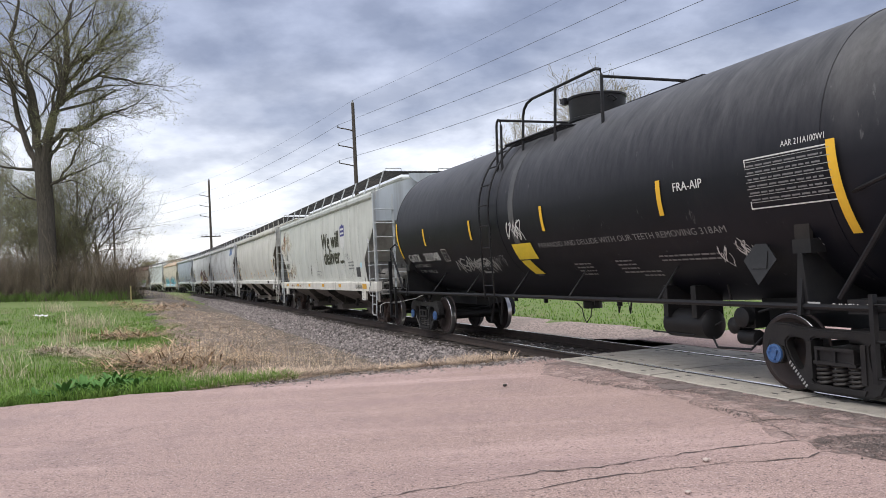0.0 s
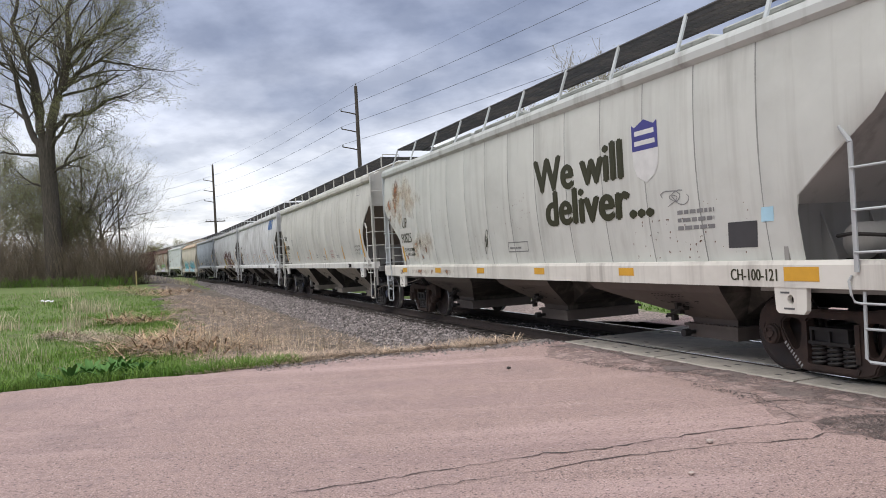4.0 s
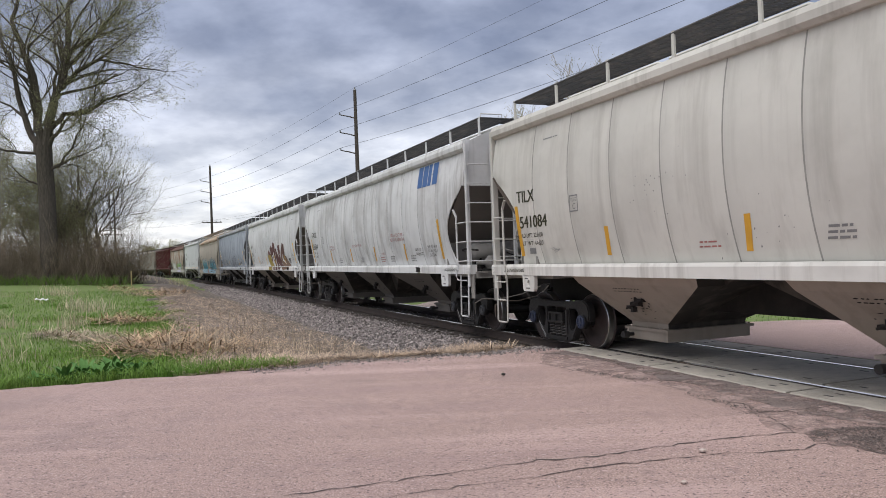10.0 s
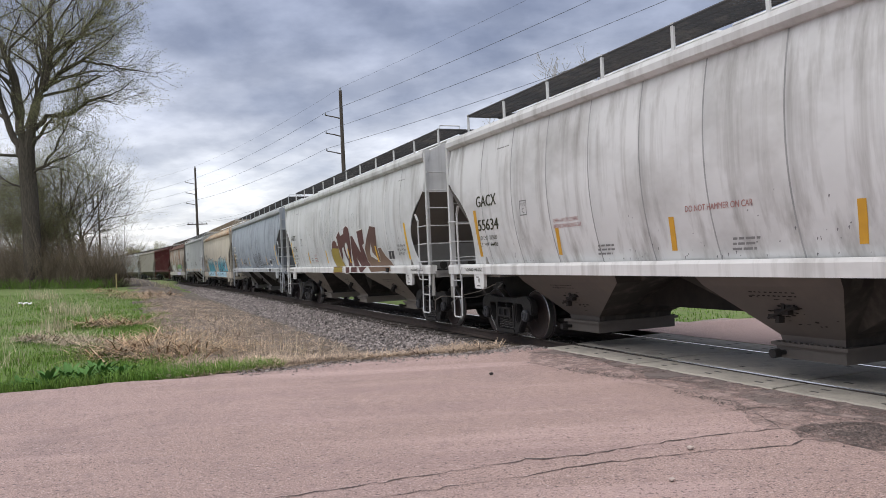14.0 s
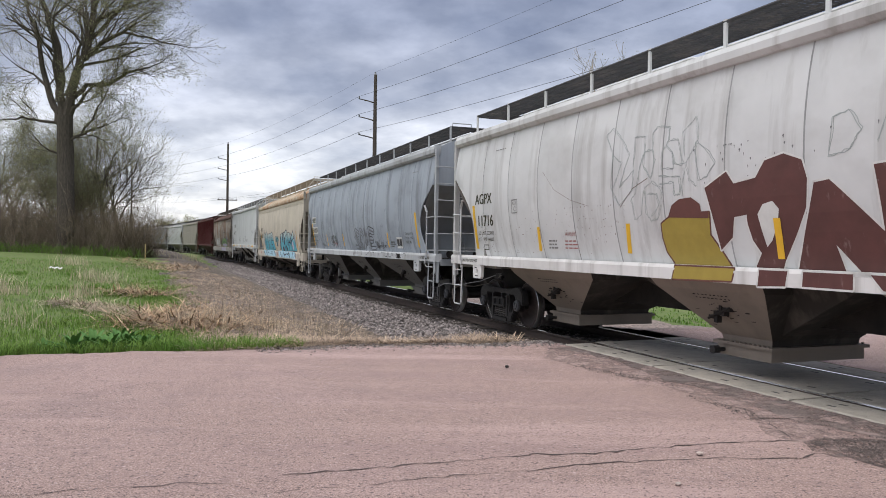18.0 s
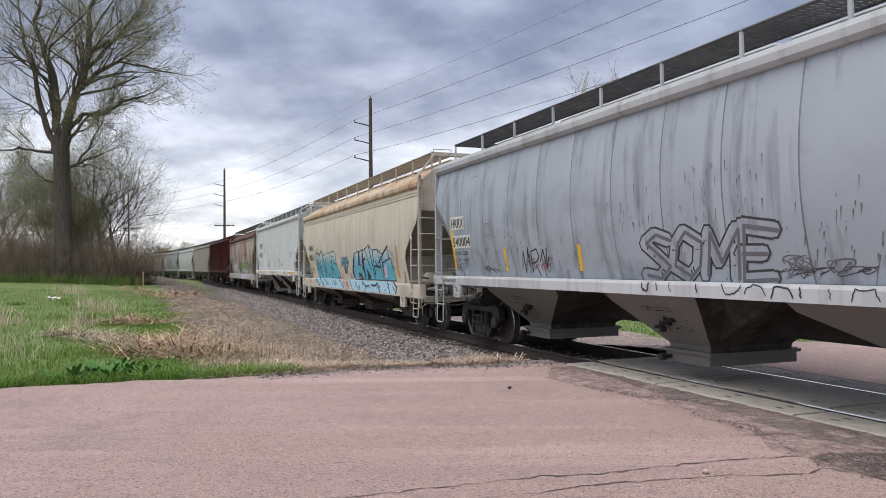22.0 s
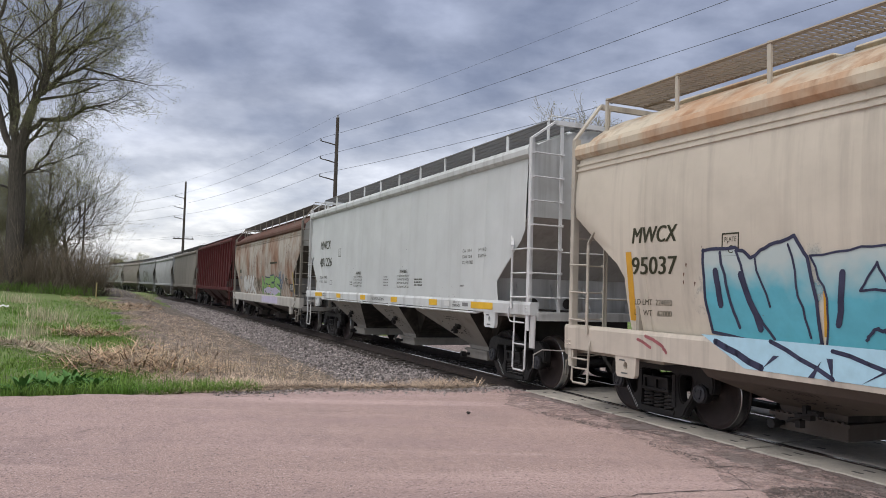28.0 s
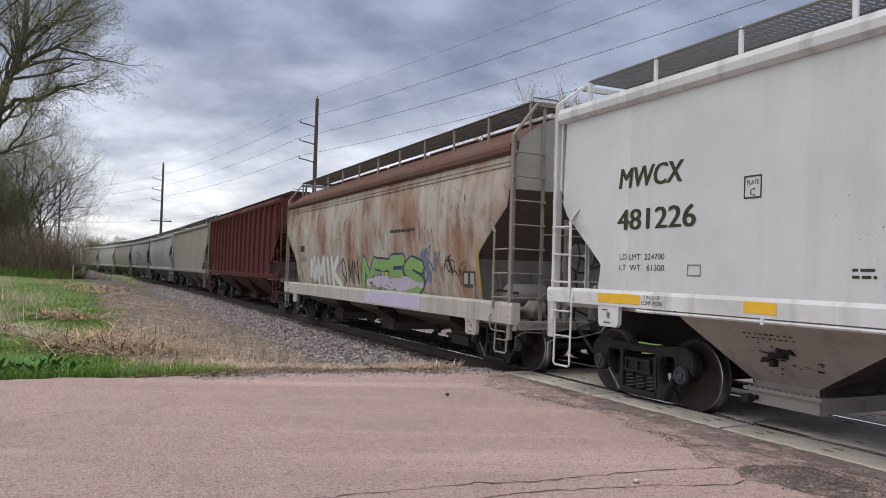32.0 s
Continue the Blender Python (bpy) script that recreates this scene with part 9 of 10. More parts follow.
# rust spots, run marks and scratches
SPOT = mat("rust spots", (0.16, 0.085, 0.055), 0.9, 0, (0.09, 0.06, 0.05), 8, 0.7)
RUN = mat("dark run marks", (0.13, 0.13, 0.135), 0.9, 0, (0.24, 0.24, 0.245), 4, 0.7)
specks(c1, 6.5, -6.0, 1.45, 2.6, 90, SPOT, 201, 0.010, 1.6)
specks(c1, -3.5, -6.2, 1.4, 1.9, 40, SPOT, 202, 0.012, 2.0)
BLOOM = bloom_mat("rust bloom through paint", (0.25, 0.10, 0.05), (0.40, 0.21, 0.11), 6.5, 0.95)
HALO = bloom_mat("yellowed old paint", (0.50, 0.36, 0.21), (0.55, 0.43, 0.29), 1.9, 0.5)
for x, z, w, h in ((7.75, 2.1, 2.5, 1.8), (6.9, 2.2, 2.3, 1.6), (6.9, 1.36, 2.4, 0.8), (5.6, 1.36, 1.6, 1.0)):
    block(c1, x, z, w, h, HALO, "weather_stain", "yellowed weathered paint", 0.002)
for x, z, w, h in ((7.02, 2.95, 0.56, 0.75), (7.05, 2.5, 0.5, 0.8), (6.9, 3.2, 0.34, 0.5), (7.56, 2.68, 0.46, 0.6), (7.4, 2.42, 0.3, 0.4), (5.05, 1.40, 0.26, 0.26), (4.72, 1.5, 0.14, 0.4), (6.15, 1.42, 0.2, 0.24), (5.5, 1.8, 0.3, 0.14)):
    block(c1, x, z, w, h, BLOOM, "rust_bloom", "rust showing through the paint", 0.006)
for x, w, m in ((7.0, 1.2, HALO), (6.0, 2.2, HALO), (4.2, 1.6, HALO), (6.7, 0.4, BLOOM), (5.3, 0.5, BLOOM), (4.4, 0.3, BLOOM), (3.4, 0.3, BLOOM)):
    block(sill_of(c1), x, 1.075, w, 0.24, m, "sill_stain", "rust stain on the sill", 0.004)
specks(c1, 6.2, 4.6, 1.9, 3.2, 26, SPOT, 221, 0.008, 1.4)
specks(c2, 5.5, -6.0, 1.5, 3.0, 60, RUN, 203, 0.010, 2.0, "run_streaking")
specks(c3, 5.5, -6.0, 1.5, 2.2, 70, RUN, 204, 0.010, 3.0, "run_streaking")
specks(c4, 6.6, 1.5, 1.55, 2.3, 170, SPOT, 205, 0.010, 1.2)
specks(c4, 0.0, -6.2, 1.6, 2.9, 70, RUN, 206, 0.012, 2.5, "run_streaking")
specks(c5, 6.5, -5.8, 1.6, 2.9, 260, RUN, 207, 0.010, 14.0, "run_streaking")
specks(c5, 6.0, -5.0, 1.5, 2.1, 90, RUN, 208, 0.012, 1.5, "run_streaking")
specks(c6, 5.5, -5.5, 1.25, 3.2, 110, SPOT, 209, 0.012, 4.0)
specks(c7, 5.0, -5.8, 1.55, 2.6, 40, RUN, 210, 0.008, 2.0, "run_streaking")
specks(c8, 5.5, -6.0, 1.25, 3.3, 160, SPOT, 211, 0.016, 6.0)
vv, ff = [], []
stroke(vv, ff, [(3.95, 2.95), (3.55, 2.62), (3.0, 2.42), (2.45, 2.30)], 0.005)
stroke(vv, ff, [(1.6, 2.25), (1.3, 2.5), (0.95, 2.62)], 0.008)
on_side("scratch", c4[1], c4[0], vv, ff, SPOT, 0.008, "", 0.2)
for cs_ in (c2, c3, c4, c5):
    for sg_, x_ in ((1, 5.95), (-1, -6.35)):
        bars(cs_, x_, 3.55, 0.5, 1, INK["grey"], 0.05, 0.02, 0.2, 212)
# ---- trees, brush, grass ----
class Limbs:
    """Collects tapered branches and leaves."""

    def __init__(self, seed):
        self.v, self.f, self.tips, self.r = [], [], [], random.Random(seed)
        self.fine_v, self.fine_f = [], []

    def limb(self, pts, r0, r1, sides):
        rings = []
        V, F = (self.v, self.f) if r0 > 0.028 else (self.fine_v, self.fine_f)
        n = len(pts)
        for i, p in enumerate(pts):
            d = (pts[min(i + 1, n - 1)] - pts[max(i - 1, 0)]).normalized()
            a = d.cross(Vector((0.3, 0.2, 1)) if abs(d.z) < 0.9 else Vector((1, 0.1, 0))).normalized()
            b = d.cross(a)
            rr = r0 + (r1 - r0) * i / (n - 1)
            base = len(V)
            for k in range(sides):
                t = 2 * math.pi * k / sides
                V.append(tuple(p + (a * math.cos(t) + b * math.sin(t)) * rr))
            rings.append(base)
        for q, w in zip(rings, rings[1:]):
            for k in range(sides):
                F.append((q + k, q + (k + 1) % sides, w + (k + 1) % sides, w + k))

    def grow(self, p, d, length, r, depth, spread=0.6, up=0.15, kids=4, droop=0.0, wig=0.16, thin=0.004):
        rn = self.r
        n = 5 if depth > 1 else 3
        pts = [p.copy()]
        q, dd = p.copy(), d.normalized()
        for i in range(n):
            dd = (dd + Vector((rn.gauss(0, wig), rn.gauss(0, wig), rn.gauss(0, wig) + up * 0.4 - droop))).normalized()
            q = q + dd * (length / n)
            pts.append(q.copy())
        r1 = max(thin, r * (0.55 if depth > 1 else 0.3))
        self.limb(pts, r, r1, 7 if r > 0.12 else (4 if r > 0.03 else 3))
        if depth <= 0:
            self.tips.append((q, dd))
            return
        if depth <= 1:
            self.tips.append((q, dd))
        k = kids + (1 if rn.random() < 0.4 else 0)
        for j in range(k):
            t = 0.30 + 0.70 * (j + rn.random()) / k
            i = min(n - 1, int(t * n))
            at = pts[i].lerp(pts[i + 1], t * n - i)
            axis = (pts[i + 1] - pts[i]).normalized()
            side = axis.cross(Vector((rn.gauss(0, 1), rn.gauss(0, 1), rn.gauss(0, 1)))).normalized()
            nd = (axis * (1 - spread * 0.5) + side * spread * (0.6 + 0.7 * rn.random()) + Vector((0, 0, up))).normalized()
            self.grow(at, nd, length * (0.50 + 0.28 * rn.random()), r1 * (0.55 + 0.25 * rn.random()) + 0.001, depth - 1, spread, up, kids, droop, wig, thin)

    def wood(self, name, m, parent):
        return quads(name, self.v, self.f, m, parent)

    def twigs(self, m, parent):
        ob = quads("branchwork", self.fine_v, self.fine_f, m, parent)
        ob["kind"] = "stuff"

    def leaves(self, name, m, parent, per, size, cloud, share=1.0):
        rn = self.r
        v, f = [], []
        for p, d in self.tips:
            if rn.random() > share:
                continue
            for _ in range(per):
                c = p + Vector((rn.gauss(0, cloud), rn.gauss(0, cloud), rn.gauss(0, cloud)))
                a = Vector((rn.gauss(0, 1), rn.gauss(0, 1), rn.gauss(0, 1))).normalized()
                b = a.cross(Vector((rn.gauss(0, 1), rn.gauss(0, 1), 1))).normalized()
                s_ = size * (0.6 + 0.8 * rn.random())
                k = len(v)
                v += [tuple(c - a * s_), tuple(c - b * s_ * 0.55), tuple(c + a * s_), tuple(c + b * s_ * 0.55)]
                f.append((k, k + 1, k + 2, k + 3))
        ob = quads(name, v, f, m, parent)
        ob["kind"] = "stuff"
        return ob


def ground_z(x, y):
    o, s_ = offs(np.array([x]), np.array([y]))
    far = float(smooth01(np.array(math.hypot(x, y - 20)), 60, 160))
    return float(height(o, s_)[0]) * (1 - far) + (0.3 if o[0] > 0 else 0) * far


def cottonwood(x, y, seed):
    e = tagged(new("cottonwood_tree"), "tall cottonwood tree with bare limbs and first leaves", "tree")
    g = Limbs(seed)
    rn = g.r
    z = ground_z(x, y)
    g.limb([Vector((0.4, 0, -0.3)), Vector((0.38, 0, 0.8))], 0.95, 0.66, 14)
    g.limb([Vector((0.38, 0, 0.8)), Vector((0.36, 0.05, 3.5)), Vector((0.30, 0.1, 7.0)), Vector((0.22, 0.05, 9.2)), Vector((0.25, 0, 10.9))], 0.66, 0.58, 14)

    def bough(r0, pts, depth=2, kids=10, first=0.22):
        """A main limb through a few knees, with side branches and twigs."""
        ps = [Vector(p) for p in pts]
        fine = []
        for a, b in zip(ps, ps[1:]):
            for q in range(3):
                fine.append(a.lerp(b, q / 3) + Vector((rn.gauss(0, 0.07), rn.gauss(0, 0.07), rn.gauss(0, 0.05))) * (1 if fine else 0))
        fine.append(ps[-1])
        n = len(fine) - 1
        g.limb(fine, r0 * 1.15, max(0.03, r0 * 0.34), 8)
        total = sum((b - a).length for a, b in zip(fine, fine[1:]))
        for j in range(kids):
            u = first + (1 - first) * (j + rn.random()) / kids
            i = min(n - 1, int(u * n))
            axis = (fine[i + 1] - fine[i]).normalized()
            side = axis.cross(Vector((rn.gauss(0, 1), rn.gauss(0, 1), rn.gauss(0, 1)))).normalized()
            d = (axis * 0.75 + side * 0.75 + Vector((0, 0, 0.12))).normalized()
            g.grow(fine[i], d, (1.3 + 0.22 * total) * (0.7 + 0.6 * rn.random()), r0 * (1 - 0.65 * u) * 0.42, depth, 0.62, 0.06, 4, 0.01, 0.13, 0.010)
        g.grow(fine[-1], (fine[-1] - fine[-3]).normalized(), 1.2 + 0.16 * total, max(0.028, r0 * 0.3), depth, 0.6, 0.08, 4, 0.0, 0.12, 0.010)

    bough(0.27, [(0.1, 0, 10.0), (-0.8, 0.3, 11.7), (-1.7, 0.5, 14.0), (-2.2, 0.6, 16.5), (-3.0, 0.9, 18.6), (-3.6, 1.0, 20.8)], 2, 8)
    bough(0.32, [(0.15, 0, 10.5), (0.0, -0.3, 13.7), (-0.1, -0.5, 16.3), (-0.9, -0.8, 18.8), (-1.4, -1.0, 20.6), (-0.6, -1.1, 23.2)], 2, 9)
    bough(0.36, [(0.4, 0, 10.5), (1.05, 0.2, 14.2), (1.85, 0.3, 16.2), (2.15, 0.5, 19.1), (2.2, 0.6, 21.3), (2.6, 0.7, 23.6)], 2, 13)
    bough(0.20, [(1.8, 0.3, 15.7), (3.2, -0.2, 16.6), (5.0, -0.5, 17.4), (6.2, -0.7, 18.1)], 2, 12)
    bough(0.19, [(0.8, 0.1, 12.3), (1.9, 0.4, 13.4), (3.5, 0.6, 13.6), (4.8, 0.8, 14.5), (5.6, 0.9, 14.8), (6.5, 1.0, 15.0)], 2, 10)
    bough(0.13, [(2.15, 0.5, 18.4), (3.9, 0.1, 19.2), (5.6, -0.2, 19.6), (7.4, -0.4, 20.2)], 2, 12)
    bough(0.09, [(5.0, -0.5, 17.4), (6.8, -0.3, 17.1), (8.3, 0.0, 16.7), (9.6, 0.2, 16.5)], 1, 9)
    bough(0.12, [(4.4, 1.1, 20.1), (5.8, 0.9, 21.6), (6.6, 0.8, 23.0)], 2, 8)
    bough(0.15, [(0.7, 0, 10.9), (1.9, -0.5, 12.3), (3.3, -0.9, 13.3)], 2, 11)
    bough(0.16, [(2.1, 0.4, 17.2), (3.5, 0.8, 18.8), (4.4, 1.1, 20.1), (5.4, 1.3, 21.0)], 2, 11)
    bough(0.14, [(1.6, 0.3, 15.6), (1.4, 0.8, 17.5), (0.9, 1.3, 19.8), (0.9, 1.6, 22.0)], 2, 11)
    bough(0.16, [(0.2, 0.2, 12.5), (0.5, 1.4, 15.5), (0.6, 2.0, 18.3), (0.0, 2.6, 21.0)], 2, 7)
    bough(0.16, [(-0.1, -0.3, 13.0), (0.1, -1.6, 15.5), (0.6, -2.4, 18.0), (3.6, -2.9, 20.5)], 2, 11)
    bough(0.12, [(0.0, 0, 10.3), (-1.5, -0.5, 10.4), (-2.6, -0.9, 10.5), (-4.2, -1.2, 10.3)], 2, 8)
    bough(0.12, [(0.6, 0, 8.9), (2.2, 0.2, 9.8), (3.6, 0.3, 10.3)], 2, 9)
    bough(0.11, [(-1.6, 0.4, 13.4), (-3.0, 1.2, 14.4), (-5.0, 1.6, 15.5)], 2, 9)
    bough(0.09, [(1.5, 0.1, 9.4), (2.9, -0.4, 11.0), (3.6, -0.7, 12.6), (3.6, -0.8, 13.8)], 2, 9)
    bough(0.08, [(0.0, 0, 7.8), (-1.2, 0.2, 8.2), (-2.6, 0.4, 9.4)], 2, 6)
    g.wood("trunk", M["bark"], e)
    g.twigs(M["twig"], e)
    g.leaves("crown", M["leaf"], e, 22, 0.040, 0.24, 0.9)
    e.matrix_basis = pose(x, y, z)
    return e


def small_tree(x, y, h, seed, leafy=0.4, label="slender bare tree among the brush", depth=3, dark=False, size=0.034, thin=0.006, per=20):
    e = tagged(new("tree"), label, "tree")
    g = Limbs(seed)
    z = ground_z(x, y)
    rn = g.r
    top = Vector((rn.gauss(0, 0.3), rn.gauss(0, 0.3), h * 0.40))
    r = h * 0.0125
    g.limb([Vector((0, 0, -0.2)), top * 0.5 + Vector((0.1, 0, 0)), top], r * 1.3, r, 7)
    for k in range(6):
        a = k * 1.3 + rn.random()
        g.grow(top * (0.5 + 0.1 * k), Vector((math.cos(a) * 0.55, math.sin(a) * 0.55, 1)), h * 0.36 * (0.8 + 0.4 * rn.random()), r * 0.6, depth, 0.62, 0.12, 5, 0.0, 0.14, thin)
    g.wood("trunk", M["bark"] if dark else (M["pale_twig"] if "beyond" in label else M["twig"]), e)
    g.twigs(M["bark"] if dark else (M["pale_twig"] if "beyond" in label else M["twig"]), e)
    if leafy:
        g.leaves("crown", M["leaf"], e, per, size, 0.30, min(1, leafy * 1.4))
    e.matrix_basis = pose(x, y, z)
    return e


def brush(name, places, label, m, per, hgt, lean=0.35, width=0.012, kind="stuff"):
    """Dense thicket: many thin forked stems as three-cornered ribbons."""
    v, f = [], []
    r = np.random.default_rng(len(places) * 7 + per)
    for (x, y, rad) in places:
        zg = ground_z(x, y)
        for _ in range(per):
            a, q = r.random() * 6.283, rad * math.sqrt(r.random())
            p = Vector((x + q * math.cos(a), y + q * math.sin(a), zg - 0.05))
            d = Vector((r.normal(0, lean), r.normal(0, lean), 1)).normalized()
            ln = hgt * (0.45 + 0.65 * r.random())
            w = width * (0.6 + 0.9 * r.random())
            pts = [p]
            for k in range(4):
                d = (d + Vector((r.normal(0, 0.16), r.normal(0, 0.16), 0.03))).normalized()
                pts.append(pts[-1] + d * ln / 4)
            chains = [(pts, w)]
            for k in (1, 2, 2, 3, 3):
                d2 = (pts[k + 1] - pts[k]).normalized() + Vector((r.normal(0, 0.6), r.normal(0, 0.6), r.normal(0.1, 0.3)))
                d2.normalize()
                chains.append(([pts[k], pts[k] + d2 * ln * 0.17, pts[k] + d2 * ln * 0.30 + Vector((0, 0, 0.05))], w * 0.55))
            for ch, ww in chains:
                n = len(ch)
                for i, c in enumerate(ch):
                    s_ = ww * (1 - 0.75 * i / (n - 1))
                    b = len(v)
                    v += [(c.x - s_, c.y, c.z), (c.x + s_, c.y - s_, c.z), (c.x, c.y + s_, c.z)]
                    if i:
                        o = b - 3
                        f += [(o, o + 1, b + 1, b), (o + 1, o + 2, b + 2, b + 1), (o + 2, o, b, b + 2)]
    return tagged(quads(name, v, f, m), label, "brush", kind=kind)


def scatter(name, o, s_, hgt, wid, lean, m, label, category, seed, flat=False, lift=0.0, rise=0.10):
    """Blades or stalks at arrays of track places."""
    r = np.random.default_rng(seed)
    n = len(o)
    x = np.interp(s_, TRACK_S, _pos[:, 0]) - np.interp(s_, TRACK_S, _dir[:, 1]) * o
    y = np.interp(s_, TRACK_S, _pos[:, 1]) + np.interp(s_, TRACK_S, _dir[:, 0]) * o
    z = height(o, s_) - 0.015 + lift
    a = r.random(n) * 6.283
    ca, sa = np.cos(a), np.sin(a)
    h = hgt * (0.5 + r.random(n))
    ln = np.abs(r.normal(0, lean, n)) * h
    w = wid * (0.6 + 0.8 * r.random(n))
    if flat:
        zz = r.random(n) * 0.07
        mid = zz + r.random(n) ** 2 * rise
        end = zz * 0.8 + r.random(n) ** 3 * rise * 1.4
        mid = 0.5 * (zz + end) + (mid - zz) * 0.35
        P = np.stack([np.stack([x - sa * w, y + ca * w, z + zz], 1), np.stack([x + sa * w, y - ca * w, z + zz], 1),
                      np.stack([x + ca * h * 0.5 + sa * w, y + sa * h * 0.5 - ca * w, z + mid], 1), np.stack([x + ca * h * 0.5 - sa * w, y + sa * h * 0.5 + ca * w, z + mid], 1),
                      np.stack([x + ca * h + sa * w * 0.5, y + sa * h - ca * w * 0.5, z + end], 1), np.stack([x + ca * h - sa * w * 0.5, y + sa * h + ca * w * 0.5, z + end], 1)], 1)
    else:
        P = np.stack([np.stack([x - sa * w, y + ca * w, z], 1), np.stack([x + sa * w, y - ca * w, z], 1),
                      np.stack([x + ca * ln * 0.35 + sa * w * 0.8, y + sa * ln * 0.35 - ca * w * 0.8, z + h * 0.6], 1), np.stack([x + ca * ln * 0.35 - sa * w * 0.8, y + sa * ln * 0.35 + ca * w * 0.8, z + h * 0.6], 1),
                      np.stack([x + ca * ln + sa * w * 0.15, y + sa * ln - ca * w * 0.15, z + h], 1), np.stack([x + ca * ln - sa * w * 0.15, y + sa * ln + ca * w * 0.15, z + h], 1)], 1)
    b = np.arange(n)[:, None] * 6
    F = np.concatenate([b + [0, 1, 2, 3], b + [3, 2, 4, 5]])
    return tagged(quads(name, P.reshape(-1, 3).tolist(), F.tolist(), m), label, category, kind="stuff")


def clumps(centres, n, spread, seed):
    r = np.random.default_rng(seed)
    o, s_ = [], []
    for c, (co, cs, w) in enumerate(centres):
        o.append(co + r.normal(0, spread * w, n)); s_.append(cs + r.normal(0, spread * w, n))
    return np.concatenate(o), np.concatenate(s_)


def ballast_stones():
    """Loose crushed stone over the shoulder nearest the road."""
    r = np.random.default_rng(21)
    n = 46000
    s_ = 42.3 + 62 * r.random(n) ** 1.75
    o = np.concatenate([0.95 + 3.7 * r.random(int(n * 0.72)), -0.62 + 1.24 * r.random(int(n * 0.14)), -0.9 - 2.6 * r.random(n - int(n * 0.72) - int(n * 0.14))])
    r.shuffle(o)
    m = 1800
    oe = 1.45 + 5.0 * r.random(m) ** 1.3
    o, s_, n = np.concatenate([o, oe]), np.concatenate([s_, road_edge(oe) + 0.05 - np.abs(r.normal(0, 0.28, m))]), n + m
    x = np.interp(s_, TRACK_S, _pos[:, 0]) - np.interp(s_, TRACK_S, _dir[:, 1]) * o
    y = np.interp(s_, TRACK_S, _pos[:, 1]) + np.interp(s_, TRACK_S, _dir[:, 0]) * o
    z = -0.24 - 0.42 * smooth01(np.abs(o), 1.5, 4.1) + 0.12 * (1 - smooth01(s_, 42.4, 43.4)) + 0.012 + 0.02 * r.random(n) + np.where(o > 3.0, 0.05 * smooth01(o, 3.0, 3.4), 0)
    z[-m:] = 0.004
    size = (0.018 + 0.026 * r.random(n) ** 2) * (1 + 0.012 * np.maximum(s_ - 50, 0))
    size[-m:] *= 0.55
    octa = np.array([(1, 0, 0), (0, 1, 0), (-1, 0, 0), (0, -1, 0), (0, 0, 0.8), (0, 0, -0.8)], float)
    V = octa[None] * (1 + 0.35 * r.normal(0, 1, (n, 6, 1)).clip(-1, 1)) + r.normal(0, 0.22, (n, 6, 3))
    a = r.random(n) * 6.283
    ca, sa = np.cos(a)[:, None], np.sin(a)[:, None]
    V = np.stack([V[:, :, 0] * ca - V[:, :, 1] * sa, V[:, :, 0] * sa + V[:, :, 1] * ca, V[:, :, 2]], -1) * size[:, None, None] + np.stack([x, y, z], 1)[:, None]
    tri = np.array([(0, 1, 4), (1, 2, 4), (2, 3, 4), (3, 0, 4), (1, 0, 5), (2, 1, 5), (3, 2, 5), (0, 3, 5)])
    F = (np.arange(n)[:, None, None] * 6 + tri[None]).reshape(-1, 3)
    return tagged(quads("ballast_stones", V.reshape(-1, 3).tolist(), F.tolist(), M["stone"]), "loose grey-brown crushed ballast stones", "ballast", kind="stuff")


def broadleaf(o, s_, seed, k=22, size=0.28):
    x, y, _, _ = on_track(s_, o)
    z = float(height(np.array([o]), np.array([s_]))[0])
    r = random.Random(seed)
    e = tagged(new("weed"), "dark green broad-leaf weed at the road edge", "weed", "weeds at the road edge")
    e.matrix_basis = pose(x, y, z)
    for _ in range(k):
        a, tilt, ln = r.random() * 6.283, 0.4 + 0.9 * r.random(), size * (0.6 + 0.7 * r.random())
        bm = bmesh.new()
        row = []
        for i in range(5):
            t = i / 4
            c = Vector((math.cos(a) * math.sin(tilt) * ln * t, math.sin(a) * math.sin(tilt) * ln * t, ln * t * math.cos(tilt) * (1.25 - 0.5 * t)))
            w = 0.027 * math.sin(math.pi * (0.12 + 0.8 * t)) * ln / 0.28
            sx = Vector((-math.sin(a), math.cos(a), 0)) * w
            row.append((bm.verts.new(c - sx + Vector((0, 0, 0.012))), bm.verts.new(c), bm.verts.new(c + sx + Vector((0, 0, 0.012)))))
        for p, q in zip(row, row[1:]):
            bm.faces.new((p[0], p[1], q[1], q[0])); bm.faces.new((p[1], p[2], q[2], q[1]))
        part("leaf", bm, M["weed"], e, recalc=False)


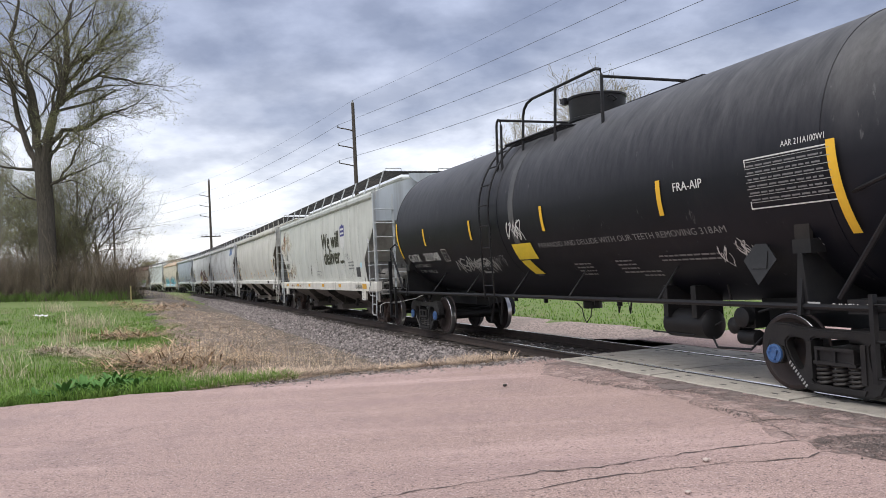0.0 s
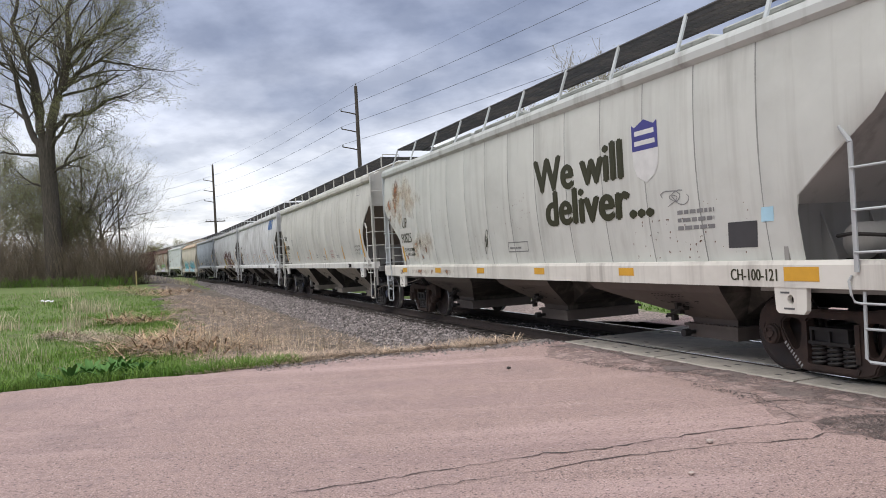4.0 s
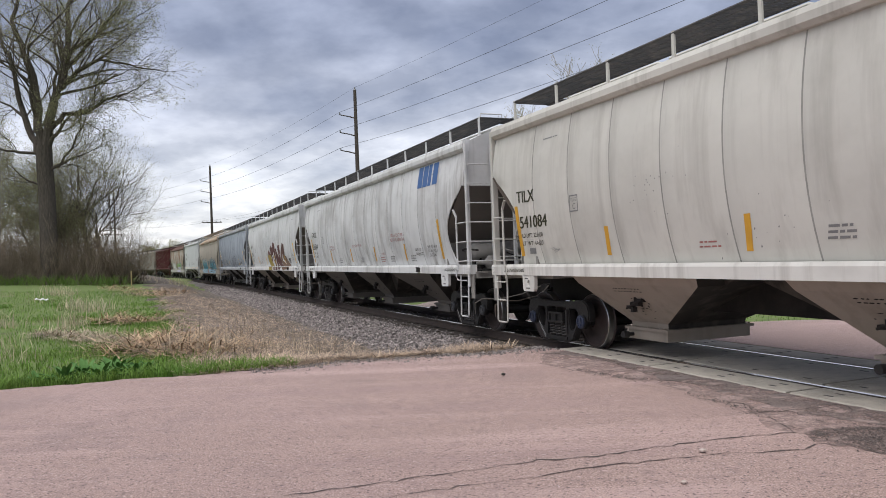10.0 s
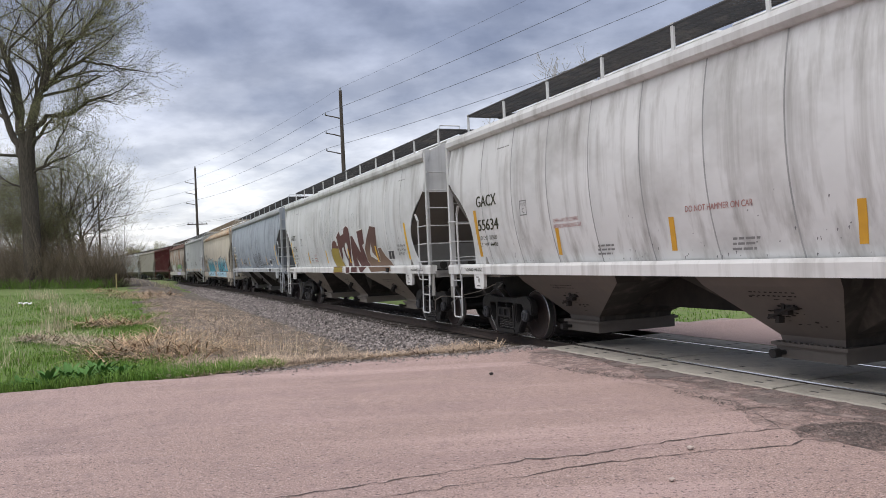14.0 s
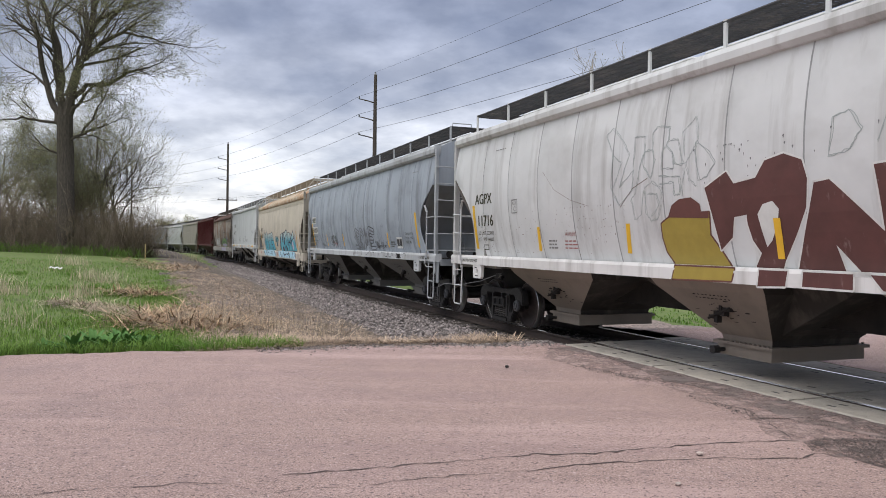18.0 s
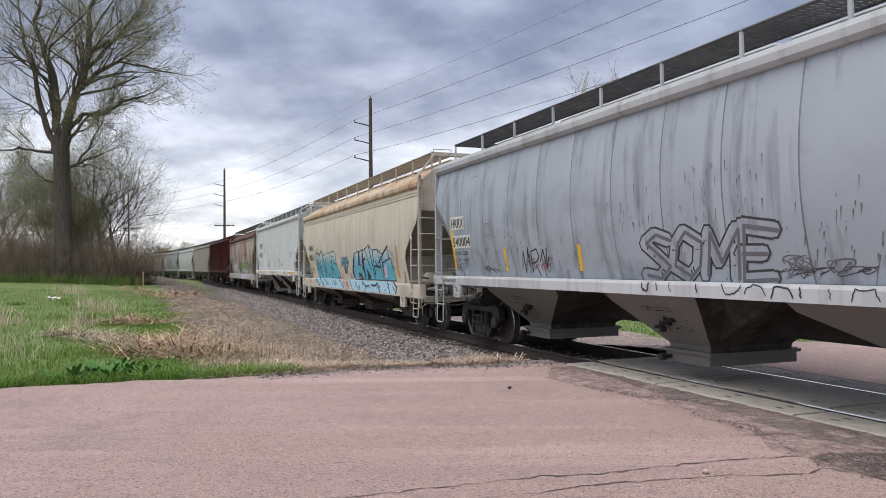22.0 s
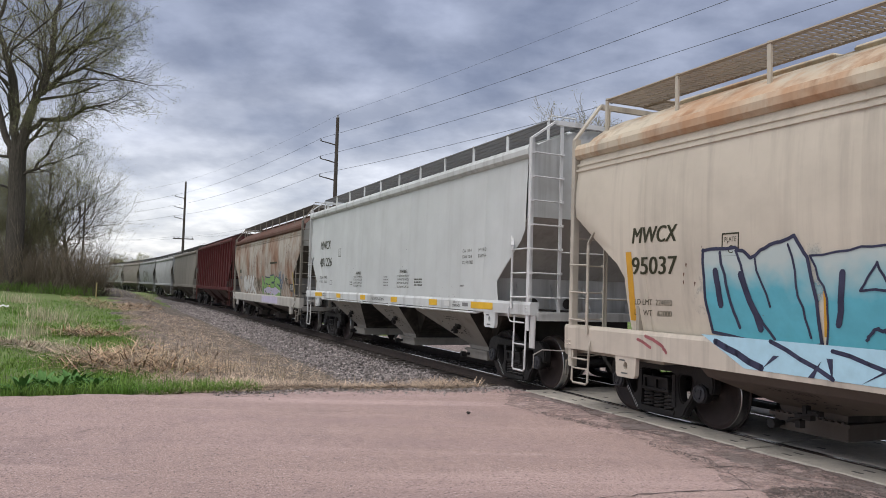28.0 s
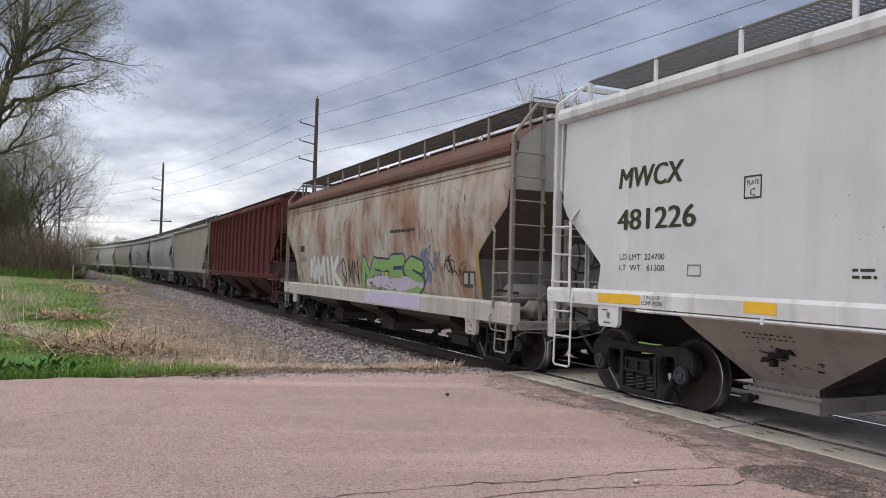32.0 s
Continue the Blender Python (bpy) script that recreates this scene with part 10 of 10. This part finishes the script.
cottonwood(-31.3, 60.0, 5)
small_tree(-29.4, 66.0, 10.0, 11, 0.0, "bare dark tree beside the brush", 3, True, thin=0.008)
for k, (x, y, h, lf) in enumerate([(-31.0, 67, 13.5, 0.7), (-34.4, 67, 12, 0.7), (-38.5, 66, 9, 0.4), (-32.2, 63, 8.0, 0.6), (-41, 68, 12, 0.6), (-45, 70, 12, 0.5), (-34.0, 63, 7.5, 0.7), (-38, 74, 13, 0.6), (-50, 70, 12, 0.4), (-30.8, 62.5, 6.0, 0.6)] ):
    small_tree(x, y, h, 40 + k, lf, "slender tree with first pale leaves in the brush")
brush("brush", [(x, 59.5 + (i % 3) * 1.5, 1.7) for i, x in enumerate(np.arange(-54, -26.0, 1.1))] + [(x, 64 + (i % 2) * 2, 2.0) for i, x in enumerate(np.arange(-60, -28.5, 1.6))] + [(-25.6, 60.5, 1.0), (-25.2, 62, 0.8)], "dense brown leafless brush along the meadow", M["brush"], 200, 4.2, 0.48, 0.010)
brush("thicket", [(x, 61.5 + (i % 3) * 1.6, 1.5) for i, x in enumerate(np.arange(-44, -27.0, 1.15))], "taller brown thicket between the trees", M["brush"], 90, 6.6, 0.34, 0.012)
brush("brush_edge", [(x, 57.9 + (i % 2) * 0.6, 1.3) for i, x in enumerate(np.arange(-54, -25, 1.2))], "low fresh green growth under the brush", M["grass"], 60, 0.9, 0.5, 0.02)
small_tree(12.5, 80.0, 15.5, 75, 0.35, "pale bare tree with first buds beyond the railway", 4, False, 0.05, 0.022, 10)
small_tree(18.2, 78.0, 18.4, 71, 0.35, "pale bare tree with first buds beyond the railway", 4, False, 0.05, 0.022, 10)
small_tree(23.0, 84.0, 18.5, 72, 0.35, "pale bare tree with first buds beyond the railway", 4, False, 0.05, 0.022, 10)
small_tree(-97.0, 250.0, 10.0, 73, 0.25, "distant bare tree beyond the railway", 3, False, 0.12, 0.03)
small_tree(-91.0, 255.0, 9.0, 74, 0.25, "distant bare tree beyond the railway", 3, False, 0.12, 0.03)
r_ = np.random.default_rng(5)
n_ = 62000
o_ = 6.0 + 24 * r_.random(n_) ** 1.15
s_ = road_edge(o_) + 0.05 + 40 * r_.random(n_) ** 1.6
blob = [(r_.uniform(8, 24), r_.uniform(50, 80), r_.uniform(0.5, 1.2)) for _ in range(26)]
near_blob = np.min([np.hypot((o_ - a), (s_ - b) * 0.8) / c for a, b, c in blob], 0)
keep = ((near_blob > 0.7 + 0.4 * r_.normal(0, 0.5, n_)) | (s_ - road_edge(o_) < 0.8)) & ((o_ > 6.7 + 0.35 * np.sin(s_ * 0.9)) | (s_ - road_edge(o_) < 0.9))
scatter("meadow_grass", o_[keep], s_[keep], 0.085, 0.0065, 0.6, M["grass"], "short bright green spring grass", "grass", 1)
n_ = 16000
o_ = -5.0 - 30 * r_.random(n_) ** 1.3
scatter("far_grass", o_, 43.5 + 40 * r_.random(n_) ** 1.3, 0.075, 0.016, 0.7, M["grass"], "uneven spring grass beyond the railway", "grass", 12)
n_ = 15000
o_ = 5.7 + 16 * r_.random(n_) ** 1.3
scatter("edge_grass", o_, road_edge(o_) + 0.02 + 0.8 * np.abs(r_.normal(0, 0.75, n_)), 0.15, 0.008, 0.8, M["grass"], "lush green grass along the road edge", "grass", 2)
n_ = 34000
o_ = 3.2 + 4.0 * r_.random(n_) ** 0.85
s_ = road_edge(o_) + 0.05 + 34 * r_.random(n_) ** 1.7
scatter("straw_litter", o_, s_, 0.36, 0.0056, 0.3, M["thatch"], "matted dry straw between meadow and ballast", "straw", 3, True, 0.005, 0.09)
n_ = 11000
o_ = 1.9 + 4.2 * r_.random(n_) ** 0.9
scatter("edge_straw", o_, road_edge(o_) + 0.08 + 2.3 * r_.random(n_) ** 1.4, 0.30, 0.0055, 0.3, M["thatch"], "matted dry straw along the road edge", "straw", 13, True, 0.05, 0.10)
o_ = np.concatenate([r_.normal(a, c * 0.45, 40) for a, b, c in blob])
s_ = np.concatenate([r_.normal(b, c * 0.6, 40) for a, b, c in blob])
scatter("straw_tufts", o_, s_, 0.24, 0.005, 0.6, M["straw"], "thin tufts of dry grass in the meadow", "straw", 7)
# coarse tussocks standing higher than the short grass
tus = [(r_.uniform(7.2, 22), 45.5 + 26 * r_.random() ** 1.4, r_.uniform(0.5, 1.5)) for _ in range(48)]
tus += [(9.6, 47.9, 1.2), (9.0, 48.2, 1.2), (8.6, 47.6, 1.0), (10.4, 48.6, 1.2), (8.2, 55.5, 1.3), (7.4, 57.0, 1.5), (7.6, 60.0, 1.8), (8.2, 63.0, 1.6), (7.9, 53.2, 1.2), (8.6, 52.4, 1.0), (11.4, 47.9, 1.0), (12.6, 48.6, 1.2)]
o_, s_ = clumps(tus, 210, 0.34, 78)
inside = s_ > road_edge(o_) + 0.05
scatter("tussock_grass", o_[inside], s_[inside], 0.125, 0.0075, 0.85, M["grass"], "coarse darker tussocks of spring grass", "grass", 79)
# fallen reeds: a heap by the road edge, a flattened line and two heaps farther off
o_, s_ = clumps([(8.2, 48.2, 0.8), (7.7, 47.6, 1.0), (7.2, 46.9, 1.0), (7.5, 48.6, 1.0), (6.7, 46.3, 0.9), (6.4, 47.6, 0.9), (7.9, 49.6, 0.8), (7.1, 50.2, 0.7)], 190, 0.42, 8)
scatter("reed_heap", o_, s_, 0.75, 0.011, 0.3, M["reed"], "heap of broken dry reeds near the road edge", "straw", 4, True, 0.02, 0.22)
o_, s_ = clumps([(8.5, 49.8, 0.8), (8.9, 50.7, 0.8), (9.3, 51.6, 0.8), (9.8, 52.6, 0.7), (10.3, 53.2, 0.6)], 240, 0.36, 18)
scatter("straw_line", o_, s_, 0.50, 0.007, 0.3, M["straw"], "flattened line of pale dry straw in the meadow", "straw", 14, True, 0.03, 0.16)
o_, s_ = clumps([(8.9, 57.2, 0.7), (8.4, 56.6, 0.7), (8.0, 56.0, 0.6), (9.4, 86, 1.6), (8.6, 83, 1.8), (7.8, 79, 1.7), (7.1, 75, 1.5), (5.8, 82, 1.6), (6.2, 78, 1.2)], 120, 0.42, 28)
scatter("reed_heap", o_, s_, 0.85, 0.014, 0.3, M["reed"], "heap of broken dry reeds in the meadow", "straw", 24, True, 0.03, 0.26)
o_, s_ = clumps([(9.9, 64.2, 1.3), (9.7, 63.0, 1.1), (10.5, 65.0, 1.0), (12.2, 77.6, 1.6), (12.4, 79.5, 1.5), (11.9, 56.6, 0.9), (12.5, 57.0, 0.8), (9.9, 55.9, 0.6), (4.5, 104, 2.0), (5.4, 96, 1.8), (3.4, 116, 2.0), (7.0, 104, 2.0)], 95, 0.36, 38)
scatter("dry_tufts", o_, s_, 0.46, 0.0075, 0.75, M["pale_straw"], "tall pale tufts of dry grass", "straw", 34)
o_, s_ = clumps([(10.35, 47.5, 1.0), (10.9, 48.0, 0.8), (11.4, 52.0, 0.9), (10.9, 50.4, 0.8), (8.6, 51.2, 0.5), (13.6, 51.0, 1.0)], 48, 0.40, 39)
scatter("dry_tufts", o_, s_, 0.24, 0.005, 0.8, M["pale_straw"], "short pale tufts of dry grass", "straw", 35)
# dark brown reeds strewn in to stand for the heaps' inner shadows
o_, s_ = clumps([(7.9, 47.8, 1.0), (7.4, 47.0, 1.0), (7.2, 48.4, 0.8), (8.3, 48.9, 0.8), (8.6, 56.8, 0.8), (8.5, 77.0, 1.6), (6.0, 84.5, 1.8), (7.6, 80, 1.6)], 130, 0.40, 48)
scatter("rotten_reeds", o_, s_, 0.55, 0.010, 0.3, M["brush"], "dark brown reeds added as shade within the dry heaps", "straw", 44, True, 0.015, 0.14)
o_, s_ = clumps([(5.6, 46.0, 1.0), (4.8, 45.4, 0.8), (5.9, 49.0, 1.0), (6.6, 46.6, 0.9), (4.4, 47.2, 0.6), (7.0, 47.0, 0.6), (12.8, 54.6, 1.2), (14.5, 49.0, 0.9), (6.6, 49.5, 1.0), (5.0, 52.0, 0.8), (4.5, 49.0, 0.8), (5.3, 58.0, 1.2), (5.2, 44.9, 1.0), (4.0, 45.4, 0.9), (6.2, 45.6, 1.0), (5.6, 47.4, 1.2)], 38, 0.42, 9)
scatter("dry_stalks", o_, s_, 0.34, 0.0055, 0.45, M["straw"], "upright dry grass stalks", "straw", 5)
ballast_stones()
for k, (o, ds) in enumerate(((8.1, 0.5), (8.35, 0.9), (8.6, 0.45), (8.85, 0.8), (9.1, 0.4), (8.45, 1.4), (7.9, 1.1), (9.5, 0.5))):
    broadleaf(o, float(road_edge(np.array(o))) + ds, 60 + k, 30, 0.36 if k < 6 else 0.24)
# ---- beyond the railway: long shed and parked vehicles ----
def shed():
    e = tagged(new("metal_shed"), "long low pale blue-grey metal shed with a white roof", "shed")
    wall = mat("pale blue sheet wall", (0.42, 0.47, 0.54), 0.6, 0, (0.36, 0.40, 0.47), 3, 0.6, 0.02, 20, stretch=(8, 8, 0.4))
    white = mat("white sheet roof", (0.78, 0.78, 0.78), 0.5, 0, (0.68, 0.68, 0.68), 2, 0.6)
    dark = mat("dark door", (0.10, 0.11, 0.13), 0.5)
    bm = bmesh.new()
    box(bm, -22, 22, -0.1, 14, 0, 3.6)
    part("wall", bm, wall, e)
    for k in range(44):
        bm = bmesh.new()
        box(bm, -21.9 + k, -21.8 + k, -0.16, -0.1, 0.0, 3.55)
        part("wall_rib", bm, wall, e)
    bm = bmesh.new()
    prism(bm, [(-0.6, 3.6), (7, 5.2), (14.6, 3.6), (14.6, 3.8), (7, 5.4), (-0.6, 3.85)], -22.4, 22.4, "x")
    part("roof", bm, white, e)
    for x, w in ((-14, 3.2), (-4, 3.2), (8, 1.0), (15, 3.2)):
        bm = bmesh.new()
        box(bm, x, x + w, -0.2, -0.12, 0, 2.7 if w > 2 else 2.05)
        part("door", bm, dark if w < 2 else white, e)
    e.matrix_basis = pose(52, 84, 0.0, 0, 0, -20)
    return e


def parked_car(x, y, turn, col, label):
    e = tagged(new("parked_car"), label, "car", "vehicles parked by the shed")
    body = mat("car paint " + label[:5], col, 0.3, 0.1, tuple(c * 0.85 for c in col), 2, 0.5)
    glass = mat("car glass " + label[:5], (0.03, 0.035, 0.04), 0.1)
    rubber = mat("tyre rubber " + label[:5], (0.03, 0.03, 0.03), 0.9)
    bm = bmesh.new()
    prism(bm, [(-2.2, 0.35), (2.2, 0.35), (2.25, 0.75), (1.3, 0.95), (0.7, 1.45), (-1.2, 1.48), (-2.0, 1.0), (-2.25, 0.85)], -0.88, 0.88)
    bmesh.ops.bevel(bm, geom=list(bm.edges), offset=0.06, segments=2, affect="EDGES")
    part("body", bm, body, e)
    for s_ in (1, -1):
        bm = bmesh.new()
        prism(bm, [(1.1, 0.98), (0.65, 1.38), (-1.1, 1.40), (-1.7, 1.02)], s_ * 0.87, s_ * 0.895)
        part("window", bm, glass, e)
        for x_ in (-1.35, 1.35):
            bm = bmesh.new()
            lathe(bm, [(s_ * 0.68, 0.2), (s_ * 0.70, 0.33), (s_ * 0.90, 0.33), (s_ * 0.91, 0.2)], "y", 18, (x_, 0, 0.33))
            part("wheel", bm, rubber, e)
    e.matrix_basis = pose(x, y, ground_z(x, y), 0, 0, turn)
    return e


shed()
parked_car(38.5, 72.5, -20, (0.33, 0.03, 0.03), "red parked car beside the metal shed")
parked_car(43.5, 71.0, -20, (0.62, 0.62, 0.62), "white parked car beside the metal shed")
parked_car(34.0, 74.0, -20, (0.05, 0.055, 0.07), "dark parked car beside the metal shed")
# litter in the meadow
bm = bmesh.new()
prism(bm, [(-0.28 + 0.07 * k, 0.02 + 0.03 * math.sin(k * 1.7)) for k in range(9)] + [(-0.28 + 0.07 * k, 0.035 + 0.03 * math.sin(k * 1.7)) for k in range(8, -1, -1)], -0.16, 0.16)
paper = tagged(part("litter_sheet", bm, mat("white litter", (0.7, 0.7, 0.7), 0.8)), "crumpled white sheet lying in the grass", "litter")
paper.matrix_basis = pose(-19.5, 37.0, ground_z(-19.5, 37.0) + 0.06, 10, 4, 30)
bm = bmesh.new()
tube(bm, [(0, 0, -0.2), (0, 0, 1.1)], 0.05, 8)
post = tagged(part("marker_post", bm, mat("faded yellow marker", (0.40, 0.31, 0.14), 0.7)), "short faded yellow marker post before the brush", "post")
post.location = (-23.3, 57.0, ground_z(-23.3, 57.0))
# ---- what moves: the train rolls past at a steady pace ----
def motions():
    for e, c, L in CARS:
        rows = []
        for k in range(33):
            t = float(k)
            a, b = on_track(c - SPEED * t - (L / 2 - 1.98)), on_track(c - SPEED * t + (L / 2 - 1.98))
            rows.append((t, pose((a[0] + b[0]) / 2, (a[1] + b[1]) / 2, 0, 0, 0, math.degrees(math.atan2(b[1] - a[1], b[0] - a[0])))))
        walk(e, rows)
    turn = math.degrees(SPEED / WHEEL_R)
    for w, x in WHEELSETS:
        walk(w, [(k * 4 / 30, pose(x, 0, WHEEL_R, 0, -turn * k * 4 / 30, 0)) for k in range(241)])


motions()
